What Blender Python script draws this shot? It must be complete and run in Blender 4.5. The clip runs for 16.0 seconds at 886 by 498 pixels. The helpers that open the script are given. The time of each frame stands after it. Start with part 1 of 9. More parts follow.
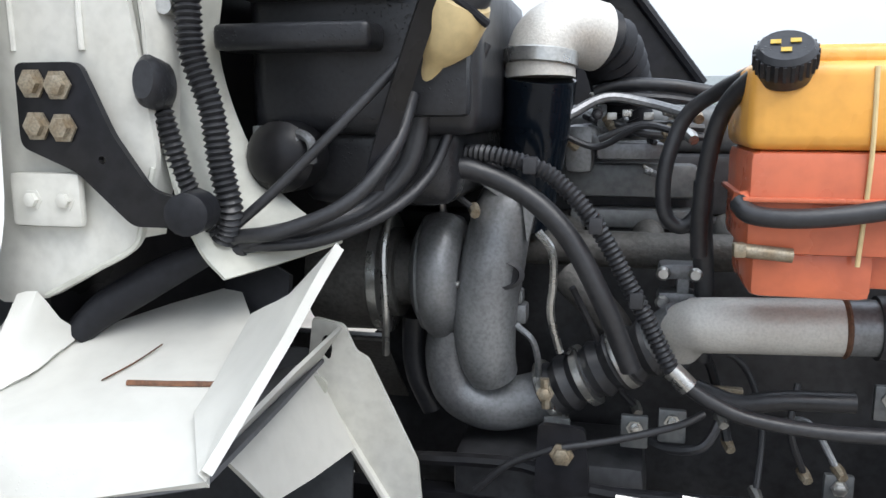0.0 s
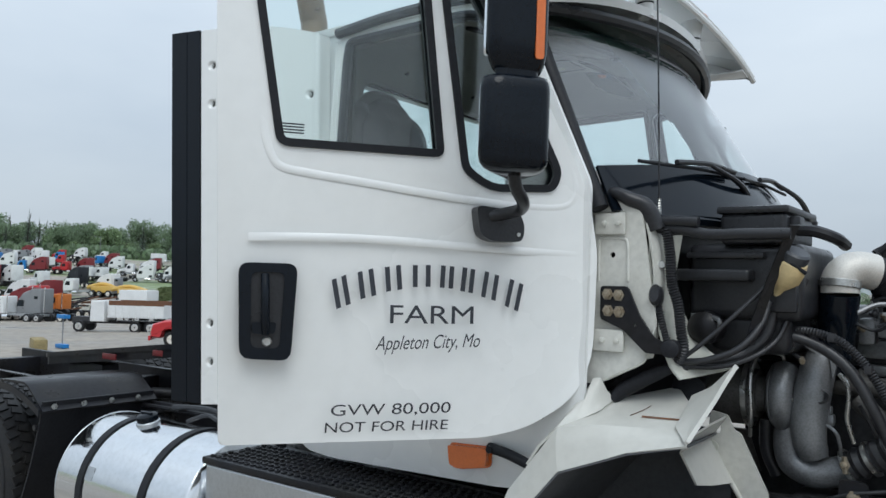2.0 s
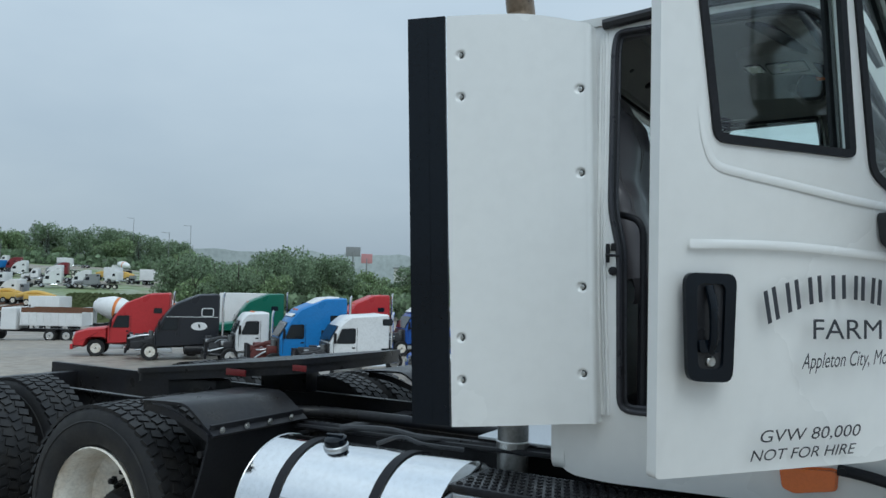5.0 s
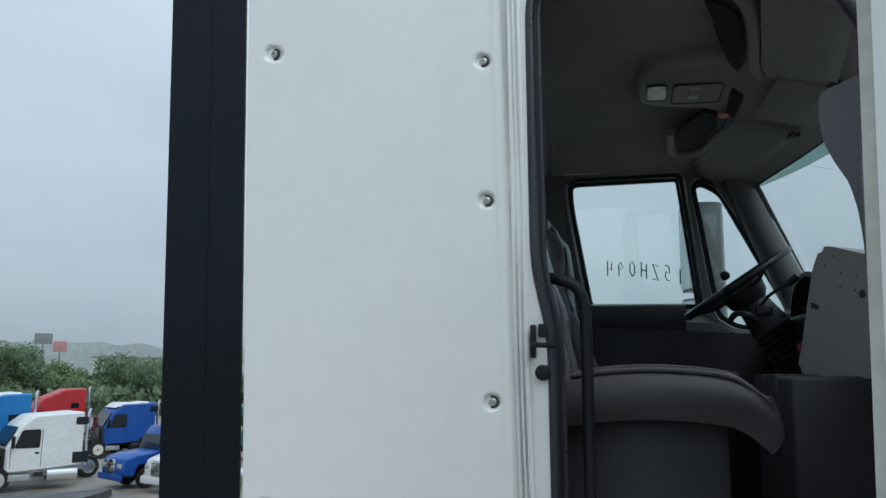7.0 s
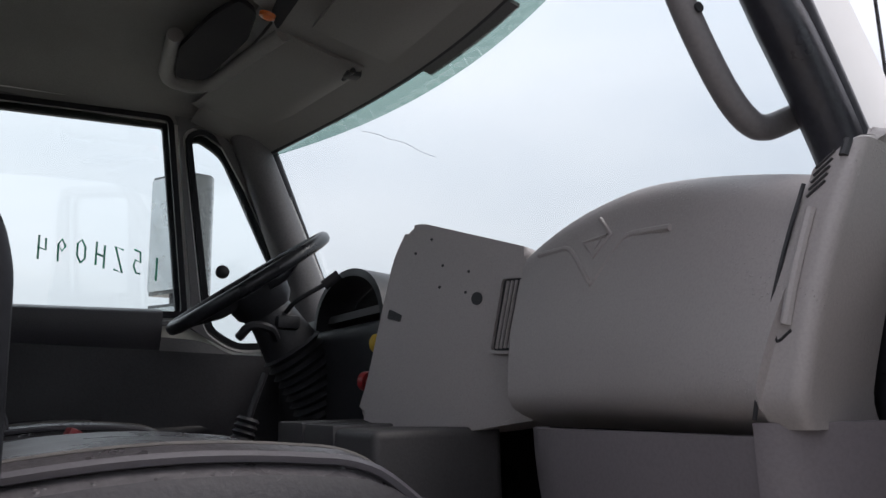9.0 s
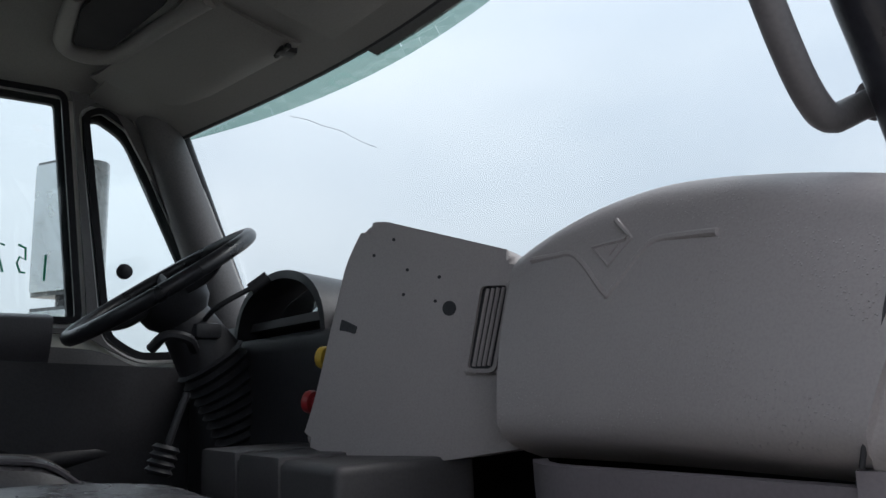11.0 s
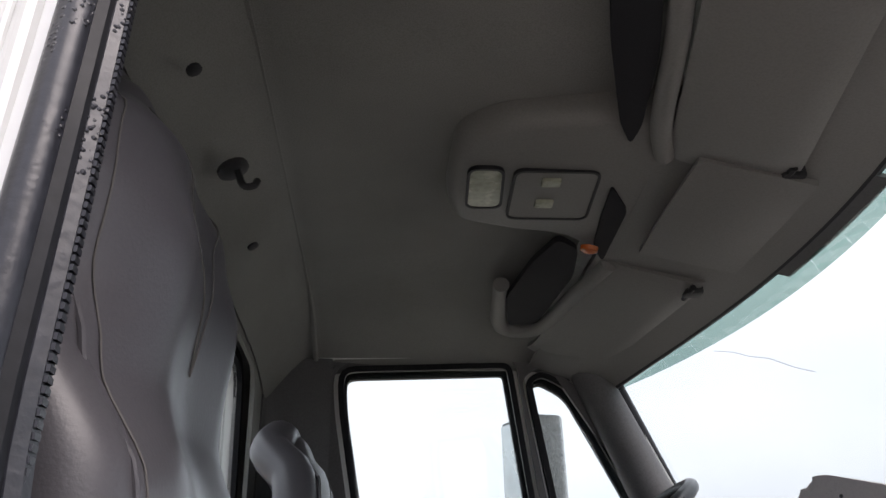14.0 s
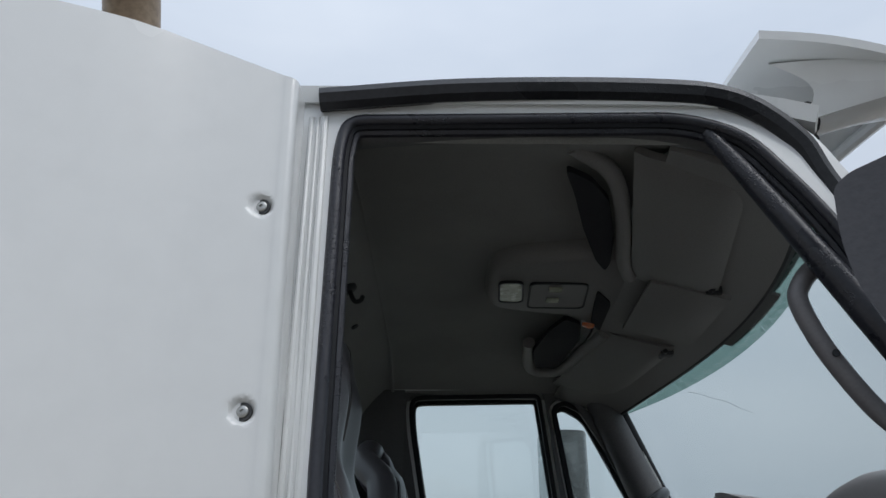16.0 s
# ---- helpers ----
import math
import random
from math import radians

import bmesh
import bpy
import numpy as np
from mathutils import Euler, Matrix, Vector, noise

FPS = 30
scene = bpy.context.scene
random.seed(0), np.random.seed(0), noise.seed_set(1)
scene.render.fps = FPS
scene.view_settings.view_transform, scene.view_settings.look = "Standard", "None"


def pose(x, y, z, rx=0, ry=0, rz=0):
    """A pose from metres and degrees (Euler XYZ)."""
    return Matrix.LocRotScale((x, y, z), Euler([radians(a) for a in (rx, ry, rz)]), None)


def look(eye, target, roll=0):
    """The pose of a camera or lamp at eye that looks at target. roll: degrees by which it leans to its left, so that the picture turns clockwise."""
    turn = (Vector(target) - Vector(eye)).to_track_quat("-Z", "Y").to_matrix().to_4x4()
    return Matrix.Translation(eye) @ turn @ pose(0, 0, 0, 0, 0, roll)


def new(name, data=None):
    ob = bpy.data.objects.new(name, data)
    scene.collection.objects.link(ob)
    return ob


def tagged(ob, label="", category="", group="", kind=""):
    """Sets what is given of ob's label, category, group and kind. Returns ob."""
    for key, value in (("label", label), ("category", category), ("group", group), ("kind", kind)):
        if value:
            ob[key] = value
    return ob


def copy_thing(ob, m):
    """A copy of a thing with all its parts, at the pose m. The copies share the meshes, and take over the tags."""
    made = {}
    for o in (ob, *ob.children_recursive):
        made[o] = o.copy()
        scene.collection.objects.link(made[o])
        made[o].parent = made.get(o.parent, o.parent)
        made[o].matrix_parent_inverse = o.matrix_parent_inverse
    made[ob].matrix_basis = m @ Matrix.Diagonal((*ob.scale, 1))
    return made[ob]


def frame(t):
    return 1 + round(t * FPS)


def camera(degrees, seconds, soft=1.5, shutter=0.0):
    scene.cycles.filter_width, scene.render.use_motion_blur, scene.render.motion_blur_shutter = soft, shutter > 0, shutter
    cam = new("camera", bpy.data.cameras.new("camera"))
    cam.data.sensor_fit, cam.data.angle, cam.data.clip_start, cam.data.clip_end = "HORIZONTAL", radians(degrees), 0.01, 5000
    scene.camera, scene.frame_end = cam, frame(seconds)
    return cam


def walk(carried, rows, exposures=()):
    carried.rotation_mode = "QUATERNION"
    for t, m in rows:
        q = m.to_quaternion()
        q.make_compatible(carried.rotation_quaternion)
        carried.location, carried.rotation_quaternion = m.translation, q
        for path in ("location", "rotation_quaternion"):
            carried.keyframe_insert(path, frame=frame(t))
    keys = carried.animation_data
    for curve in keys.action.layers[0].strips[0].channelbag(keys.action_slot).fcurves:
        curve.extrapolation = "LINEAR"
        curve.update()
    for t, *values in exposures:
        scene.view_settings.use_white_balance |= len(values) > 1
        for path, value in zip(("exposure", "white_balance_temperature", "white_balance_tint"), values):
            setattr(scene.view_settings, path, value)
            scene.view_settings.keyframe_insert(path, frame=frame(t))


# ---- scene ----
cam = camera(58.8, 16.0)
PATH = [
    (0, (1.894, -0.731, 1.607), (1.452, 1.189, 1.263), 0.0),
    (0.5, (1.955, -1.103, 1.665), (1.083, 0.684, 1.455), 0.4),
    (1, (2.027, -1.444, 1.713), (0.947, 0.239, 1.683), 1.2),
    (1.5, (2.169, -1.759, 1.689), (1.007, -0.132, 1.746), 1.3),
    (2, (2.222, -2.121, 1.667), (1.029, -0.518, 1.748), 1.5),
    (2.5, (2.284, -2.43, 1.662), (1.097, -0.823, 1.749), 1.5),
    (3, (2.359, -2.674, 1.662), (1.207, -1.042, 1.748), 1.5),
    (3.5, (2.134, -2.861, 1.663), (1.031, -1.195, 1.748), 1.4),
    (4, (1.758, -2.937, 1.658), (0.696, -1.244, 1.738), 1.3),
    (4.2, (1.591, -2.905, 1.622), (0.542, -1.204, 1.699), 1.3),
    (6.3, (0.332, -2.07, 1.714), (-0.457, -0.251, 1.971), 0.8),
    (6.5, (0.264, -1.961, 1.713), (-0.426, -0.106, 2.004), 0.7),
    (7, (0.196, -1.575, 1.707), (-0.161, 0.365, 2.039), 0.6),
    (7.5, (0.104, -1.265, 1.734), (0.154, 0.703, 2.092), -0.1),
    (8, (0.027, -0.949, 1.772), (0.459, 0.969, 2.14), -0.5),
    (8.5, (0.131, -0.658, 1.778), (0.869, 1.165, 2.143), -1.0),
    (9, (0.196, -0.44, 1.782), (1.177, 1.262, 2.154), -1.1),
    (9.5, (0.249, -0.233, 1.808), (1.375, 1.376, 2.183), -1.3),
    (10, (0.283, -0.123, 1.825), (1.489, 1.43, 2.193), -1.6),
    (10.2, (0.264, -0.11, 1.827), (1.488, 1.43, 2.189), -1.8),
    (12.5, (0.143, -0.498, 1.821), (1.21, 1.149, 2.206), -2.2),
    (13, (0.2, -0.337, 1.874), (1.098, 1.396, 2.312), -2.1),
    (13.5, (0.26, -0.269, 1.914), (0.847, 1.524, 2.579), -2.1),
    (14, (0.262, -0.284, 1.903), (0.397, 1.501, 2.794), -1.3),
    (14.5, (0.323, -0.272, 1.892), (-0.036, 1.471, 2.805), 0.5),
    (15, (0.348, -0.333, 1.854), (-0.124, 1.386, 2.762), 1.7),
    (15.5, (0.201, -0.641, 1.824), (-0.14, 1.114, 2.719), 1.4),
    (16, (0.264, -1.019, 1.826), (0.25, 0.785, 2.69), 0.6),
]
# the clip's camera brightens for the engine bay and the cab, and cools outdoors
EXPOSURES = [(0.0, 0.9, 6300, 10), (0.5, 0.5, 6500, 10), (1.0, 0.15, 6500, 10), (1.5, 0.06, 6250, 8), (2.5, 0.05, 6030, 4),
             (4.0, -0.1, 5850, 1), (5.2, -0.25, 5750, 0), (6.5, -0.25, 5650, 0), (7.0, -0.2, 5850, 2), (7.5, 0.15, 6500, 9),
             (8.0, 0.15, 6600, 12), (8.5, 0.47, 6850, 17), (9.0, 0.52, 6650, 18), (10.0, 0.5, 6300, 12), (12.5, 0.5, 6500, 17),
             (13.0, 0.35, 6300, 14), (13.5, 0.5, 6300, 12), (14.0, 0.88, 6800, 20), (14.5, 1.1, 6400, 14), (15.0, 1.05, 6450, 11), (15.5, 0.1, 6500, 10), (16.0, -0.3, 6150, 10)]
walk(cam, [(t, look(e, g, r)) for t, e, g, r in PATH], EXPOSURES)

# ---- world and light: overcast, rainy day ----
world = bpy.data.worlds.new("overcast_sky")
scene.world = world
world.use_nodes = True
wn, wl = world.node_tree.nodes, world.node_tree.links
wbg = wn["Background"]
sky = wn.new("ShaderNodeTexSky")
sky.sky_type, sky.sun_disc = "NISHITA", False
sky.sun_elevation, sky.sun_rotation = radians(54), radians(135)
sky.air_density, sky.dust_density, sky.ozone_density = 1.0, 4.0, 1.0
sky_gain = wn.new("ShaderNodeMixRGB")
sky_gain.blend_type, sky_gain.inputs[0].default_value = "MULTIPLY", 1.0
sky_gain.inputs[2].default_value = (0.08, 0.08, 0.08, 1)
wl.new(sky.outputs[0], sky_gain.inputs[1])
w_co = wn.new("ShaderNodeTexCoord")
w_map = wn.new("ShaderNodeMapping")
w_map.inputs["Scale"].default_value = (1.0, 1.0, 2.6)
wl.new(w_co.outputs["Generated"], w_map.inputs[0])
cloud = wn.new("ShaderNodeTexNoise")
cloud.inputs["Scale"].default_value, cloud.inputs["Detail"].default_value = 1.7, 5.0
wl.new(w_map.outputs[0], cloud.inputs["Vector"])
cloud_ramp = wn.new("ShaderNodeValToRGB")
cloud_ramp.color_ramp.elements[0].position, cloud_ramp.color_ramp.elements[0].color = 0.30, (0.55, 0.61, 0.69, 1)
cloud_ramp.color_ramp.elements[1].position, cloud_ramp.color_ramp.elements[1].color = 0.72, (0.74, 0.78, 0.83, 1)
wl.new(cloud.outputs["Fac"], cloud_ramp.inputs[0])
sky_mix = wn.new("ShaderNodeMixRGB")
sky_mix.inputs[0].default_value = 0.85
wl.new(sky_gain.outputs[0], sky_mix.inputs[1])
wl.new(cloud_ramp.outputs[0], sky_mix.inputs[2])
# overcast skies are brighter overhead than at the horizon
sep, up = wn.new("ShaderNodeSeparateXYZ"), wn.new("ShaderNodeMath")
up.operation, up.use_clamp = "MAXIMUM", False
up.inputs[1].default_value = 0.0
wl.new(w_co.outputs["Generated"], sep.inputs[0])
wl.new(sep.outputs["Z"], up.inputs[0])
lift = wn.new("ShaderNodeMath")
lift.operation = "MULTIPLY_ADD"
lift.inputs[1].default_value, lift.inputs[2].default_value = 1.0, 0.84
wl.new(up.outputs[0], lift.inputs[0])
sky_lit = wn.new("ShaderNodeVectorMath")
sky_lit.operation = "SCALE"
wl.new(sky_mix.outputs[0], sky_lit.inputs[0])
wl.new(lift.outputs[0], sky_lit.inputs["Scale"])
wl.new(sky_lit.outputs[0], wbg.inputs["Color"])
wbg.inputs["Strength"].default_value = 1.0

sun_data = bpy.data.lights.new("sun", "SUN")
sun_data.energy, sun_data.angle, sun_data.color = 1.25, radians(40), (1.0, 0.97, 0.93)
sun = new("sun", sun_data)
sun.matrix_world = look((0, 0, 30), (-15.0, 15.0, 0.0))


# ---- materials ----
def material(name, colour, rough=0.5, metal=0.0, vary=0.12, scale=3.0, fine=60.0, bump=0.0, coat=0.0, spec=0.5, second=None, patch=0.5, island=False, rough_vary=0.1):
    """A surface with colour variation at two scales, roughness variation and fine relief, in metres."""
    m = bpy.data.materials.new(name)
    m.use_nodes = True
    n, l = m.node_tree.nodes, m.node_tree.links
    b = n["Principled BSDF"]
    co = n.new("ShaderNodeTexCoord")
    big, small = n.new("ShaderNodeTexNoise"), n.new("ShaderNodeTexNoise")
    big.inputs["Scale"].default_value, big.inputs["Detail"].default_value = scale, 6.0
    small.inputs["Scale"].default_value, small.inputs["Detail"].default_value = fine, 3.0
    for t in (big, small):
        l.new(co.outputs["Object"], t.inputs["Vector"])
    ramp = n.new("ShaderNodeValToRGB")
    second = second or tuple(c * (1 - vary) for c in colour)
    ramp.color_ramp.elements[0].position, ramp.color_ramp.elements[1].position = patch - 0.22, patch + 0.22
    ramp.color_ramp.elements[0].color, ramp.color_ramp.elements[1].color = (*second, 1), (*colour, 1)
    l.new(big.outputs["Fac"], ramp.inputs[0])
    mix = n.new("ShaderNodeMixRGB")
    mix.blend_type = "MULTIPLY"
    mix.inputs[0].default_value = min(1.0, vary * 2)
    fr = n.new("ShaderNodeValToRGB")
    fr.color_ramp.elements[0].color, fr.color_ramp.elements[0].position = (0.55, 0.55, 0.55, 1), 0.3
    fr.color_ramp.elements[1].color, fr.color_ramp.elements[1].position = (1, 1, 1, 1), 0.6
    l.new(small.outputs["Fac"], fr.inputs[0])
    l.new(ramp.outputs[0], mix.inputs[1])
    l.new(fr.outputs[0], mix.inputs[2])
    last = mix
    if island:
        geo = n.new("ShaderNodeNewGeometry")
        hs = n.new("ShaderNodeHueSaturation")
        mr = n.new("ShaderNodeMapRange")
        mr.inputs["To Min"].default_value, mr.inputs["To Max"].default_value = 0.55, 1.5
        l.new(geo.outputs["Random Per Island"], mr.inputs["Value"])
        l.new(mr.outputs[0], hs.inputs["Value"])
        l.new(mix.outputs[0], hs.inputs["Color"])
        last = hs
    l.new(last.outputs[0], b.inputs["Base Color"])
    rr = n.new("ShaderNodeMapRange")
    rr.inputs["From Min"].default_value, rr.inputs["From Max"].default_value = 0.3, 0.7
    rr.inputs["To Min"].default_value, rr.inputs["To Max"].default_value = max(0.02, rough - rough_vary), min(1.0, rough + rough_vary)
    l.new(big.outputs["Fac"], rr.inputs["Value"])
    l.new(rr.outputs[0], b.inputs["Roughness"])
    b.inputs["Metallic"].default_value = metal
    b.inputs["Specular IOR Level"].default_value = spec
    b.inputs["Coat Weight"].default_value, b.inputs["Coat Roughness"].default_value = coat, 0.06
    if bump:
        bp = n.new("ShaderNodeBump")
        bp.inputs["Strength"].default_value, bp.inputs["Distance"].default_value = bump, 0.004
        l.new(small.outputs["Fac"], bp.inputs["Height"])
        l.new(bp.outputs[0], b.inputs["Normal"])
    return m


def droplets(m, scale=170.0, amount=0.5, cover=0.32):
    """Adds rain drops as small domes of relief to a material."""
    n, l = m.node_tree.nodes, m.node_tree.links
    b = n["Principled BSDF"]
    co = n.new("ShaderNodeTexCoord")
    vo = n.new("ShaderNodeTexVoronoi")
    vo.inputs["Scale"].default_value = scale
    no = n.new("ShaderNodeTexNoise")
    no.inputs["Scale"].default_value = 9.0
    l.new(co.outputs["Object"], vo.inputs["Vector"])
    l.new(co.outputs["Object"], no.inputs["Vector"])
    mr = n.new("ShaderNodeMapRange")
    mr.inputs["From Min"].default_value, mr.inputs["From Max"].default_value = 0.0, cover
    mr.inputs["To Min"].default_value, mr.inputs["To Max"].default_value = 1.0, 0.0
    l.new(vo.outputs["Distance"], mr.inputs["Value"])
    gate = n.new("ShaderNodeMath")
    gate.operation = "GREATER_THAN"
    gate.inputs[1].default_value = 0.52
    l.new(no.outputs["Fac"], gate.inputs[0])
    mul = n.new("ShaderNodeMath")
    mul.operation = "MULTIPLY"
    l.new(mr.outputs[0], mul.inputs[0])
    l.new(gate.outputs[0], mul.inputs[1])
    bp = n.new("ShaderNodeBump")
    bp.inputs["Strength"].default_value, bp.inputs["Distance"].default_value = amount, 0.003
    l.new(mul.outputs[0], bp.inputs["Height"])
    if b.inputs["Normal"].links:
        l.new(b.inputs["Normal"].links[0].from_socket, bp.inputs["Normal"])
    l.new(bp.outputs[0], b.inputs["Normal"])
    return m


def clear_glass(name, tint, drops=False, gloss=1.0, base=0.05, rough=0.03):
    """A clear pane: passes light straight, with Fresnel gloss."""
    m = bpy.data.materials.new(name)
    m.use_nodes = True
    n, l = m.node_tree.nodes, m.node_tree.links
    n.remove(n["Principled BSDF"])
    tr, gl, lw, mx = n.new("ShaderNodeBsdfTransparent"), n.new("ShaderNodeBsdfGlossy"), n.new("ShaderNodeLayerWeight"), n.new("ShaderNodeMixShader")
    tr.inputs[0].default_value = (*tint, 1)
    gl.inputs["Roughness"].default_value = rough
    gl.inputs["Color"].default_value = (gloss, gloss, gloss, 1)
    lw.inputs["Blend"].default_value = 0.5
    pw, ad = n.new("ShaderNodeMath"), n.new("ShaderNodeMath")
    pw.operation, ad.operation = "POWER", "MULTIPLY_ADD"
    pw.inputs[1].default_value = 5.0
    ad.inputs[1].default_value, ad.inputs[2].default_value = 1.0 - base, base
    l.new(lw.outputs["Facing"], pw.inputs[0])
    l.new(pw.outputs[0], ad.inputs[0])
    l.new(ad.outputs[0], mx.inputs[0])
    l.new(tr.outputs[0], mx.inputs[1])
    l.new(gl.outputs[0], mx.inputs[2])
    last = mx
    if drops:
        co, vo, no = n.new("ShaderNodeTexCoord"), n.new("ShaderNodeTexVoronoi"), n.new("ShaderNodeTexNoise")
        vo.inputs["Scale"].default_value = 130.0
        no.inputs["Scale"].default_value, no.inputs["Detail"].default_value = 5.0, 3.0
        l.new(co.outputs["Object"], vo.inputs["Vector"])
        l.new(co.outputs["Object"], no.inputs["Vector"])
        less, more, both = n.new("ShaderNodeMath"), n.new("ShaderNodeMath"), n.new("ShaderNodeMath")
        less.operation, more.operation, both.operation = "LESS_THAN", "GREATER_THAN", "MULTIPLY"
        less.inputs[1].default_value, more.inputs[1].default_value = 0.22, 0.56
        l.new(vo.outputs["Distance"], less.inputs[0])
        l.new(no.outputs["Fac"], more.inputs[0])
        l.new(less.outputs[0], both.inputs[0])
        l.new(more.outputs[0], both.inputs[1])
        water = n.new("ShaderNodeBsdfGlass")
        water.inputs["IOR"].default_value, water.inputs["Roughness"].default_value = 1.33, 0.1
        bp = n.new("ShaderNodeBump")
        bp.inputs["Strength"].default_value, bp.inputs["Distance"].default_value = 0.6, 0.002
        l.new(vo.outputs["Distance"], bp.inputs["Height"])
        l.new(bp.outputs[0], water.inputs["Normal"])
        m2 = n.new("ShaderNodeMixShader")
        l.new(both.outputs[0], m2.inputs[0])
        l.new(mx.outputs[0], m2.inputs[1])
        l.new(water.outputs[0], m2.inputs[2])
        last = m2
    l.new(last.outputs[0], n["Material Output"].inputs["Surface"])
    return m


M = {}
M["white"] = droplets(material("white_paint", (0.79, 0.80, 0.79), 0.27, vary=0.03, scale=0.7, fine=18, coat=0.5, second=(0.775, 0.785, 0.775), rough_vary=0.02), 230, 0.06, 0.20)
M["white_dull"] = material("white_primer_inner_panel", (0.60, 0.61, 0.56), 0.5, vary=0.16, scale=4, fine=40, second=(0.50, 0.50, 0.44))
M["white_grubby"] = material("white_paint_grubby", (0.64, 0.64, 0.60), 0.40, vary=0.14, scale=5, fine=50, coat=0.2, second=(0.54, 0.53, 0.47), patch=0.42)
M["fender_white"] = droplets(material("white_fibreglass", (0.56, 0.56, 0.525), 0.42, vary=0.07, scale=3, fine=30, second=(0.52, 0.515, 0.475), patch=0.45), 200, 0.15, 0.25)
M["grey_liner"] = material("grey_fender_underside", (0.105, 0.110, 0.118), 0.6, vary=0.2, scale=5, fine=70, bump=0.1)
M["black_gloss"] = droplets(material("black_gloss_plastic", (0.005, 0.008, 0.013), 0.10, vary=0.2, spec=0.24), 240, 0.2, 0.25)
M["black_plastic"] = droplets(material("black_plastic", (0.026, 0.027, 0.031), 0.33, vary=0.35, scale=8, fine=120, bump=0.08, spec=0.4), 190, 0.35)
M["rubber"] = material("black_rubber", (0.019, 0.020, 0.024), 0.5, vary=0.3, scale=12, fine=90, bump=0.1, spec=0.2)
M["seal"] = droplets(material("wet_rubber_seal", (0.030, 0.031, 0.040), 0.34, vary=0.3, scale=20, fine=140, bump=0.12), 260, 0.6, 0.4)
M["tyre"] = material("tyre_rubber", (0.013, 0.014, 0.017), 0.5, vary=0.3, scale=9, fine=80, bump=0.15, spec=0.3, second=(0.024, 0.023, 0.022))
M["frame"] = material("black_chassis_paint", (0.013, 0.014, 0.019), 0.33, vary=0.4, scale=6, fine=50, bump=0.06, spec=0.22, second=(0.018, 0.017, 0.016))
M["polished"] = material("polished_aluminium", (0.86, 0.87, 0.88), 0.12, 1.0, vary=0.06, scale=2, fine=40, second=(0.78, 0.79, 0.80), rough_vary=0.05)
M["brushed"] = material("brushed_aluminium", (0.60, 0.62, 0.64), 0.36, 1.0, vary=0.12, scale=3, fine=90)
M["wheel_white"] = material("white_wheel_paint", (0.74, 0.72, 0.66), 0.4, vary=0.22, scale=7, fine=60, second=(0.50, 0.40, 0.28), patch=0.36)
M["steel"] = material("zinc_steel", (0.55, 0.55, 0.53), 0.32, 0.9, vary=0.2, scale=30, fine=200)
# near-black washer: the shade in the screw cups is put into its colour
M["washer"] = material("recess_shade_washer", (0.085, 0.085, 0.085), 0.5, 0.6, vary=0.3, scale=40, fine=200)
M["bolt_brown"] = material("weathered_bolt", (0.42, 0.38, 0.30), 0.5, 0.6, vary=0.4, scale=60, fine=300, second=(0.25, 0.19, 0.12))
M["cast_alu"] = material("cast_aluminium", (0.29, 0.30, 0.31), 0.42, 0.5, vary=0.3, scale=9, fine=160, bump=0.12, second=(0.16, 0.165, 0.175))
M["cast_iron"] = material("dusty_cast_iron", (0.12, 0.12, 0.115), 0.6, 0.35, vary=0.4, scale=14, fine=140, bump=0.35, second=(0.07, 0.065, 0.06))
M["crusty"] = material("oxidised_aluminium_pipe", (0.62, 0.61, 0.57), 0.5, 0.25, vary=0.16, scale=14, fine=240, bump=0.22, second=(0.53, 0.51, 0.47), patch=0.5)
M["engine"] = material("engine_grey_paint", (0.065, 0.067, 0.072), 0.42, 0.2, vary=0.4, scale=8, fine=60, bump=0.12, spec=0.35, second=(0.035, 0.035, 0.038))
# engine grey lightened in colour for light-catching covers and ledges; small fittings share it
M["engine_lit"] = material("engine_grey_lit", (0.17, 0.18, 0.185), 0.42, 0.4, vary=0.3, scale=10, fine=90, bump=0.15)
M["rust"] = material("rusted_steel", (0.22, 0.10, 0.05), 0.8, vary=0.5, scale=20, fine=150, bump=0.3, second=(0.10, 0.05, 0.03))
M["hose"] = material("black_hose", (0.030, 0.031, 0.035), 0.4, vary=0.3, scale=15, fine=110, bump=0.15)
M["cream"] = material("cream_plastic_bottle", (0.70, 0.56, 0.30), 0.4, vary=0.15, scale=8, fine=70, second=(0.60, 0.45, 0.22))
M["cap_grey"] = material("dark_cap", (0.06, 0.065, 0.075), 0.4, vary=0.2, fine=90)
M["tank_yellow"] = material("yellowed_tank_plastic", (0.80, 0.42, 0.09), 0.3, vary=0.12, scale=5, fine=40, second=(0.76, 0.35, 0.06))
M["coolant"] = material("red_coolant_in_tank", (0.66, 0.17, 0.075), 0.3, vary=0.15, scale=9, fine=40, second=(0.50, 0.13, 0.07))
M["orange"] = material("amber_lens", (0.66, 0.15, 0.025), 0.18, vary=0.1, fine=150, coat=0.6, second=(0.62, 0.14, 0.02))
M["red"] = material("red_plastic", (0.34, 0.025, 0.03), 0.35, vary=0.2, fine=120)
M["reflector"] = material("dull_red_reflector", (0.16, 0.012, 0.014), 0.3, vary=0.3, fine=120)
M["yellow"] = material("yellow_plastic", (0.62, 0.42, 0.05), 0.4, vary=0.2, fine=120)
M["dash"] = droplets(material("grey_dash_plastic", (0.40, 0.375, 0.37), 0.46, vary=0.10, scale=3, fine=320, bump=0.10, second=(0.35, 0.325, 0.32)), 210, 0.6, 0.24)
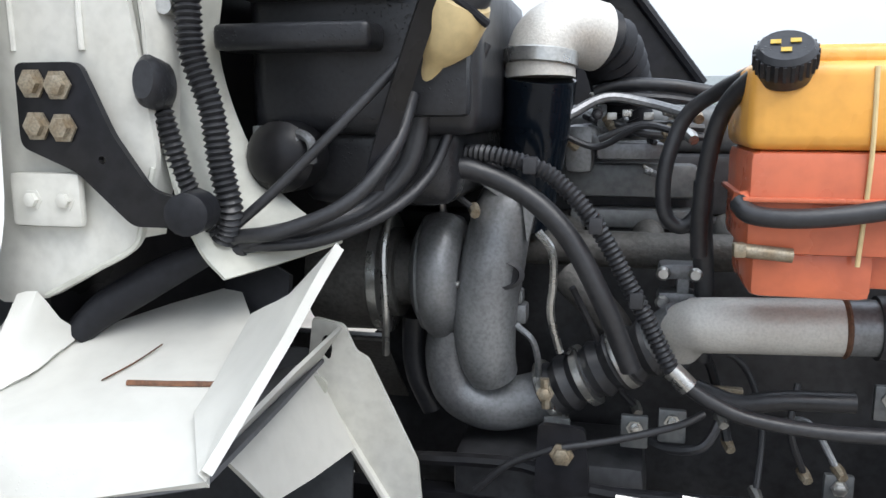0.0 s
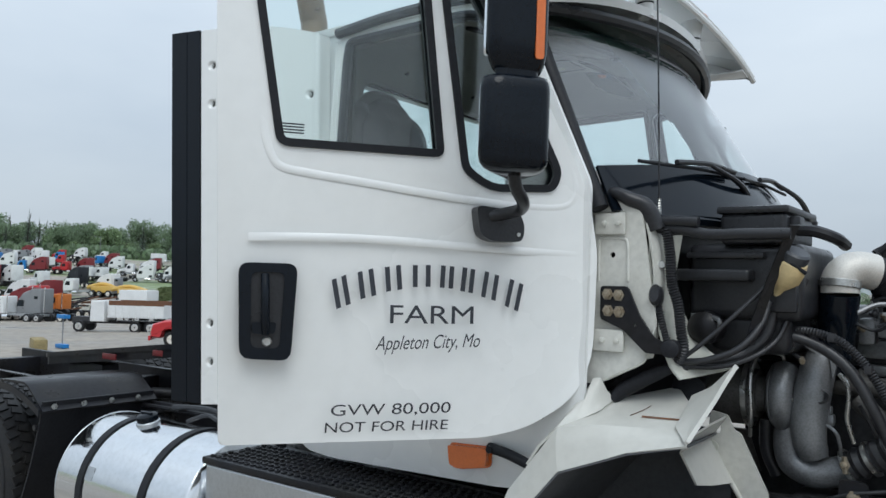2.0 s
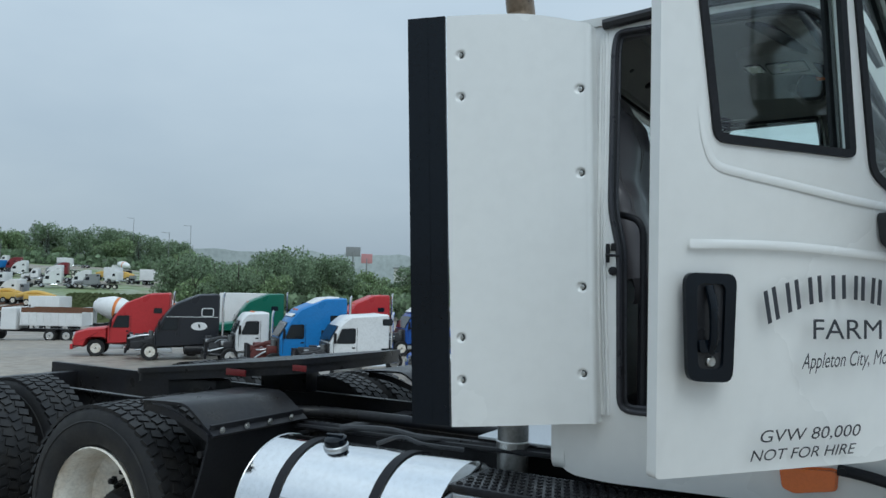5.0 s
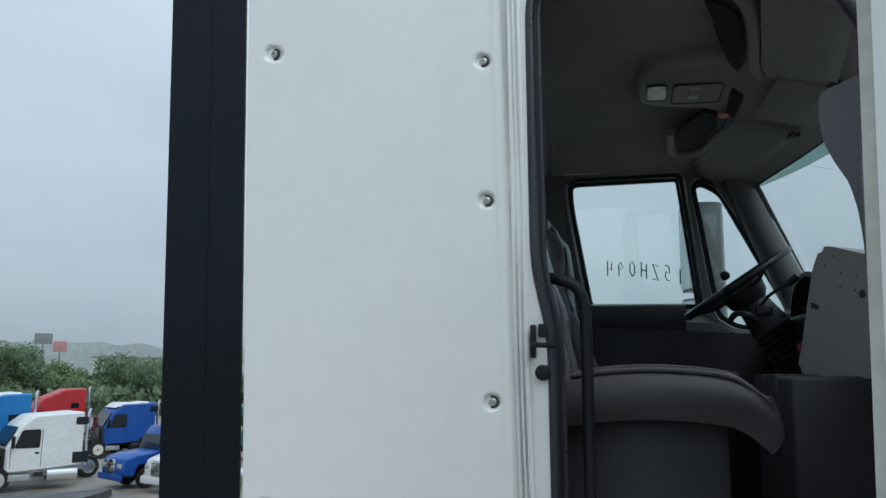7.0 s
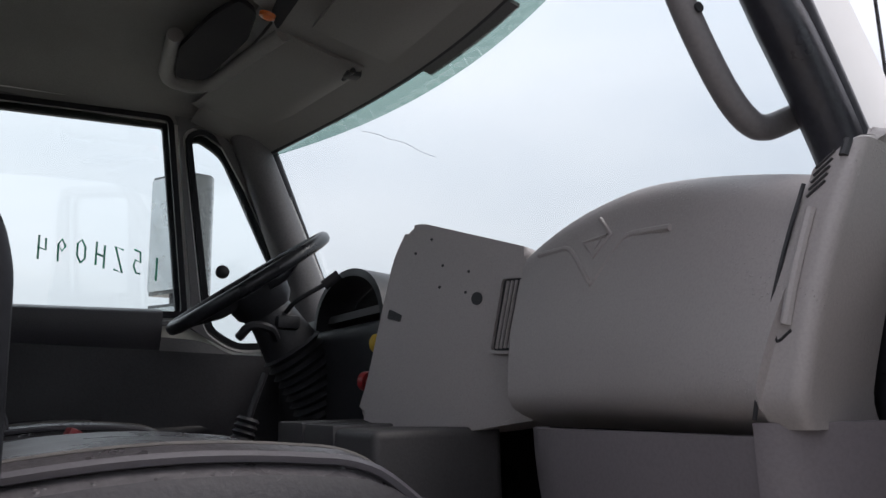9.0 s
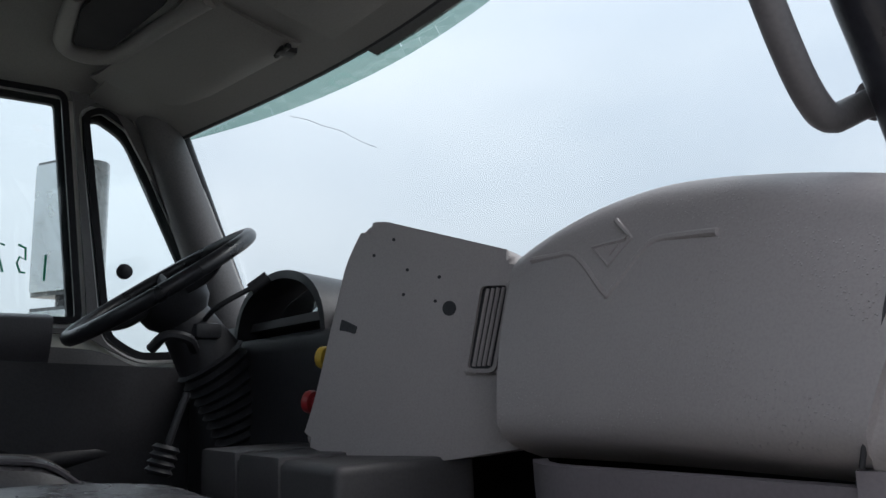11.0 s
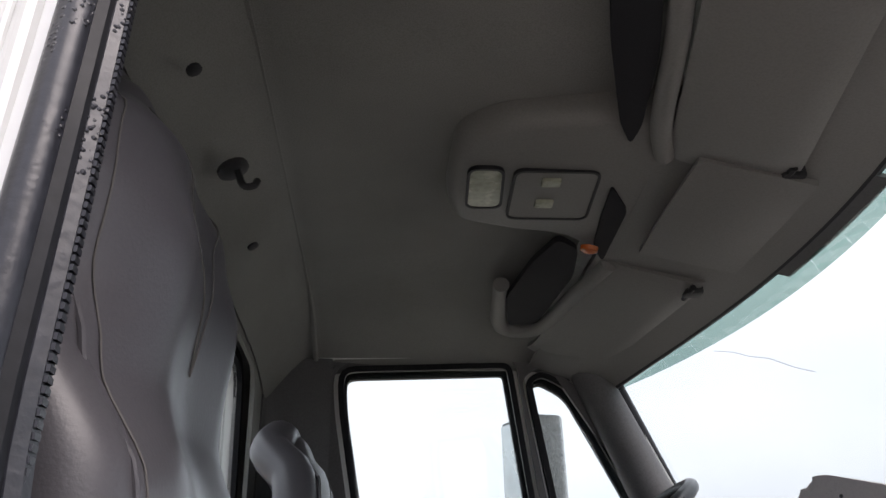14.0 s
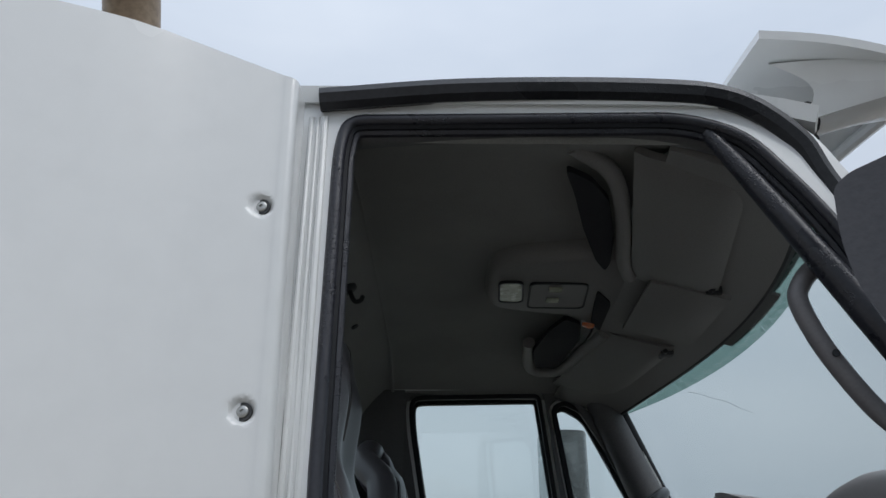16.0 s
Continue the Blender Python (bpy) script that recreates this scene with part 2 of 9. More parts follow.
M["dash_dark"] = material("dark_dash_plastic", (0.078, 0.075, 0.078), 0.5, vary=0.15, scale=4, fine=240, bump=0.1)
M["dash_low"] = material("purple_grey_lower_dash", (0.175, 0.158, 0.170), 0.5, vary=0.12, scale=4, fine=240, bump=0.1)
M["trim_dark"] = material("dark_interior_trim", (0.030, 0.031, 0.036), 0.5, vary=0.3, scale=5, fine=180, bump=0.1)
M["trim_mid"] = material("charcoal_interior_trim", (0.145, 0.145, 0.148), 0.5, vary=0.2, scale=5, fine=220, bump=0.1)
M["headliner"] = material("charcoal_headliner_cloth", (0.33, 0.33, 0.315), 0.9, vary=0.2, scale=4, fine=420, bump=0.25, spec=0.2)
M["console"] = material("grey_overhead_console", (0.27, 0.265, 0.255), 0.5, vary=0.12, scale=4, fine=260, bump=0.1)
M["grip"] = material("grey_grip_plastic", (0.20, 0.19, 0.195), 0.45, vary=0.12, scale=8, fine=200, bump=0.08)
M["pocket"] = material("black_net_pocket", (0.012, 0.012, 0.018), 0.8, vary=0.3, fine=300)
M["pod"] = material("charcoal_padded_plastic", (0.085, 0.083, 0.092), 0.5, vary=0.15, scale=8, fine=260, bump=0.12)
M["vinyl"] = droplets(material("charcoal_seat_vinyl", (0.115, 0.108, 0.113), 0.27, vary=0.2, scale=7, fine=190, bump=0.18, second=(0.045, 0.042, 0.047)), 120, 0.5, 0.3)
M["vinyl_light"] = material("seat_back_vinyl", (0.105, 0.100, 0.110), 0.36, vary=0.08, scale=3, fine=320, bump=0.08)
# cushion sides, darker than the seat top
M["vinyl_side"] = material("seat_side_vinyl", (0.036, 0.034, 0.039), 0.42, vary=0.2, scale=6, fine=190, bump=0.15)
M["thread"] = material("grey_thread", (0.16, 0.15, 0.14), 0.8, vary=0.2)
M["glass"] = clear_glass("clear_window_glass", (0.92, 0.970, 0.960))
M["glass_wet"] = clear_glass("wet_window_glass", (0.92, 0.96, 0.95), True)
M["glass_tint"] = clear_glass("tinted_windscreen_glass", (0.88, 0.950, 0.940), base=0.17, rough=0.28)
M["glass_lens"] = clear_glass("instrument_lens", (0.8, 0.85, 0.85), True, base=0.30)
M["band"] = clear_glass("green_shade_band_glass", (0.30, 0.42, 0.38))
M["mirror"] = material("mirror_glass", (0.85, 0.87, 0.88), 0.03, 1.0, vary=0.02)
M["mirror_wet"] = droplets(material("rain_beaded_mirror", (0.72, 0.76, 0.76), 0.22, 0.75, vary=0.15, scale=12, fine=160), 150, 0.8, 0.4)
M["house_wet"] = droplets(material("rain_beaded_housing", (0.07, 0.075, 0.08), 0.25, vary=0.4, scale=30, fine=170, coat=0.5, second=(0.17, 0.18, 0.18)), 130, 1.0, 0.45)
M["lamp_glass"] = material("frosted_lamp_lens", (0.55, 0.58, 0.45), 0.25, vary=0.25, scale=30, fine=90, coat=0.5)
M["ink"] = material("dark_lettering_vinyl", (0.03, 0.034, 0.045), 0.4, vary=0.2)
M["green_ink"] = material("green_paint_marker", (0.03, 0.52, 0.34), 0.5, vary=0.2)
M["pipe_brown"] = material("heat_tinted_exhaust", (0.36, 0.27, 0.18), 0.35, 0.8, vary=0.3, scale=5, fine=60, second=(0.20, 0.16, 0.13))
M["pipe_grey"] = material("grey_steel_pipe", (0.30, 0.30, 0.29), 0.4, 0.8, vary=0.25, scale=6, fine=80)
M["gravel"] = material("wet_gravel_ground", (0.37, 0.33, 0.28), 0.55, vary=0.4, scale=0.16, fine=1.6, bump=0.4, second=(0.20, 0.175, 0.145), rough_vary=0.35)
nt = M["gravel"].node_tree
pb = nt.nodes["Principled BSDF"]
geo_n, sep, far_n, nz, th, mul, mx = (nt.nodes.new(k) for k in ("ShaderNodeNewGeometry", "ShaderNodeSeparateXYZ", "ShaderNodeMapRange", "ShaderNodeTexNoise", "ShaderNodeMapRange", "ShaderNodeMath", "ShaderNodeMix"))
nt.links.new(geo_n.outputs["Position"], sep.inputs[0])
nt.links.new(sep.outputs["X"], far_n.inputs["Value"])
far_n.inputs["From Min"].default_value, far_n.inputs["From Max"].default_value = -100.0, -130.0
nt.links.new(geo_n.outputs["Position"], nz.inputs["Vector"])
nz.inputs["Scale"].default_value = 0.045
nt.links.new(nz.outputs["Fac"], th.inputs["Value"])
th.inputs["From Min"].default_value, th.inputs["From Max"].default_value = 0.42, 0.52
mul.operation = "MULTIPLY"
nt.links.new(far_n.outputs["Result"], mul.inputs[0])
nt.links.new(th.outputs["Result"], mul.inputs[1])
mx.data_type = "RGBA"
nt.links.new(mul.outputs[0], mx.inputs[0])
nt.links.new(pb.inputs["Base Color"].links[0].from_socket, mx.inputs[6])
mx.inputs[7].default_value = (0.16, 0.21, 0.09, 1)
nt.links.new(mx.outputs[2], pb.inputs["Base Color"])
M["grass"] = material("grass_verge", (0.09, 0.13, 0.045), 0.8, vary=0.4, scale=0.3, fine=6, bump=0.4, second=(0.13, 0.15, 0.06))
# leaf and needle colours are lightened to include the rain haze over the woods
M["leaf"] = material("tree_leaves", (0.25, 0.33, 0.20), 0.5, vary=0.3, scale=0.5, fine=4, second=(0.18, 0.25, 0.15), island=True)
M["leaf_pale"] = material("spring_leaves", (0.30, 0.40, 0.20), 0.5, vary=0.3, scale=0.5, fine=4, second=(0.19, 0.26, 0.14), island=True)
M["needle"] = material("conifer_needles", (0.16, 0.21, 0.17), 0.6, vary=0.3, scale=0.5, fine=4, island=True)
for nm in ("leaf", "leaf_pale", "needle", "green_ink"):
    nt = M[nm].node_tree
    pb, tl, mxs = nt.nodes["Principled BSDF"], nt.nodes.new("ShaderNodeBsdfTranslucent"), nt.nodes.new("ShaderNodeMixShader")
    if pb.inputs["Base Color"].links:
        nt.links.new(pb.inputs["Base Color"].links[0].from_socket, tl.inputs["Color"])
    mxs.inputs[0].default_value = 0.45
    nt.links.new(pb.outputs[0], mxs.inputs[1])
    nt.links.new(tl.outputs[0], mxs.inputs[2])
    nt.links.new(mxs.outputs[0], nt.nodes["Material Output"].inputs["Surface"])
M["bark"] = material("tree_bark", (0.10, 0.085, 0.07), 0.9, vary=0.4, scale=4, fine=20, bump=0.4)
# the ridge's haze is painted into this pale bluish colour
M["hill"] = material("haze_tinted_hill", (0.46, 0.51, 0.53), 0.9, vary=0.2, scale=0.02, fine=0.2)
M["concrete"] = material("pale_wall", (0.62, 0.62, 0.60), 0.7, vary=0.1, scale=0.4, fine=5)
for nm, c in (("red", (0.48, 0.035, 0.04)), ("black", (0.02, 0.022, 0.028)), ("white", (0.76, 0.77, 0.77)), ("blue", (0.03, 0.20, 0.52)), ("navy", (0.02, 0.085, 0.36)),
              ("green", (0.015, 0.14, 0.09)), ("orange", (0.62, 0.20, 0.05)), ("yellow", (0.62, 0.40, 0.10)), ("teal", (0.02, 0.16, 0.15)), ("grey", (0.25, 0.26, 0.27)), ("maroon", (0.20, 0.03, 0.035))):
    M["lot_" + nm] = material(nm + "_vehicle_paint", c, 0.35, vary=0.12, scale=0.8, fine=12, coat=0.12, spec=0.3)
M["lot_glass"] = material("dark_vehicle_glass", (0.012, 0.017, 0.022), 0.08, vary=0.2, coat=0.2, spec=0.35)


# ---- mesh helpers ----
def V3(*a):
    return Vector(a)


def join(*geos):
    verts, faces = [], []
    for v, f in geos:
        k = len(verts)
        verts += list(v)
        faces += [tuple(i + k for i in q) for q in f]
    return verts, faces


def moved(geo, m):
    return [m @ Vector(v) for v in geo[0]], geo[1]


def from_bm(bm):
    bm.verts.index_update()
    g = [v.co.copy() for v in bm.verts], [tuple(v.index for v in f.verts) for f in bm.faces]
    bm.free()
    return g


def block(lo, hi, bevel=0.0, seg=2):
    bm = bmesh.new()
    bmesh.ops.create_cube(bm, size=1.0)
    lo, hi = Vector(lo), Vector(hi)
    for v in bm.verts:
        v.co = Vector([(lo[i] + hi[i]) / 2 + v.co[i] * (hi[i] - lo[i]) for i in range(3)])
    if bevel:
        bmesh.ops.bevel(bm, geom=list(bm.edges), offset=bevel, segments=seg, affect="EDGES", profile=0.6)
    return from_bm(bm)


def smooth_path(pts, n=8):
    """Catmull-Rom through the points."""
    p = [Vector(q) for q in pts]
    if len(p) < 3:
        return [p[0].lerp(p[-1], i / n) for i in range(n + 1)]
    p = [p[0] * 2 - p[1]] + p + [p[-1] * 2 - p[-2]]
    out = []
    for i in range(1, len(p) - 2):
        for k in range(n):
            t = k / n
            a, b, c, d = p[i - 1], p[i], p[i + 1], p[i + 2]
            out.append(0.5 * ((2 * b) + (c - a) * t + (2 * a - 5 * b + 4 * c - d) * t * t + (3 * b - a - 3 * c + d) * t ** 3))
    out.append(p[-2])
    return out


def tube(pts, r, seg=12, n=8, ribs=0.0, rib_len=0.012, caps=True, straight=False, flat=1.0):
    """A round hose or bar along the points. r: a radius or a function of 0..1. ribs: depth of corrugation."""
    path = [Vector(q) for q in pts] if straight else smooth_path(pts, n)
    if ribs:
        length = sum((b - a).length for a, b in zip(path, path[1:]))
        steps = max(8, min(400, int(length / rib_len * 2)))
        cum, fine, acc = [0.0], [], 0.0
        for a, b in zip(path, path[1:]):
            acc += (b - a).length
            cum.append(acc)
        j = 0
        for s in range(steps + 1):
            want = acc * s / steps
            while j < len(cum) - 2 and cum[j + 1] < want:
                j += 1
            fine.append(path[j].lerp(path[j + 1], (want - cum[j]) / max(1e-9, cum[j + 1] - cum[j])))
        path = fine
    verts, faces = [], []
    t0 = (path[1] - path[0]).normalized()
    side = t0.orthogonal().normalized()
    for i, q in enumerate(path):
        tg = (path[min(i + 1, len(path) - 1)] - path[max(i - 1, 0)]).normalized()
        side = (side - tg * side.dot(tg)).normalized()
        up = tg.cross(side)
        rad = r(i / (len(path) - 1)) if callable(r) else r
        if ribs:
            rad += ribs if i % 2 else -ribs
        for k in range(seg):
            a = 2 * math.pi * k / seg
            verts.append(q + side * math.cos(a) * rad + up * math.sin(a) * rad * flat)
    for i in range(len(path) - 1):
        for k in range(seg):
            a, b = i * seg + k, i * seg + (k + 1) % seg
            faces.append((a, b, b + seg, a + seg))
    if caps:
        faces.append(tuple(range(seg - 1, -1, -1)))
        faces.append(tuple(range(len(verts) - seg, len(verts))))
    return verts, faces


def lathe(profile, seg=24, m=Matrix(), caps=True):
    """Turns (radius, height) pairs about z, then moves the result by m."""
    verts, faces = [], []
    for r, h in profile:
        for k in range(seg):
            a = 2 * math.pi * k / seg
            verts.append(m @ Vector((r * math.cos(a), r * math.sin(a), h)))
    for i in range(len(profile) - 1):
        for k in range(seg):
            a, b = i * seg + k, i * seg + (k + 1) % seg
            faces.append((a, b, b + seg, a + seg))
    if caps:
        faces.append(tuple(range(seg - 1, -1, -1)))
        faces.append(tuple(range(len(verts) - seg, len(verts))))
    return verts, faces


def axis_to(p, d):
    """A matrix that lays local z along d at p."""
    return Matrix.Translation(p) @ Vector(d).to_track_quat("Z", "Y").to_matrix().to_4x4()


def rounded(pts, r, n=4):
    """Rounds the corners of a closed flat outline."""
    out, k = [], len(pts)
    for i in range(k):
        p, a, b = Vector(pts[i]), Vector(pts[i - 1]), Vector(pts[(i + 1) % k])
        rr = r[i] if isinstance(r, (list, tuple)) else r
        la, lb = (a - p).length, (b - p).length
        d = min(rr, la * 0.45, lb * 0.45)
        s, e = p + (a - p) * (d / la), p + (b - p) * (d / lb)
        for j in range(n + 1):
            t = j / n
            out.append(s * (1 - t) ** 2 + p * 2 * t * (1 - t) + e * t * t)
    return out


def offset_outline(pts, d):
    """Grows (d > 0) a closed flat outline that runs either way round."""
    k = len(pts)
    area = sum(pts[i][0] * pts[(i + 1) % k][1] - pts[(i + 1) % k][0] * pts[i][1] for i in range(k))
    sg = 1 if area > 0 else -1
    out = []
    for i in range(k):
        a, p, b = Vector(pts[i - 1]), Vector(pts[i]), Vector(pts[(i + 1) % k])
        e1, e2 = (p - a), (b - p)
        if e1.length < 1e-9 or e2.length < 1e-9:
            out.append(p)
            continue
        n1, n2 = Vector((e1.y, -e1.x)).normalized() * sg, Vector((e2.y, -e2.x)).normalized() * sg
        nn = n1 + n2
        nn = nn / max(0.3, nn.dot(n1)) if nn.length > 1e-6 else n1
        out.append(p + nn * d)
    return out


def sheet(outline, holes, place, depth, lo=0.0):
    """A flat panel with holes: place maps (u, v, n) to the world; it runs from n = lo to lo + depth."""
    bm = bmesh.new()
    for loop in (outline, *holes):
        vs = [bm.verts.new((p[0], p[1], 0)) for p in loop]
        for i in range(len(vs)):
            bm.edges.new((vs[i], vs[(i + 1) % len(vs)]))
    bmesh.ops.triangle_fill(bm, use_beauty=True, use_dissolve=False, edges=list(bm.edges), normal=(0, 0, 1))
    bm.verts.index_update()
    flat = [v.co.copy() for v in bm.verts]
    tris = [tuple(v.index for v in f.verts) for f in bm.faces]
    bm.free()
    k = len(flat)
    verts = [place(p.x, p.y, lo + depth) for p in flat] + [place(p.x, p.y, lo) for p in flat]
    faces = list(tris) + [tuple(i + k for i in reversed(f)) for f in tris]
    i0 = 0
    for loop in (outline, *holes):
        m = len(loop)
        for i in range(m):
            a, b = i0 + i, i0 + (i + 1) % m
            faces.append((a, a + k, b + k, b))
        i0 += m
    return verts, faces


def ring(outline, width, place, depth, lo=0.0, inward=False):
    """A band that follows an outline."""
    inner, outer = (offset_outline(outline, -width), outline) if inward else (outline, offset_outline(outline, width))
    return sheet(outer, [inner], place, depth, lo)


def skin(f, nu, nv, thick=0.0, close_u=False):
    """A sheet over (u, v) in 0..1, given a thickness along its normals."""
    P = [[Vector(f(i / nu, j / nv)) for j in range(nv + 1)] for i in range(nu + 1)]
    verts = [p for row in P for p in row]
    w = nv + 1
    faces = [(i * w + j, (i + 1) * w + j, (i + 1) * w + j + 1, i * w + j + 1) for i in range(nu) for j in range(nv)]
    if thick:
        k = len(verts)
        back = []
        for i in range(nu + 1):
            for j in range(nv + 1):
                du = P[min(i + 1, nu)][j] - P[max(i - 1, 0)][j]
                dv = P[i][min(j + 1, nv)] - P[i][max(j - 1, 0)]
                nn = du.cross(dv)
                back.append(P[i][j] - (nn.normalized() if nn.length > 1e-12 else Vector((0, 0, 1))) * thick)
        verts = verts + back
        faces += [tuple(q + k for q in reversed(fc)) for fc in list(faces)]
        rim = [i * w for i in range(nu + 1)] + [nu * w + j for j in range(1, nv + 1)] + [i * w + nv for i in range(nu - 1, -1, -1)] + [j for j in range(nv - 1, 0, -1)]
        for a, b in zip(rim, rim[1:] + rim[:1]):
            faces.append((b, a, a + k, b + k))
    return verts, faces


def thing(name, at, label, category, group="", kind=""):
    ob = new(name)
    ob.location = at
    ob.empty_display_size = 0.1
    return tagged(ob, label, category, group, kind)


def part(name, geo, mat, parent=None, label="", angle=38, flip=False):
    me = bpy.data.meshes.new(name)
    me.from_pydata([tuple(v) for v in geo[0]], [], geo[1])
    bm = bmesh.new()
    bm.from_mesh(me)
    bmesh.ops.recalc_face_normals(bm, faces=list(bm.faces))
    bm.to_mesh(me)
    bm.free()
    me.materials.append(M[mat] if isinstance(mat, str) else mat)
    me.shade_smooth()
    me.set_sharp_from_angle(angle=radians(angle))
    ob = new(name, me)
    if parent is not None:
        ob.parent = parent
        if parent.parent is None and parent.data is None:
            ob.matrix_parent_inverse = Matrix.Translation(-parent.location)
    if label:
        ob["label"] = label
    return ob


def share(ob, name, m, parent):
    """A further piece on the same mesh, moved by m."""
    o = new(name, ob.data)
    o.parent = parent
    o.matrix_parent_inverse = ob.matrix_parent_inverse
    o.matrix_basis = m
    return o


def bolt(p, d, r=0.01, h=0.008):
    """A hexagon bolt head with a washer."""
    return lathe([(r * 1.5, 0), (r * 1.5, h * 0.3), (r * 1.02, h * 0.31), (r, h * 0.9), (r * 0.7, h)], 6, axis_to(p, d))


def letters(body, size, place, mat, parent, name="lettering", shear=0.0, width=None, bold=0.0):
    """Flat lettering, laid out from its left end on the baseline; place maps (u, v) to a matrix-ready point."""
    cu = bpy.data.curves.new("text_shape", "FONT")
    cu.body, cu.size, cu.shear, cu.extrude, cu.offset = body, size, shear, 0.0, bold
    tmp = new("text_shape", cu)
    bpy.context.view_layer.update()
    me = bpy.data.meshes.new_from_object(tmp.evaluated_get(bpy.context.evaluated_depsgraph_get()))
    bpy.data.objects.remove(tmp)
    xs = [v.co.x for v in me.vertices]
    k = (width / (max(xs) - min(xs))) if width else 1.0
    verts = [place((v.co.x - min(xs)) * k, v.co.y) for v in me.vertices]
    faces = [tuple(p.vertices) for p in me.polygons]
    bpy.data.meshes.remove(me)
    return part(name, (verts, faces), mat, parent)


# ---- ground: one sheet, falling away to the lot and rising to the wooded hill ----
def ground_z(x, y):
    d = math.hypot(x + 1.0, y - 1.0)
    t = min(1.0, max(0.0, (d - 5.0) / 29.0))
    z = -2.9 * t * t * (3 - 2 * t)
    ang = math.degrees(math.atan2(-(x - 1.5), y + 3.0))
    w = 1 / (1 + math.exp(-(ang - 47.0) / 3.5))
    k = min(1.0, max(0.0, (d - 50.0) / 140.0))
    b = min(1.0, max(0.0, (d - 40.0) / 70.0))
    h = max(0.0, d - 112.0 + 8.0 * math.exp(-abs(d - 112.0) / 10.0))
    z += w * (-1.5 * b * b * (3 - 2 * b) + min(11.4, 0.061 * h)) + (1 - w) * 1.5 * k
    return z


def ground_point(u, v):
    r = 600.0 * (u ** 3) if u < 0.97 else 600.0 * (0.97 ** 3) + (u - 0.97) / 0.03 * 3400.0
    a = v * 2 * math.pi
    x, y = -1.0 + r * math.cos(a), 1.0 + r * math.sin(a)
    return (x, y, ground_z(x, y) + 0.03 * noise.noise(Vector((x * 0.3, y * 0.3, 0))) * min(1, r / 6))


tagged(part("ground", skin(ground_point, 60, 128), "gravel"), "wet pale gravel lot sloping away from the truck", "ground", kind="structure")


# ---- the cab ----
YC = 0.985
U2, N2 = Vector((-0.598, -0.802)), Vector((0.802, -0.598))


def lean(z):
    return -0.075 * max(0.0, z - 1.93) - 0.25 * max(0.0, 1.45 - z) ** 2


def on_right_door(u, z, n=0.0):
    n += 0.03 * max(0.0, z - 1.93) - 0.9 * max(0.0, 1.45 - z) ** 2
    return Vector((1.034 + U2.x * u + N2.x * n, -0.110 + U2.y * u + N2.y * n, z))


def on_left_door(u, z, n=0.0):
    return Vector((0.94 - u, 1.925 + n + lean(z), z))


def on_right_side(x, z, n=0.0):
    return Vector((x, 0.036 - n - lean(z), z))


def on_left_side(x, z, n=0.0):
    return Vector((x, 1.925 + n + lean(z), z))


SIDE = rounded([(-0.12, 1.03), (-0.12, 2.63), (0.70, 2.66), (0.86, 2.60), (1.165, 1.97), (1.15, 1.16), (0.92, 1.0), (0.08, 0.975), (-0.06, 0.985)], [0.03, 0.04, 0.05, 0.06, 0.03, 0.12, 0.1, 0.05, 0.05])
OPENING = rounded([(0.128, 1.235), (0.122, 1.80), (0.088, 1.94), (0.078, 2.53), (0.088, 2.60), (0.66, 2.61), (0.76, 2.575), (0.865, 2.42), (1.02, 2.05), (1.105, 1.80), (1.115, 1.42), (1.02, 1.235)], [0.05, 0.12, 0.12, 0.03, 0.05, 0.05, 0.06, 0.08, 0.1, 0.1, 0.1, 0.08])

cab = thing("truck_cab", (0.5, YC, 0.98), "white day-cab truck body with open passenger doorway, wet from rain", "truck cab")
part("side_panel", sheet(SIDE, [OPENING], on_right_side, 0.016, -0.016), "white", cab)
part("side_panel", sheet(SIDE, [OPENING], on_left_side, 0.075, -0.075), "white", cab)
# sill below the doorway, tucked in
part("sill", skin(lambda u, v: (-0.09 + 1.08 * u, 0.085 + 0.07 * v + 0.03 * v * v, 1.20 - 0.215 * v - 0.06 * max(0, u - 0.85) * v + 0.02 * (1 - u)), 16, 6, 0.012), "white", cab)
for x, z in ((0.0, 1.06), (0.02, 1.0)):
    part("sill_bolt", bolt((x, 0.10, z), (0, -1, 0), 0.008), "steel", cab)
# back wall with the rear window
REAR_WINDOW = rounded([(0.32, 2.03), (0.35, 2.515), (1.62, 2.515), (1.65, 2.03)], 0.07)
part("back_wall", sheet(rounded([(0.07, 1.0), (0.09, 2.62), (0.30, 2.70), (1.67, 2.70), (1.88, 2.62), (1.90, 1.0)], 0.05), [REAR_WINDOW], lambda a, b, c: Vector((-0.12 + c + 0.02 * (2.05 - b), a, b)), 0.05, -0.03), "white", cab)
rw = part("rear_window", sheet(offset_outline(REAR_WINDOW, 0.008), [], lambda a, b, c: Vector((-0.12 + c + 0.02 * (2.05 - b), a, b)), 0.004, 0.0), "glass_wet", cab)
rw.visible_shadow = False
part("rear_window_seal", ring(REAR_WINDOW, 0.025, lambda a, b, c: Vector((-0.12 + c + 0.02 * (2.05 - b), a, b)), 0.02, 0.012), "rubber", cab)


def roof_front(s):
    return 0.885 + 0.215 * (1 - s * s)


def roof_point(u, v):
    s = 2 * v - 1
    y = YC + 0.915 * s
    x = -0.12 + (roof_front(s) + 0.12) * u
    z = 2.655 + 0.12 * (1 - abs(s) ** 2.4) - 0.05 * max(0, u - 0.75) * 4 * (1 - 0.3 * s * s) * max(0, u - 0.75) * 4
    return (x, y, z)


part("roof", skin(roof_point, 18, 24, 0.03), "white", cab)


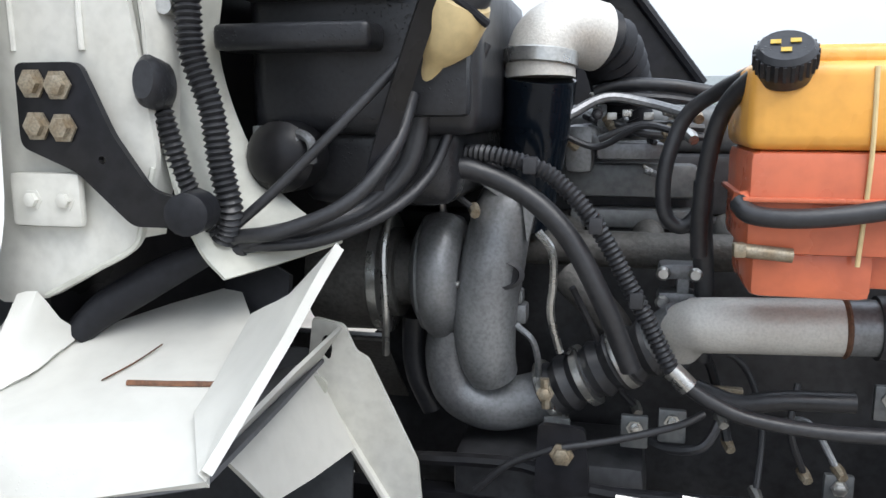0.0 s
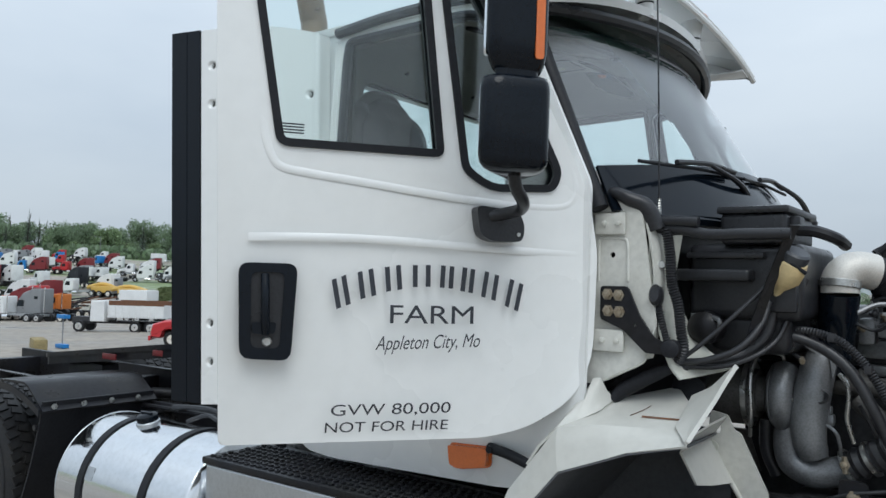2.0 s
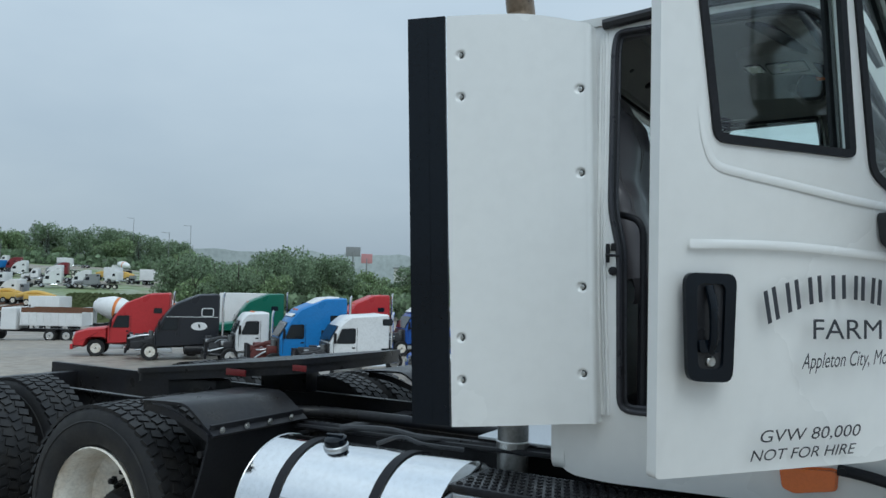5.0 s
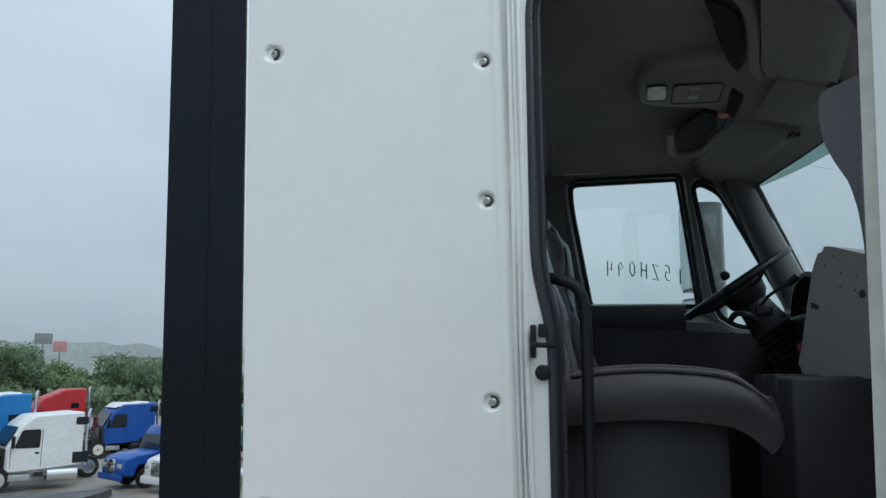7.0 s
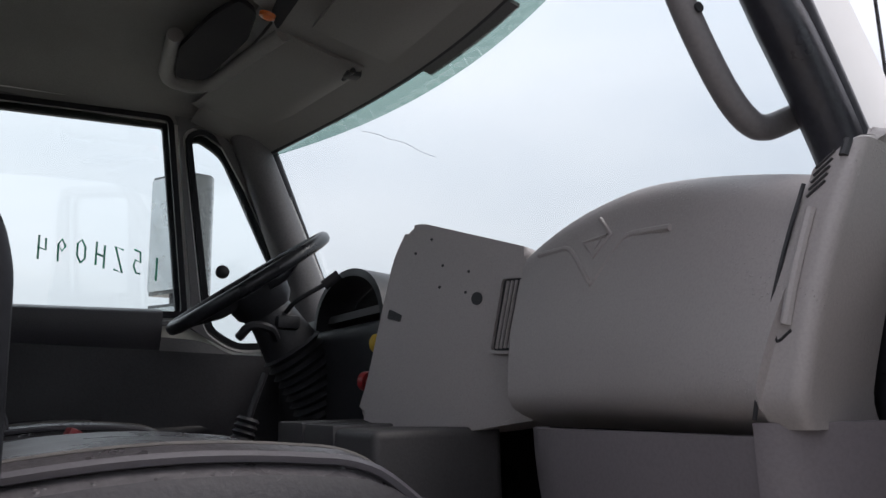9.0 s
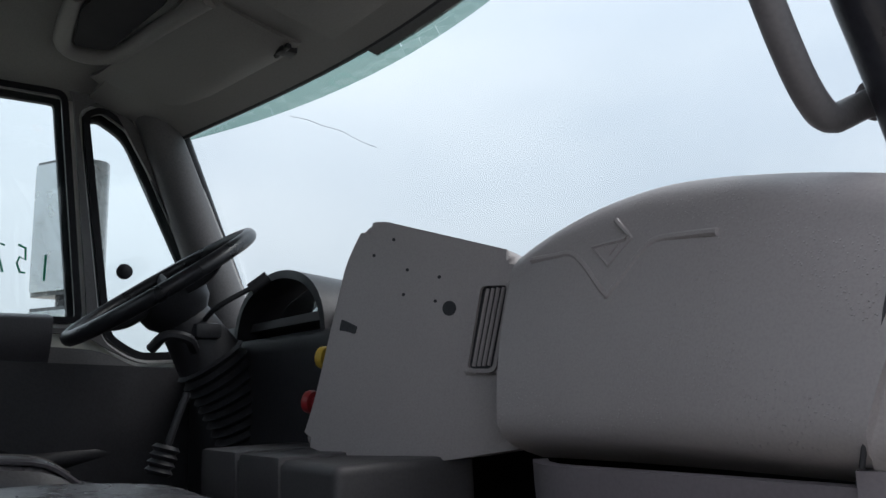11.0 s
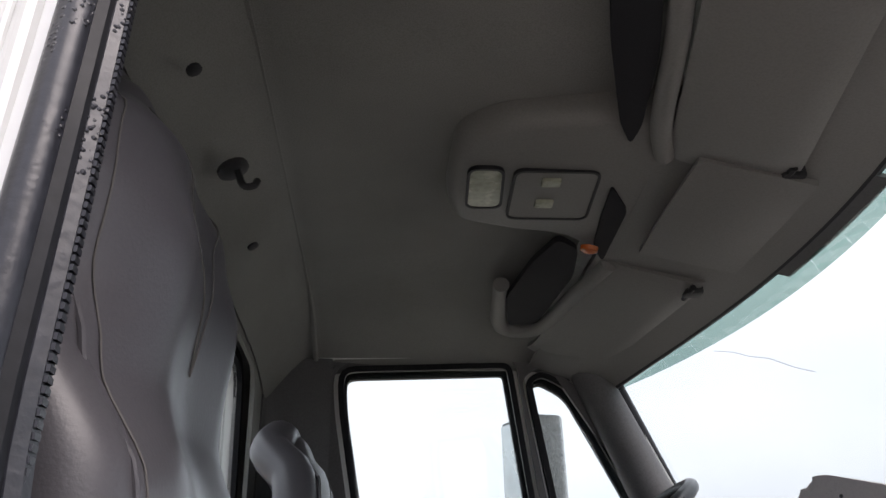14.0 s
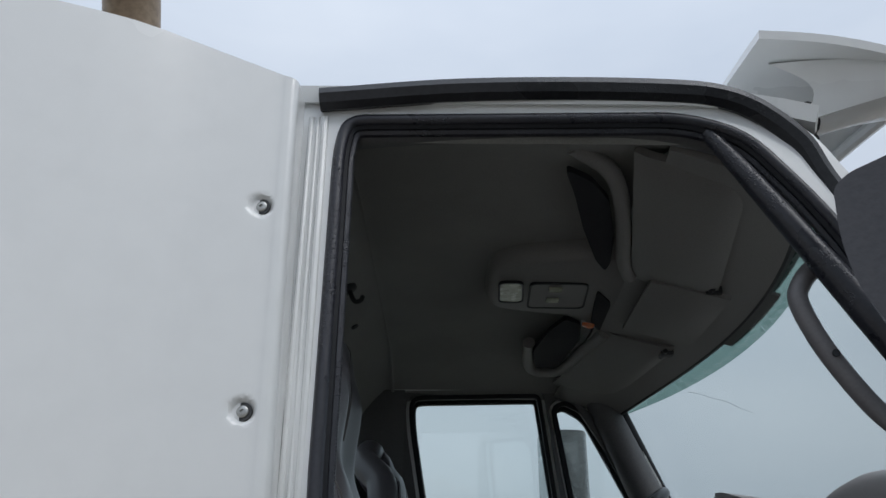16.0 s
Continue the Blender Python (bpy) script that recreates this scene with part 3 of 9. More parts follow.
def windscreen_x(s, z):
    return 0.908 + (2.551 - z) * 0.448 + (0.17 + (2.551 - z) * 0.2) * (1 - s * s)


def screen_point(z0, z1, dx=0.0):
    def f(u, v):
        s = (2 * v - 1)
        top = z1 + 0.055 * (1 - s * s)
        z = z0 + (top - z0) * u
        w = 0.885 - 0.055 * (z - 1.95) / 0.6
        return (windscreen_x(s, z) + dx, YC + w * s, z)
    return f


ws = part("windscreen", skin(screen_point(2.03, 2.525), 14, 28), "glass_tint", cab)
ws.visible_shadow = False
wb = part("shade_band", skin(screen_point(2.525, 2.59), 6, 28), "band", cab, "green tinted shade band along the top of the glass")
wb.visible_shadow = False
part("windscreen_surround", skin(screen_point(1.89, 2.032, 0.004), 4, 28, 0.012), "black_gloss", cab, "black plastic cowl strip under the glass")
for sgn in (-1, 1):
    w = lambda z: 0.885 - 0.055 * (z - 1.95) / 0.6
    outer = [(windscreen_x(1, z) - 0.025, YC + sgn * (w(z) + 0.012), z) for z in (2.60, 2.4, 2.2, 2.0, 1.90)]
    part("pillar_seal", tube(outer, 0.028, 10, 5), "rubber", cab, "black rubber seal along the windscreen pillar")
    if sgn > 0:
        inner = [(windscreen_x(1, z) - 0.085, YC + (w(z) - 0.012), z) for z in (2.60, 2.4, 2.2, 2.0, 1.86)]
        part("pillar_trim", tube(inner, lambda t: 0.05 + 0.02 * t, 12, 5), "trim_mid", cab, "charcoal plastic pillar trim")
    else:
        inner = [(0.69, 0.10, 2.60), (0.765, 0.093, 2.475), (0.870, 0.080, 2.285), (0.945, 0.072, 2.155), (1.008, 0.068, 2.035), (1.055, 0.065, 1.90), (1.062, 0.065, 1.72), (1.055, 0.065, 1.50)]
        part("pillar_trim", tube(inner, lambda t: 0.012 + 0.017 * min(1.0, t * 2.5), 12, 5), "seal", cab, "black pillar trim inside the doorway")
    white = [(windscreen_x(1, z) - 0.075, YC + sgn * (w(z) + 0.030), z) for z in (2.62, 2.4, 2.2, 2.0, 1.95)]
    part("pillar", tube(white, 0.026, 8, 5), "white", cab)
# header strip where roof meets glass
part("roof_lip", tube([(roof_front(s) + 0.005, YC + 0.84 * s, 2.60 + 0.035 * (1 - s * s)) for s in [i / 6 - 1 for i in range(13)]], 0.022, 8, 3), "black_plastic", cab)
crack = []
for y, z in ((1.47, 2.512), (1.42, 2.492), (1.385, 2.47), (1.34, 2.45), (1.30, 2.418), (1.257, 2.393)):
    sv = (y - YC) / (0.885 - 0.055 * (z - 1.95) / 0.6)
    crack.append((windscreen_x(sv, z) - 0.0015, y, z))
part("glass_crack", tube(crack, 0.0005, 5, 2), "rubber", cab, "thin crack across the windscreen")
# floor, firewall
part("floor_pan", block((-0.10, 0.10, 1.16), (1.10, 1.88, 1.20), 0.01), "trim_dark", cab)
part("firewall", skin(lambda u, v: (1.13 + 0.16 * math.sin(math.pi * v) ** 0.6, 0.16 + 1.69 * v, 1.24 + 0.66 * u), 4, 14, 0.03), "frame", cab)
# drip rail above the doorway
part("drip_rail", tube([(0.045, 0.075, 2.628), (0.30, 0.072, 2.648), (0.60, 0.075, 2.652), (0.745, 0.078, 2.635), (0.84, 0.085, 2.565), (0.875, 0.09, 2.49), (0.93, 0.085, 2.36)], 0.021, 8, 6), "black_plastic", cab, "black plastic drip rail over the doorway")
# ribbed rear pillar between the side fairing and the doorway
for i, (x, r) in enumerate(((0.047, 0.0045), (0.058, 0.003), (0.070, 0.006))):
    part("pillar_rib", tube([(x + 0.022, 0.048, 1.22), (x + 0.006, 0.037, 1.7), (x - 0.005, 0.056, 2.2), (x - 0.016, 0.086, 2.60)], r, 8, 6), "white", cab)
part("grommet", lathe([(0.016, 0), (0.016, 0.006), (0.012, 0.009)], 16, axis_to((0.107, 0.034, 1.726), (0, -1, 0))), "rubber", cab)
strk = part("striker_plate", block((0.082, 0.024, 1.755), (0.094, 0.036, 1.822), 0.003), "frame", cab, "black striker plate with a black bar")
part("striker_bar", tube([(0.088, 0.026, 1.782), (0.092, 0.010, 1.781), (0.112, 0.008, 1.780), (0.132, 0.018, 1.779)], 0.0055, 8, 4), "frame", strk)
part("striker_guard", block((0.098, 0.026, 1.797), (0.120, 0.040, 1.824), 0.004), "rubber", strk)
# seals round the doorway
def seal_loop(inset, deep):
    pts = offset_outline(OPENING, -inset)
    return [on_right_side(p[0], p[1], -deep) for p in pts + pts[:1]]


part("doorway_seal", tube(seal_loop(0.004, 0.002), 0.0105, 10, 1, straight=True), "seal", cab, "wet black rubber doorway seal")
part("seal_groove", tube(seal_loop(0.012, 0.010), 0.0085, 8, 1, straight=True), "rubber", cab)
part("doorway_trim", tube(seal_loop(0.019, 0.018), 0.0085, 8, 1, straight=True), "seal", cab, "inner pinch-weld trim with a ribbed lip")
lip = []
for k in range(240):
    z = 1.30 + 1.20 * k / 239
    k2 = min(1.0, max(0.0, (z - 1.80) / 0.14))
    c = Vector(on_right_side((0.128 - 0.010 * (z - 1.235)) * (1 - k2) + (0.088 - 0.017 * (z - 1.94)) * k2 + 0.025, z, -0.017))
    lip.append(block(c - Vector((0.0032, 0.0030, 0.0016)), c + Vector((0.0032, 0.0030, 0.0016))))
part("seal_rib_strip", join(*lip), "seal", cab)
part("pillar_inner_trim", skin(lambda u, v: (0.066 - 0.03 * u - 0.13 * v, 0.080 + 0.04 * v - lean(1.24 + 1.33 * u), 1.24 + 1.33 * u), 8, 4, 0.008), "trim_mid", cab, "charcoal inner pillar trim")


# ---- doors: the passenger door stands open, the driver's door is shut ----
DOOR = rounded([(0.858, 1.21), (0.905, 2.45), (0.895, 2.63), (0.30, 2.645), (0.17, 2.60), (-0.155, 2.03), (-0.205, 1.92), (-0.232, 1.76), (-0.222, 1.45), (-0.165, 1.32), (-0.03, 1.235), (0.10, 1.207)],
               [0.02, 0.1, 0.04, 0.06, 0.08, 0.05, 0.03, 0.03, 0.06, 0.06, 0.05, 0.05])
WINDOW = rounded([(0.735, 2.02), (0.812, 2.47), (0.818, 2.585), (0.335, 2.597), (0.262, 2.02)], [0.035, 0.05, 0.05, 0.03, 0.03])
VENT = rounded([(0.208, 1.985), (0.298, 2.55), (0.250, 2.575), (0.165, 2.53), (-0.108, 2.0), (-0.085, 1.94), (0.122, 1.93)], [0.03, 0.03, 0.03, 0.05, 0.04, 0.04, 0.05])


def build_door(place, name, label, sign_ink):
    base = place(0.4, 1.21, 0)
    d = thing(name, base, label, "vehicle door")
    part("outer_skin", sheet(DOOR, [WINDOW, VENT], place, 0.035, -0.035), "white", d)
    rim = offset_outline(DOOR, -0.012)
    part("inner_shell", sheet(rim, [offset_outline(WINDOW, 0.02), offset_outline(VENT, 0.02)], place, 0.018, -0.052), "white_dull", d)
    body = rounded([(0.80, 1.26), (0.835, 1.96), (0.70, 1.985), (0.215, 1.955), (0.12, 1.905), (-0.09, 1.915), (-0.18, 1.80), (-0.17, 1.45), (-0.05, 1.29), (0.10, 1.26)], 0.05)
    part("inner_trim", sheet(body, [], place, 0.026, -0.077), "trim_mid", d, "charcoal plastic inner door trim")
    up = rounded([(0.845, 2.0), (0.875, 2.55), (0.79, 2.60), (0.345, 2.612), (0.24, 2.60), (-0.12, 2.02), (-0.10, 1.93), (0.12, 1.92), (0.22, 1.97), (0.26, 1.995)], 0.04)
    part("window_frame_trim", sheet(up, [offset_outline(WINDOW, 0.012), offset_outline(VENT, 0.010)], place, 0.012, -0.064), "trim_mid", d)
    part("sill_pod", sheet(rounded([(-0.060, 1.80), (-0.089, 1.82), (-0.090, 1.86), (-0.093, 1.892), (-0.100, 1.923), (-0.113, 1.945), (-0.124, 1.970), (-0.128, 1.995), (-0.127, 2.024), (-0.119, 2.030), (-0.060, 2.042)], 0.012), [], lambda a, b, c: place(0.802 - c, b, a), 0.46, 0.0), "pod", d, "dark grey padded pod at the window sill")
    part("armrest", join(tube([place(0.62, 1.70, -0.09), place(0.45, 1.69, -0.115), place(0.20, 1.71, -0.10)], 0.028, 10, 6)), "trim_dark", d)
    for nm, lp, gl in (("window", WINDOW, "glass"), ("vent_window", VENT, "glass")):
        w = part(nm, sheet(offset_outline(lp, 0.006), [], place, 0.004, -0.03), gl, d)
        w.visible_shadow = False
        part("window_seal", ring(lp, 0.022, place, 0.016, -0.008, inward=True), "rubber", w, "black rubber window gasket")
        part("inner_seal", ring(lp, 0.016, place, 0.012, -0.062, inward=True), "rubber", w)
    for nm, line in (("belt_crease", [(0.80, 1.772), (0.60, 1.778), (0.40, 1.777), (0.10, 1.764), (-0.215, 1.757)]),
                     ("shoulder_crease", [(0.775, 2.10), (0.757, 2.02), (0.725, 1.968), (0.64, 1.952), (0.50, 1.937), (0.20, 1.905), (-0.02, 1.893), (-0.13, 1.905), (-0.155, 1.96), (-0.13, 2.04)])):
        pth = smooth_path([(a, b, 0) for a, b in line], 6)
        def crease(u, v, pth=pth):
            i = min(int(u * (len(pth) - 1)), len(pth) - 1)
            p = pth[i]
            q = pth[min(i + 1, len(pth) - 1)] - pth[max(i - 1, 0)]
            nn = Vector((-q.y, q.x)).normalized()
            k = (v - 0.5) * 2
            fade = min(1.0, min(u, 1 - u) * 8)
            return place(p.x + nn.x * k * 0.011, p.y + nn.y * k * 0.011, -0.0005 + 0.0024 * fade * (1 - k * k))
        part(nm, skin(crease, len(pth) - 1, 6), "white", d)
    # handle recess and paddle
    plate = rounded([(0.824, 1.703), (0.668, 1.703), (0.680, 1.442), (0.814, 1.449)], 0.03)
    h = part("door_handle", sheet(plate, [rounded([(0.79, 1.678), (0.702, 1.678), (0.710, 1.474), (0.785, 1.477)], 0.02)], place, 0.012, 0.001), "black_gloss", d, "black door handle in a recessed plate")
    part("handle_recess", sheet(offset_outline(plate, -0.02), [], place, 0.003, 0.0012), "black_plastic", h)
    part("handle_paddle", join(tube([place(0.754, 1.672, 0.012), place(0.752, 1.62, 0.026), place(0.750, 1.55, 0.026), place(0.748, 1.515, 0.012)], 0.011, 10, 6),
                               sheet(rounded([(0.786, 1.545), (0.721, 1.545), (0.724, 1.515), (0.783, 1.515)], 0.008), [], place, 0.014, 0.004)), "black_gloss", h)
    o = place(0.743, 1.493, 0.004)
    nd = place(0.743, 1.493, 1.0) - place(0.743, 1.493, 0.0)
    part("lock_cylinder", lathe([(0.013, 0), (0.013, 0.006), (0.010, 0.009), (0.004, 0.0085)], 18, axis_to(o, nd)), "steel", h)
    return d


door_open = build_door(on_right_door, "passenger_door", "white truck door standing open with dark lettering and black handle", True)
door_shut = build_door(on_left_door, "driver_door", "shut white truck door with dark trim, seen from inside", False)


# lettering on the open door; the surname becomes plain bars
def ink(u, z):
    return on_right_door(u, z, 0.0022)


def arc_bars():
    """Eight pairs of slim upright bars on an arch, as tall as the letters."""
    geos = []
    widths = [0.052, 0.058, 0.060, 0.070, 0.048, 0.046, 0.060, 0.058]
    total, u = sum(widths) + 7 * 0.012, 0.0
    for w in widths:
        t = (u + w / 2) / total
        cu = 0.575 - t * 0.568
        rise = 0.062 * (1 - (2 * t - 1) ** 2)
        slope = math.atan(0.062 * 4 * (1 - 2 * t) / 0.568)
        hh = 0.060 + 0.022 * abs(2 * t - 1)
        for off in (-w * 0.27, w * 0.27):
            pts = []
            for a, b in ((off - 0.007, -hh / 2), (off + 0.007, -hh / 2), (off + 0.007, hh / 2), (off - 0.007, hh / 2)):
                pts.append(ink(cu - (a * math.cos(slope) - b * math.sin(slope) * 0.55), 1.618 + rise + a * math.sin(slope) + b))
            geos.append((pts, [(0, 1, 2, 3)]))
        u += w + 0.012
    return join(*geos)


part("lettering_bars", arc_bars(), "ink", door_open, "arched row of dark bars of lettering")
letters("FARM", 0.074, lambda a, b: ink(0.408 - a, 1.545 + b), "ink", door_open, width=0.246)
letters("Appleton City, Mo", 0.056, lambda a, b: ink(0.448 - a, 1.470 + b + a * 0.03), "ink", door_open, shear=0.35, width=0.308)
letters("GVW 80,000", 0.046, lambda a, b: ink(0.562 - a, 1.287 + b + a * 0.006), "ink", door_open, width=0.344)
letters("NOT FOR HIRE", 0.043, lambda a, b: ink(0.575 - a, 1.238 + b + a * 0.002), "ink", door_open, width=0.355)
# stock number on the driver's window, written on the outside
DIGITS = {"1": [[(0.3, 0), (0.3, 1)]], "5": [[(0.75, 1), (0.2, 1), (0.15, 0.55), (0.6, 0.58), (0.75, 0.3), (0.5, 0.02), (0.1, 0.08)]], "Z": [[(0.1, 1), (0.8, 1), (0.1, 0), (0.85, 0)]],
          "H": [[(0.1, 0), (0.1, 1)], [(0.8, 0), (0.8, 1)], [(0.1, 0.5), (0.8, 0.5)]], "0": [[(0.45, 0), (0.12, 0.25), (0.12, 0.75), (0.45, 1), (0.78, 0.75), (0.78, 0.25), (0.45, 0)]],
          "9": [[(0.75, 0.7), (0.45, 1), (0.15, 0.75), (0.4, 0.5), (0.75, 0.7), (0.7, 0)]], "4": [[(0.15, 1), (0.12, 0.5), (0.8, 0.5)], [(0.7, 1), (0.7, 0)]]}
for i, c in enumerate("15ZH094"):
    strokes = [tube([on_left_door(0.340 + 0.0485 * (i + p[0] * 0.62), 2.122 + 0.064 * p[1] + 0.003 * math.sin(2.1 * i) + 0.0125 * (i + p[0]) - 0.0011 * i * i, -0.0245) for p in st], 0.0029, 6, 1, straight=True) for st in DIGITS[c]]
    part("window_writing", join(*strokes), "green_ink", door_shut)
part("window_knob", lathe([(0.008, 0), (0.008, 0.02), (0.019, 0.024), (0.020, 0.034), (0.012, 0.040)], 16, axis_to((0.765, 1.862, 2.150), (0, -1, 0.1))), "rubber", door_shut)
part("window_sticker", join(*[sheet([(0.66, 2.085 - i * 0.008), (0.72, 2.085 - i * 0.008), (0.72, 2.089 - i * 0.008), (0.66, 2.089 - i * 0.008)], [], on_right_door, 0.001, -0.025) for i in range(4)]), "ink", door_open)
part("check_strap", join(tube([on_right_door(-0.15, 1.93, -0.07), on_right_door(-0.17, 1.925, -0.12), (1.06, 0.13, 1.92)], 0.012, 8, 5)), "rubber", door_open)

# ---- hinge pillar and inner fender panel in front of the doorway ----
pil = thing("hinge_pillar_panel", (1.23, 0.12, 1.37), "white cowl side panel with bolted hinge plates and oil stains", "body panel")
COWL = rounded([(1.11, 1.965), (1.22, 1.935), (1.295, 1.89), (1.318, 1.72), (1.342, 1.55), (1.31, 1.44), (1.18, 1.37), (1.10, 1.36)], 0.02)
part("panel", sheet(COWL, [[(1.205 + 0.0085 * math.cos(a), 1.76 + 0.0095 * math.sin(a)) for a in [i * math.pi / 5 for i in range(10)]]], lambda a, b, c: Vector((a, 0.125 - c + 0.10 * max(0, a - 1.24), b)), 0.01, 0), "white_grubby", pil)
part("pressed_bead", tube([(1.160, 0.1155, 1.68), (1.160, 0.115, 1.79), (1.172, 0.115, 1.812), (1.235, 0.115, 1.810), (1.252, 0.116, 1.79), (1.255, 0.116, 1.68)], 0.0042, 8, 6), "white_grubby", pil)
part("front_flange", skin(lambda u, v: (1.30 + 0.035 * math.sin(3.1 * u) + 0.012 * v, 0.128 + 0.05 * v, 1.89 - 0.44 * u), 12, 3, 0.006), "white_grubby", pil)
for z, bolts in ((1.855, 2), (1.50, 2)):
    pl_ = part("hinge_plate", moved(block((-0.055, -0.010, -0.034), (0.045, 0.004, 0.034), 0.008), Matrix.Translation((1.205, 0.108, z))), "white_grubby", pil)
    for k in range(bolts):
        part("plate_bolt", bolt((1.183 + 0.046 * k, 0.100, z), (0, -1, 0), 0.009, 0.010), "white_grubby", pl_)
brk = part("hood_hinge_bracket", sheet(rounded([(1.175, 1.665), (1.262, 1.665), (1.30, 1.58), (1.345, 1.515), (1.40, 1.50), (1.40, 1.470), (1.32, 1.470), (1.25, 1.535), (1.175, 1.565)], 0.012), [[(1.285 + 0.005 * math.cos(a), 1.55 + 0.005 * math.sin(a)) for a in [i * math.pi / 4 for i in range(8)]]], lambda a, b, c: Vector((a, 0.106 - c + 0.05 * max(0, a - 1.25), b)), 0.010, 0), "frame", pil, "black steel bracket on four bolts")
for x, z in ((1.200, 1.640), (1.235, 1.638), (1.202, 1.590), (1.238, 1.588)):
    part("bracket_bolt", bolt((x, 0.095, z), (0, -1, 0), 0.0125, 0.012), "bolt_brown", brk)
part("bracket_pivot", lathe([(0.022, -0.03), (0.026, -0.02), (0.026, 0.03), (0.018, 0.035)], 18, axis_to((1.39, 0.12, 1.488), (0.2, -1, 0))), "rubber", brk)
# inner fender sheets behind the pillar panel
GUS = smooth_path([(1.355, 0.30, 1.83), (1.345, 0.30, 1.765), (1.336, 0.30, 1.69), (1.361, 0.30, 1.594), (1.409, 0.30, 1.507), (1.476, 0.30, 1.452), (1.512, 0.30, 1.428)], 4)
GUS2 = smooth_path([(1.315, 0.14, 1.83), (1.316, 0.14, 1.765), (1.322, 0.14, 1.69), (1.338, 0.145, 1.594), (1.352, 0.15, 1.507), (1.372, 0.16, 1.435), (1.40, 0.17, 1.395)], 4)
part("wing_gusset", skin(lambda u, v: GUS2[min(int(u * (len(GUS) - 1) + 0.5), len(GUS) - 1)].lerp(GUS[min(int(u * (len(GUS) - 1) + 0.5), len(GUS) - 1)], v) + Vector((-0.012, 0.0, -0.006)) * math.sin(math.pi * v), 24, 6, 0.006), "white_dull", pil)
part("seam_bead", tube([(1.18, 0.112, 1.375), (1.25, 0.112, 1.41), (1.305, 0.116, 1.44), (1.318, 0.12, 1.47), (1.335, 0.125, 1.54)], 0.004, 6, 4), "white_dull", pil)

# ---- side fairing behind the doorway ----
fair = thing("side_fairing", (-0.2, -0.08, 1.15), "white cab side extender panel with dimpled screws and black rubber edge", "side fairing")
FP = smooth_path([(0.0325, 0.055, 0), (0.0325, 0.030, 0), (0.0325, 0.008, 0), (0.0310, 0.0015, 0), (0.0260, -0.0002, 0), (0.0, -0.003, 0), (-0.10, -0.030, 0), (-0.20, -0.073, 0), (-0.30, -0.110, 0), (-0.41, -0.146, 0), (-0.454, -0.160, 0)], 6)


def fairing_plan(t):
    k = t * (len(FP) - 1)
    i = min(int(k), len(FP) - 2)
    p = FP[i].lerp(FP[i + 1], k - i)
    return p.x, p.y


def fairing_point(u, v):
    x, y = fairing_plan(u)
    back = min(1.0, max(0.0, (0.05 - x) / 0.5))
    lo, hi = 1.195 - 0.045 * back, 2.603 + 0.052 * math.sin(math.pi / 2 * min(1.0, back * 1.8))
    z = lo + (hi - lo) * v
    return (x + 0.031 * (2.0 - z), y - 0.022 * back * (z - 1.9), z)


def fairing_y(x, z):
    best = min((abs(fairing_point(k / 400, (z - 1.17) / 1.46)[0] - x), fairing_point(k / 400, (z - 1.17) / 1.46)[1]) for k in range(60, 401))
    return best[1]


SCREWS = [(-0.42, 2.512), (-0.416, 2.356), (-0.397, 1.474), (-0.392, 1.321), (-0.010, 2.377), (-0.002, 2.074), (0.010, 1.668), (0.018, 1.364)]


def fairing_face(u, v):
    """The outer face, pressed in round each screw."""
    p = Vector(fairing_point(u, v))
    a, b = fairing_plan(max(0.0, u - 0.01)), fairing_plan(min(1.0, u + 0.01))
    n = Vector((-(b[1] - a[1]), b[0] - a[0], 0)).normalized()
    p += n * 0.0068
    for sx, sz in SCREWS:
        if abs(p.z - sz) < 0.03 and abs(p.x - sx) < 0.03 and p.y < 0.03:
            k = min(1.0, max(0.0, (0.0205 - math.hypot((p.x - sx) / abs(n.y), p.z - sz)) / 0.0075))
            p -= n * 0.0075 * k * k * (3 - 2 * k)
    return p


part("panel", skin(fairing_face, 200, 440, 0.003), "white", fair, angle=26)


def flap_point(u, v):
    p = Vector(fairing_point(1.0, v))
    return (p.x - 0.004 - 0.142 * u, p.y - 0.003 - 0.028 * u, p.z + 0.004)


flap = part("rubber_edge", skin(flap_point, 6, 20, 0.012), "black_gloss", fair, "black rubber gap flap along the fairing's rear edge")
part("flap_retainer", skin(lambda u, v: Vector(flap_point(0.45 + 0.55 * u, v)) + Vector((0, -0.008, 0)), 2, 20, 0.006), "black_gloss", flap)
part("top_return", skin(lambda u, v: Vector(fairing_point(0.25 + 0.75 * u, 1.0)) + Vector((0, 0.05 * v, 0.002)), 20, 2, 0.006), "white", fair)
# dark washers at the cup bottoms deepen the shade round each screw
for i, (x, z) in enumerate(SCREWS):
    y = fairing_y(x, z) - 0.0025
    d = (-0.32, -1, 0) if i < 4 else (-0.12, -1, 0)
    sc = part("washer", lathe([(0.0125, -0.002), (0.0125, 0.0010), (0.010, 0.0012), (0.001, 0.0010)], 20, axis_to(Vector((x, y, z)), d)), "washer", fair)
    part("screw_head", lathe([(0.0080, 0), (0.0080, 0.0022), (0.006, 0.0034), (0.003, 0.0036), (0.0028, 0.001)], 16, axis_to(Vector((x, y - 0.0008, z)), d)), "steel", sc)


# ---- cab interior ----
lin = thing("headliner", (0.4, YC, 2.55), "dark charcoal cloth headliner with a moulded rear edge", "headliner")


def liner_point(u, v):
    s = 2 * v - 1
    x = -0.07 + 0.75 * u
    edge = abs(s) ** 6
    z = 2.700 - 0.16 * (1 - min(1, u / 0.17)) ** 1.5 - 0.11 * edge
    return (x, YC + 0.86 * s, z)


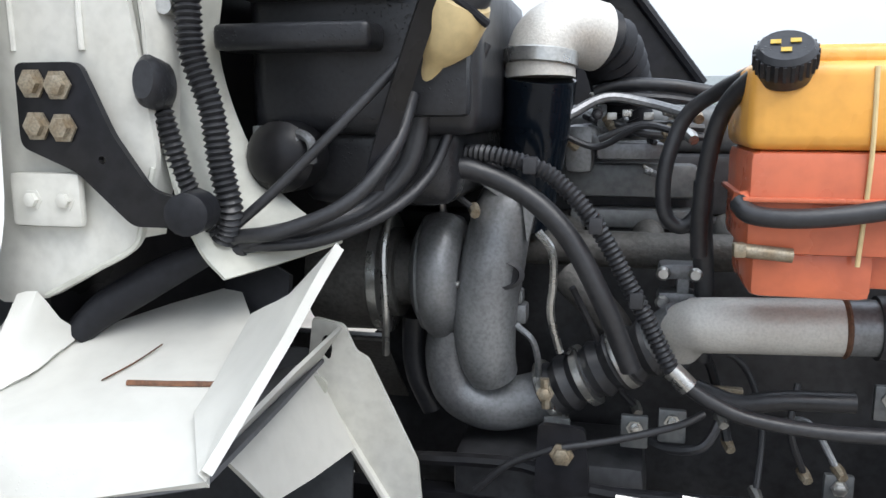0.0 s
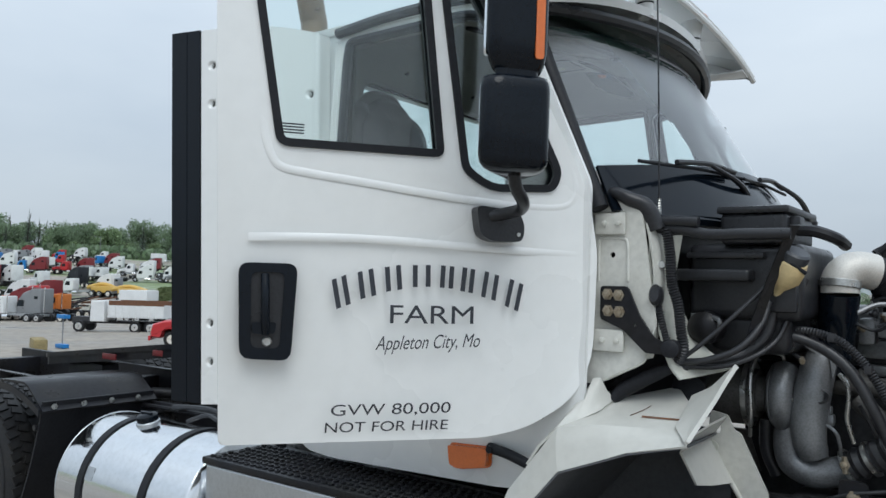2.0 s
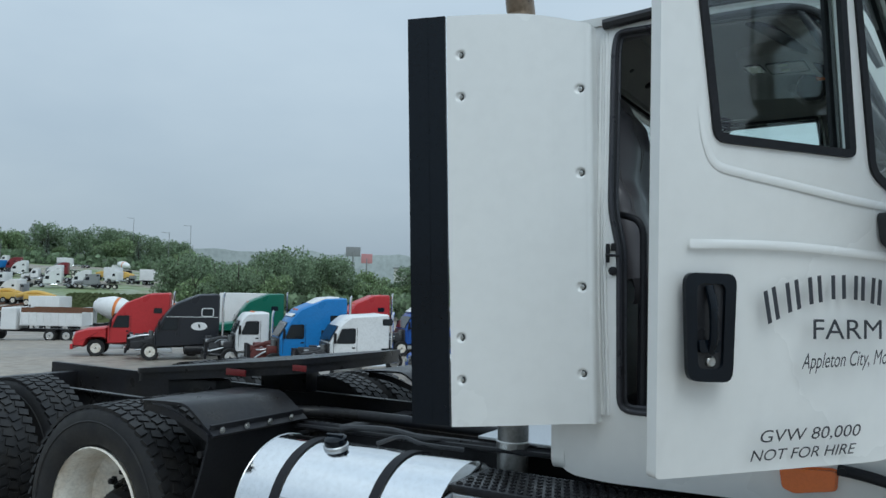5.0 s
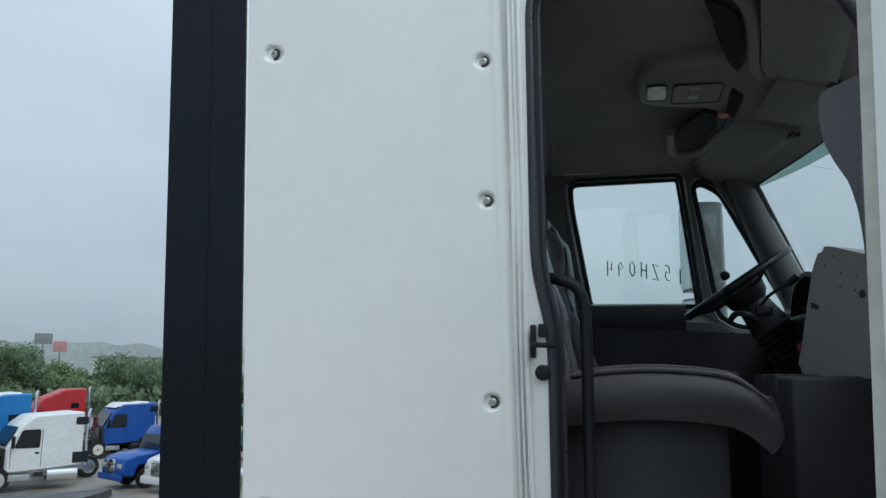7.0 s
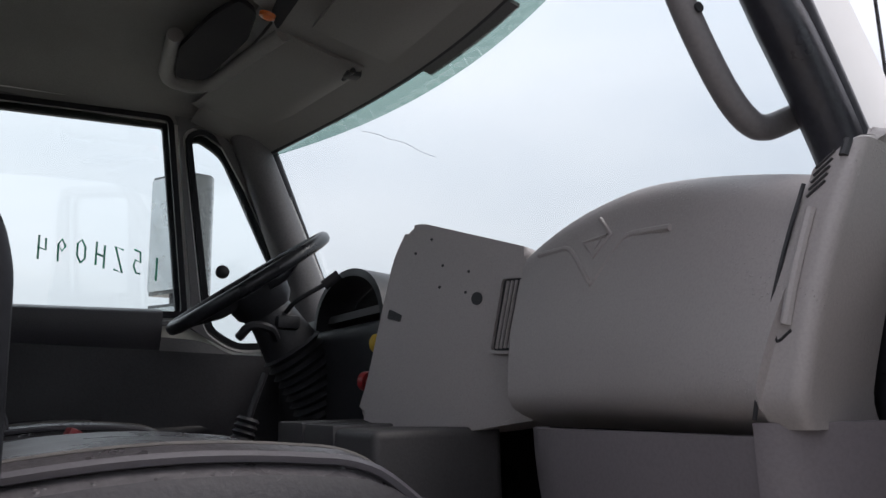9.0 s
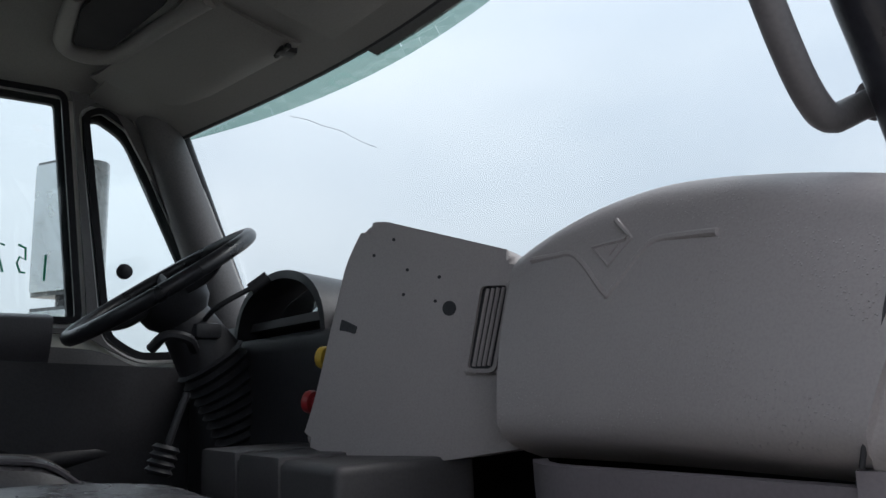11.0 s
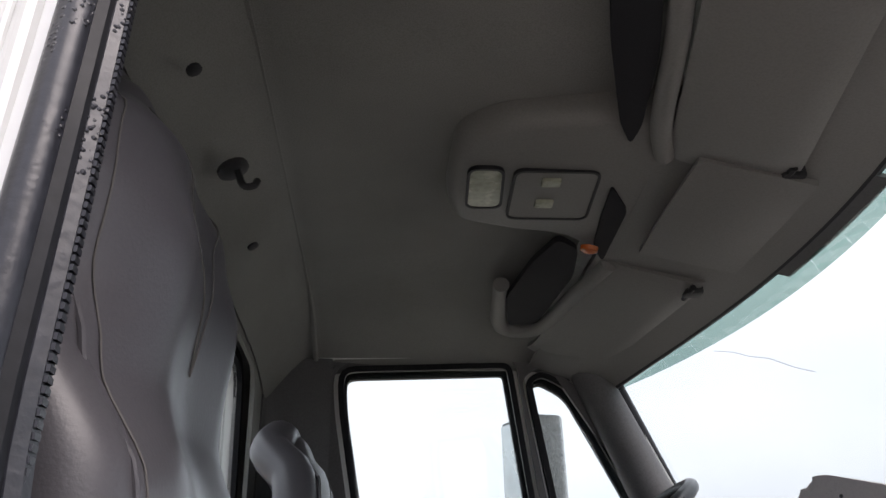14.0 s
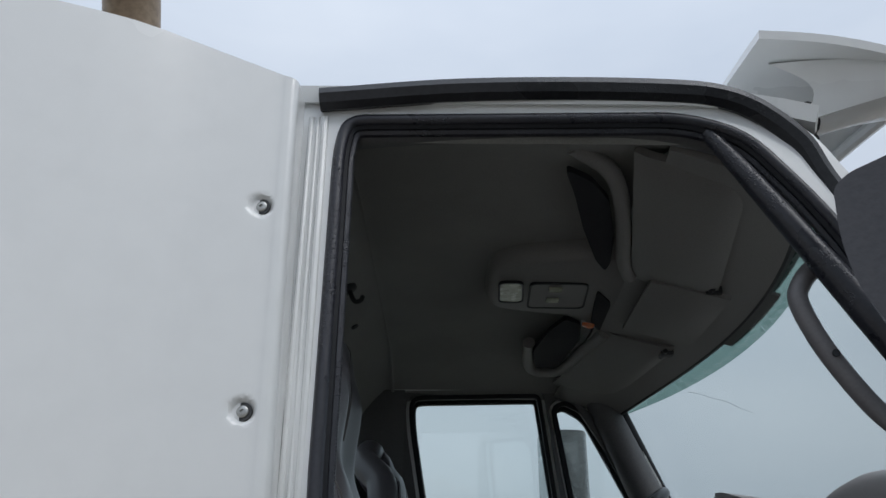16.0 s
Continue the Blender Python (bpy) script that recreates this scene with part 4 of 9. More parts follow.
part("cloth", skin(liner_point, 24, 24, 0.012), "headliner", lin)
part("rear_crease", tube([(0.065, YC + 0.80 * s, 2.694 - 0.10 * abs(s) ** 6) for s in [i / 6 - 1 for i in range(13)]], 0.007, 6, 3), "headliner", lin)
part("coat_hook", join(tube([(0.016, 0.800, 2.585), (0.03, 0.80, 2.553), (0.045, 0.805, 2.555), (0.05, 0.81, 2.568)], 0.006, 8, 5), lathe([(0.026, 0), (0.026, 0.006), (0.02, 0.01)], 14, axis_to((0.01, 0.80, 2.585), (0.5, 0, -1)))), "trim_dark", lin)
for y in (0.56, 1.08):
    part("trim_clip", lathe([(0.011, 0), (0.011, 0.004), (0.006, 0.006)], 12, axis_to((0.0, y, 2.587), (0.6, 0, -1))), "trim_dark", lin)
for s in (-1, 1):
    part("side_rail_trim", tube([(-0.05, YC + s * 0.855, 2.585), (0.3, YC + s * 0.858, 2.615), (0.62, YC + s * 0.858, 2.615), (0.82, YC + s * 0.85, 2.565), (0.90, YC + s * 0.84, 2.53)], 0.03, 10, 6), "trim_mid", lin)

# rear wall lining and corner trim
part("back_lining", sheet([(0.13, 1.2), (0.13, 2.58), (1.84, 2.58), (1.84, 1.2)], [offset_outline(REAR_WINDOW, 0.0)], lambda a, b, c: Vector((-0.075 + c, a, b)), 0.01, 0), "headliner", lin)
for s in (-1, 1):
    part("rear_corner_trim", skin(lambda u, v: (-0.06 + (0.17 if s > 0 else 0.10) * u * u, YC + s * (0.75 + 0.058 * u ** 0.5), 1.25 + 1.35 * v), 8, 6, 0.01), "trim_mid", lin)
# lower driver's side lining
part("lower_side_lining", sheet(rounded([(-0.05, 1.2), (-0.05, 1.95), (1.1, 1.90), (1.1, 1.2)], 0.02), [], lambda a, b, c: Vector((a, 1.818 - c, b)), 0.02, 0), "trim_dark", lin)

# overhead console: header shelf, centre pod with lamps, net pockets, sun visors
oc = thing("overhead_console", (0.75, YC, 2.52), "grey moulded overhead console with map lamps, net pockets and sun visors", "overhead console")


def header_point(u, v):
    s = 2 * v - 1
    x0, x1 = 0.66 + 0.05 * (1 - s * s), 0.875 + 0.175 * (1 - s * s)
    x = x0 + (x1 - x0) * u
    return (x, YC + 0.83 * s, 2.625 + 0.03 * (1 - s * s) - 0.075 * u - 0.02 * abs(s) ** 4)


part("header_shelf", skin(header_point, 12, 28, 0.02), "console", oc)
part("header_edge", tube([Vector(header_point(1.0, v / 16)) + Vector((0.002, 0, -0.006)) for v in range(17)], 0.016, 8, 2), "trim_dark", oc)
for v0, v1 in ((0.355, 0.585),):
    part("edge_trim", skin(lambda u, v: Vector(header_point(0.90 + 0.20 * u, v0 + (v1 - v0) * v)) + Vector((0, 0, -0.012)), 2, 10, 0.008), "trim_mid", oc)
def soft_pad(outline, z, depth):
    """A padded boss hanging from z, with a rounded lower edge."""
    loops = [(outline, z), (outline, z - depth * 0.55), (offset_outline(outline, -0.005), z - depth * 0.80), (offset_outline(outline, -0.013), z - depth * 0.95), (offset_outline(outline, -0.022), z - depth)]
    k = len(outline)
    verts = [Vector((p[0], p[1], h + 0.02 * (0.6 - p[0]))) for lp_, h in loops for p in lp_]
    faces = [(a * k + i, a * k + (i + 1) % k, (a + 1) * k + (i + 1) % k, (a + 1) * k + i) for a in range(len(loops) - 1) for i in range(k)]
    return verts, faces + [tuple(range(k)), tuple(range(len(verts) - k, len(verts)))]


pod = part("centre_pod", soft_pad(rounded([(0.372, 0.80), (0.365, 0.99), (0.385, 1.07), (0.50, 1.105), (0.62, 1.12), (0.74, 1.27), (0.80, 1.23), (0.80, 0.72), (0.70, 0.70), (0.44, 0.745)], 0.05, 6), 2.70, 0.066), "console", oc)
for (x0, x1, y0, y1, nm, mt) in ((0.400, 0.456, 0.865, 0.995, "map_lamp", "lamp_glass"), (0.482, 0.628, 0.87, 1.035, "control_panel", "console")):
    out = rounded([(x0, y0), (x0 + 0.006, y1), (x1 + 0.010, y1), (x1, y0)], 0.018)
    lampo = part(nm, sheet(out, [], lambda a, b, c: Vector((a, b, 2.637 - c)), 0.006, 0.0), mt, oc)
    part("lamp_bezel", ring(out, 0.005, lambda a, b, c: Vector((a, b, 2.637 - c)), 0.008, 0), "trim_dark", lampo)
for y in (0.90, 0.975):
    part("switch", block((0.53, y - 0.012, 2.624), (0.565, y + 0.012, 2.633), 0.004), "lamp_glass", lampo)
part("amber_light", lathe([(0.019, 0), (0.018, 0.009), (0.009, 0.014)], 16, axis_to((0.672, 1.140, 2.622), (-0.2, 0.2, -1))), "orange", oc)
# net pockets: a crescent beside the passenger's visor, a deep one by the driver, a small one between
for poly in ([(0.491, 0.299), (0.548, 0.338), (0.598, 0.417), (0.635, 0.556), (0.659, 0.721), (0.655, 0.775), (0.622, 0.716), (0.564, 0.545), (0.522, 0.391)],
             [(0.604, 1.12), (0.655, 1.165), (0.672, 1.295), (0.640, 1.590), (0.570, 1.610), (0.539, 1.428), (0.569, 1.228)],
             [(0.660, 0.909), (0.712, 0.994), (0.718, 1.215), (0.682, 1.150), (0.668, 1.027)]):
    part("net_pocket", sheet(rounded(poly, 0.02), [], lambda a, b, c: Vector((a, b, 2.642 - c - 0.02 * (a - 0.6))), 0.014, 0), "pocket", oc)
part("pocket_frame", tube([(0.525, 1.40, 2.652), (0.555, 1.64, 2.640), (0.655, 1.62, 2.630), (0.700, 1.40, 2.628), (0.735, 1.22, 2.625)], 0.020, 10, 6), "console", oc)
part("pocket_frame", tube([(0.50, 0.25, 2.655), (0.59, 0.33, 2.640), (0.645, 0.50, 2.632), (0.685, 0.70, 2.628), (0.72, 0.80, 2.625)], 0.018, 10, 6), "console", oc)


def visor_point(y0, y1, xa, xb, dz):
    def f(u, v):
        y = y0 + (y1 - y0) * v
        s = (y - YC) / 0.83
        e = (abs(2 * u - 1) ** 6 + abs(2 * v - 1) ** 10) * 0.010
        return (xa + (xb - xa) * v + 0.195 * u, y, 2.618 + 0.012 * (1 - s * s) - 0.050 * u + e - dz)
    return f


for y0, y1, xa, xb in ((0.215, 0.800, 0.615, 0.735), (1.215, 1.75, 0.740, 0.650)):
    vz = part("sun_visor", skin(visor_point(y0, y1, xa, xb, 0.004), 10, 16, 0.018), "console", oc, "charcoal cloth sun visor, folded up")
    for k in (0.06, 0.95):
        x, y = xa + (xb - xa) * k + 0.195, y0 + (y1 - y0) * k
        part("visor_clip", join(block((x - 0.03, y - 0.016, 2.560), (x + 0.01, y + 0.016, 2.590), 0.006), tube([(x - 0.02, y - 0.03, 2.567), (x - 0.02, y + 0.03, 2.567)], 0.007, 8)), "trim_dark", vz)
part("speaker_grille", skin(lambda u, v: (0.765 + 0.19 * u, 0.765 + 0.34 * v, 2.604 - 0.045 * u - 0.012 * math.sin(math.pi * v) * math.sin(math.pi * u)), 8, 10, 0.012), "console", oc)
dots = []
for i in range(13):
    for j in range(14):
        u, v = 0.18 + 0.6 * i / 12, 0.12 + 0.72 * j / 13
        c = Vector((0.765 + 0.19 * u, 0.765 + 0.34 * v, 2.604 - 0.045 * u - 0.012 * math.sin(math.pi * v) * math.sin(math.pi * u) - 0.0009))
        dots.append(([c + Vector((0.0024 * math.cos(a), 0.0024 * math.sin(a), -0.0006 * math.cos(a))) for a in (0, 1.05, 2.1, 3.14, 4.19, 5.24)], [(0, 1, 2, 3, 4, 5)]))
part("grille_holes", join(*dots), "pocket", oc)

# dashboard
dash = thing("dashboard", (1.0, YC, 1.62), "moulded grey plastic dashboard with air vents and an embossed emblem", "dashboard")


def cap_seam(z):
    """Where the slanting seam between dash and end cap lies across the cab."""
    return 0.093 - 0.24 * (z - 1.763)


def passenger_dash(u, v):
    """u from the side end towards the centre, v up the face and over the top."""
    y = cap_seam(1.745 + 0.30 * min(1.0, v / 0.62)) * (1 - u) + 0.585 * u
    face = 0.858 + 0.10 * math.sin(math.pi * min(1, u * 0.62)) * 0.55
    top = 2.056 - 0.072 * max(0.0, (0.58 - u) / 0.58) ** 1.5 - 0.045 * max(0.0, (u - 0.60) / 0.40) ** 2.2
    if v < 0.12:
        k = v / 0.12
        return (face + 0.075 * (1 - k) ** 1.6, y, 1.745 + 0.035 * k)
    if v < 0.62:
        k = (v - 0.12) / 0.50
        return (face + 0.035 * k * k, y, 1.78 + (top - 0.045 - 1.78) * k)
    k = (v - 0.62) / 0.38
    a = min(1, k * 2) * math.pi / 2
    return (face + 0.035 + 0.05 * (1 - math.cos(a)) + (0.13 + 0.12 * math.sin(math.pi * 0.5 * min(1.0, u * 1.3))) * max(0, k - 0.5) * 2, y, top - 0.045 + 0.045 * math.sin(a) - 0.05 * max(0, k - 0.5) * 2)


part("glovebox_cover", skin(passenger_dash, 24, 30, 0.012), "dash", dash)


def end_cap(u, v):
    """Narrow slanted end of the dash beside the door, rounding into a deep side."""
    top = 2.000 + 0.022 * min(1.0, u / 0.5)
    z = 1.745 + (top - 1.745) * min(1.0, v / 0.8)
    k = (z - 1.765) / 0.22
    face = 0.856 + 0.036 * max(0.0, k) ** 2 + (0.02 * (1 - v / 0.1) ** 1.6 if v < 0.1 else 0.0)
    y = cap_seam(z) - 0.004
    w = min(1.0, u / 0.45)
    y -= 0.030 * w
    if u > 0.45:
        a = min(1.0, (u - 0.45) / 0.15) * math.pi / 2
        y -= 0.014 * math.sin(a)
        face += 0.014 * (1 - math.cos(a)) + 0.13 * max(0.0, (u - 0.60) / 0.40)
        y += 0.02 * max(0.0, (u - 0.60) / 0.40)
    back = max(0.0, (v - 0.8) / 0.2)
    return (face + 0.018 * math.sin(back * math.pi / 2) + (0.08 if u < 0.6 else 0.03) * back * back, y + (0.010 * math.sin(back * math.pi / 2) if u > 0.5 else 0.0), z + 0.014 * math.sin(back * math.pi / 2) - 0.01 * back * back)


ec = part("dash_end_cap", skin(end_cap, 36, 30, 0.010), "dash", dash, "grey dash end cap with slot vent")


def on_cap(u, v, d=0.0):
    p, a, b = Vector(end_cap(u, v)), Vector(end_cap(u + 0.02, v)), Vector(end_cap(u, v + 0.02))
    n = (a - p).cross(b - p).normalized()
    if n.x > 0:
        n = -n
    return p + n * d


slot = part("slot_handle", tube([on_cap(0.22, 0.64, 0.003), on_cap(0.24, 0.45, 0.003), on_cap(0.26, 0.30, 0.003)], 0.0055, 8, 5), "dash", ec)
part("slot_gap", tube([on_cap(0.12, 0.66, 0.0), on_cap(0.10, 0.45, 0.0), on_cap(0.10, 0.27, 0.0), on_cap(0.34, 0.28, 0.0)], 0.0016, 6, 5), "trim_dark", ec)
for k in range(5):
    part("vent_slat", tube([on_cap(0.06, 0.70 + 0.022 * k, 0.001), on_cap(0.30, 0.71 + 0.022 * k, 0.001)], 0.0014, 6, 3), "trim_dark", ec)
part("end_latch", tube([on_cap(0.46, 0.80, 0.001), on_cap(0.46, 0.755, 0.001)], 0.0045, 8, 3), "trim_dark", ec)
part("dash_gap", tube([(0.853 + 0.036 * max(0.0, (z - 1.765) / 0.22) ** 2, cap_seam(z) - 0.001, z) for z in (1.755, 1.80, 1.87, 1.93, 1.985)], 0.0024, 6, 5), "trim_dark", dash)


# embossed emblem on the passenger side
def on_dash(y, z, d=0.0):
    u = (y - 0.070) / 0.515
    k = min(1, max(0, (z - 1.78) / (2.0 - 1.78)))
    x = 0.858 + 0.10 * math.sin(math.pi * min(1, u * 0.62)) * 0.55 + 0.035 * k * k
    return Vector((x - 0.0125 - d, y, z))


em = part("emblem", tube([on_dash(0.388, 2.026, 0.001), on_dash(0.365, 2.000, 0.001), on_dash(0.398, 1.971, 0.0), on_dash(0.429, 1.999, 0.001), on_dash(0.373, 2.000, 0.001)], 0.0036, 6, 1, straight=True), "dash", dash, "embossed diamond emblem")
part("emblem_core", tube([on_dash(0.409, 1.996, 0.001), on_dash(0.398, 1.984, 0.0), on_dash(0.386, 1.996, 0.001)], 0.0028, 6, 1, straight=True), "dash", em)
part("emblem_line", tube([on_dash(0.543, 2.000, -0.004), on_dash(0.502, 1.999, -0.003), on_dash(0.468, 1.997, -0.002), on_dash(0.442, 1.979, -0.0015), on_dash(0.402, 1.938, -0.0015), on_dash(0.391, 1.938, -0.0015), on_dash(0.35, 1.977, -0.0015), on_dash(0.327, 1.990, -0.002), on_dash(0.285, 1.988, -0.003), on_dash(0.24, 1.983, -0.004)], 0.0050, 8, 5), "dash", em)

# centre stack, turned towards the driver
PD, PN = Vector((-0.414, 0.910, 0)), Vector((-0.910, -0.414, 0))
P0 = Vector((0.935, 0.725, 0))


def on_stack(a, z, n=0.0):
    p = P0 + PD * a + PN * n
    return Vector((p.x, p.y, z))


STACK = rounded([(-0.118, 1.745), (-0.118, 2.028), (0.015, 2.072), (0.118, 2.106), (0.152, 2.104), (0.190, 2.045), (0.224, 1.93), (0.256, 1.82), (0.284, 1.750), (0.21, 1.727), (0.11, 1.717), (0.02, 1.725)], [0.01, 0.02, 0.03, 0.03, 0.03, 0.03, 0.03, 0.03, 0.02, 0.03, 0.03, 0.03])


def stack_sheet():
    bm = bmesh.new()
    vs = [bm.verts.new(on_stack(p[0], p[1], 0)) for p in STACK]
    back = [bm.verts.new(on_stack(p[0] * 0.96, p[1] - 0.006, -0.16)) for p in STACK]
    bm.faces.new(vs)
    bm.faces.new(list(reversed(back)))
    for i in range(len(vs)):
        bm.faces.new((vs[i], back[i], back[(i + 1) % len(vs)], vs[(i + 1) % len(vs)]))
    es = [e for e in bm.edges if e.verts[0] in set(vs) and e.verts[1] in set(vs)]
    bmesh.ops.bevel(bm, geom=es, offset=0.016, segments=5, affect="EDGES", profile=0.5)
    return from_bm(bm)


cs = thing("centre_stack", (0.93, 0.78, 1.70), "grey plastic centre stack cover with drilled holes and louvred vent", "dash panel")
part("cover", stack_sheet(), "dash", cs)
part("vent_return", skin(lambda u, v: on_stack(-0.09 - 0.10 * u, 1.76 + 0.255 * v, -0.006 - 0.045 * u), 5, 6, 0.01), "dash", cs)
VENT_POLY = rounded([(-0.031, 1.860), (-0.059, 1.981), (-0.102, 1.979), (-0.072, 1.858)], 0.008)
vt = part("louvre_vent", ring(VENT_POLY, 0.006, on_stack, 0.010, 0.0), "dash", cs)
part("vent_back", sheet(VENT_POLY, [], on_stack, 0.002, 0.0005), "trim_dark", vt)
for k in range(4):
    a = 0.2 + 0.2 * k
    part("louvre", tube([on_stack(-0.031 - 0.041 * a, 1.863, 0.004), on_stack(-0.059 - 0.043 * a, 1.977, 0.004)], 0.003, 6, 2), "dash", vt)
part("drilled_hole", lathe([(0.0115, 0), (0.0115, 0.0015)], 18, axis_to(on_stack(0.0, 1.953, 0.0002), PN)), "trim_dark", cs)
for a, z in ((0.016, 2.003), (0.073, 2.020), (0.081, 1.981), (0.024, 1.966), (0.097, 2.072), (0.135, 2.050)):
    part("screw_hole", lathe([(0.0028, 0), (0.0028, 0.001)], 10, axis_to(on_stack(a, z, 0.0002), PN)), "trim_dark", cs)
part("edge_notch", sheet(rounded([(0.169, 1.936), (0.186, 1.944), (0.200, 1.950), (0.205, 1.932), (0.190, 1.929), (0.174, 1.924)], 0.003), [], on_stack, 0.001, 0.0003), "trim_dark", cs)
# driver-facing side of the stack with switches and brake knobs
part("switch_panel", skin(lambda u, v: on_stack(0.150 + 0.09 * (1 - v) + 0.02 * u, 1.76 + 0.33 * v, -0.02 - 0.12 * u), 3, 6, 0.02), "trim_dark", cs)
for a, z in ((0.196, 1.985), (0.212, 1.935)):
    part("rocker_switch", moved(block((-0.012, -0.012, -0.018), (0.014, 0.012, 0.018), 0.004), axis_to(on_stack(a, z, -0.03), PD)), "trim_dark", cs)
for nm, mt, p in (("parking_brake_knob", "yellow", Vector((0.853, 0.948, 1.889))), ("trailer_air_knob", "red", Vector((0.828, 0.950, 1.814)))):
    k = part(nm, lathe([(0.018, 0.045), (0.020, 0.05), (0.019, 0.058), (0.008, 0.056), (0.0085, 0.012), (0.013, 0.008), (0.013, -0.02)], 16, axis_to(Vector(p) + Vector((0.036, 0.003, -0.002)), (-0.35, 0.94, 0.10))), mt, cs)
# dash under the windscreen and lower dash
part("dash_top_pad", skin(lambda u, v: (0.98 + (0.24 + 0.16 * math.sin(math.pi * v)) * u, 0.14 + 1.69 * v, 2.00 - 0.06 * u), 6, 20, 0.02), "dash_dark", dash)
part("lower_dash", skin(lambda u, v: (0.885 + 0.05 * u * u + 0.05 * max(0.0, v - 0.8) * 5 * max(0.0, v - 0.8) * 5, 0.10 + (0.43 - 0.10 * u * u) * v, 1.738 - 0.34 * u), 10, 14, 0.02), "dash_low", dash)
part("lower_shelf_lip", tube([(0.880, 0.09, 1.716), (0.876, 0.3, 1.704), (0.895, 0.50, 1.698)], 0.010, 8, 6), "dash_low", dash)
part("kick_panel", skin(lambda u, v: (0.880 + 0.05 * u * u + 0.10 * v * v, 0.108 - 0.066 * v, 1.752 - 0.39 * u), 8, 6, -0.02), "dash_low", dash)
part("lower_panel_gap", tube([(0.8795, 0.109, 1.742), (0.882, 0.109, 1.65), (0.893, 0.109, 1.58)], 0.004, 6, 4), "trim_dark", dash)
part("tunnel_cover", join(block((0.74, 0.74, 1.20), (0.99, 1.20, 1.732), 0.015, 3), block((0.735, 1.06, 1.66), (0.93, 1.21, 1.740), 0.008), block((0.735, 0.90, 1.66), (0.93, 1.045, 1.738), 0.008)), "dash_dark", dash)
part("driver_dash", join(block((0.93, 1.02, 1.55), (1.16, 1.84, 1.96), 0.04, 3)), "trim_dark", dash)
# instrument hood: a dark arch with a clear cluster lens
part("instrument_hood", skin(lambda u, v: (0.945 + 0.17 * u, 1.345 + 0.20 * math.cos(math.pi * (0.02 + 0.96 * v)), 1.93 + (0.150 - 0.02 * u) * math.sin(math.pi * (0.02 + 0.96 * v)) ** 0.7), 5, 20, 0.018), "trim_dark", dash)
cl = part("cluster_lens", sheet(rounded([(1.17, 1.92), (1.20, 2.03), (1.345, 2.07), (1.49, 2.03), (1.52, 1.92)], 0.05), [], lambda a, b, c: Vector((1.03 + c, a, b)), 0.004, 0), "glass_lens", dash)
cl.visible_shadow = False

# steering wheel, column and stalk
sw = thing("steering_wheel", (0.75, 1.5, 2.08), "black truck steering wheel tilted flat above a ribbed column", "steering wheel")
WC, WN = Vector((0.751, 1.5, 2.078)), Vector((-0.564, 0, 0.826)).normalized()
WM = axis_to(WC, WN)
part("rim", tube([WM @ Vector((0.214 * math.cos(a), 0.214 * math.sin(a), 0)) for a in [i * 2 * math.pi / 48 for i in range(49)]], 0.0165, 12, 1, straight=True, caps=False), "black_plastic", sw)
part("hub_pad", moved(lathe([(0.0, 0.004), (0.07, 0.0), (0.085, -0.025), (0.075, -0.07), (0.05, -0.10)], 28), WM), "trim_dark", sw)
for a in (0.35, 2.79, 4.2, 5.22):
    part("spoke", moved(tube([(0.06 * math.cos(a), 0.06 * math.sin(a), -0.02), (0.14 * math.cos(a), 0.14 * math.sin(a), -0.02), (0.208 * math.cos(a), 0.208 * math.sin(a), 0)], lambda t: 0.030 - 0.014 * t, 10, 5, flat=0.45), WM), "trim_dark", sw)
part("column_shroud", tube([WC - WN * 0.06, WC - WN * 0.14, WC - WN * 0.20], lambda t: 0.055 + 0.02 * t, 16, 4), "trim_dark", sw)
part("column_bellows", tube([WC - WN * 0.19, WC - WN * 0.30, WC - WN * 0.42 + Vector((0, 0, -0.03))], 0.075, 18, 8, ribs=0.007, rib_len=0.022), "trim_dark", sw)
st = part("shift_stalk", tube([WC - WN * 0.10 + Vector((0.02, -0.05, 0)), WC + Vector((0.09, -0.10, -0.055)), WC + Vector((0.155, -0.14, -0.012))], 0.006, 8, 5), "trim_dark", sw)
part("stalk_knob", tube([WC + Vector((0.145, -0.135, -0.02)), WC + Vector((0.178, -0.152, 0.008))], 0.013, 10, 3), "trim_dark", st)
part("column_switch", join(block((0.80, 1.42, 1.955), (0.86, 1.47, 1.99), 0.012), tube([(0.70, 1.40, 1.93), (0.72, 1.37, 1.955), (0.76, 1.36, 1.95), (0.79, 1.40, 1.93)], 0.011, 8, 5)), "trim_dark", sw)

# grab handle on the passenger pillar
gh = thing("grab_handle", (0.93, 0.12, 2.06), "grey plastic grab handle bolted to the windscreen pillar", "grab handle")
part("grip", tube([(0.890, 0.118, 2.362), (0.850, 0.126, 2.348), (0.822, 0.130, 2.318), (0.814, 0.130, 2.285), (0.838, 0.130, 2.215), (0.884, 0.130, 2.136), (0.922, 0.130, 2.094), (0.958, 0.130, 2.084), (1.01, 0.126, 2.104), (1.050, 0.112, 2.122)], 0.0155, 14, 8), "grip", gh)
part("grip_foot", tube([(1.03, 0.120, 2.114), (1.060, 0.105, 2.126)], 0.022, 12, 2), "grip", gh)
part("upper_foot", tube([(0.862, 0.124, 2.352), (0.900, 0.112, 2.366)], 0.020, 12, 3), "grip", gh)
part("screw_cap", lathe([(0.006, 0), (0.006, 0.003)], 12, axis_to((0.846, 0.114, 2.20), (0, -1, 0))), "trim_dark", gh)


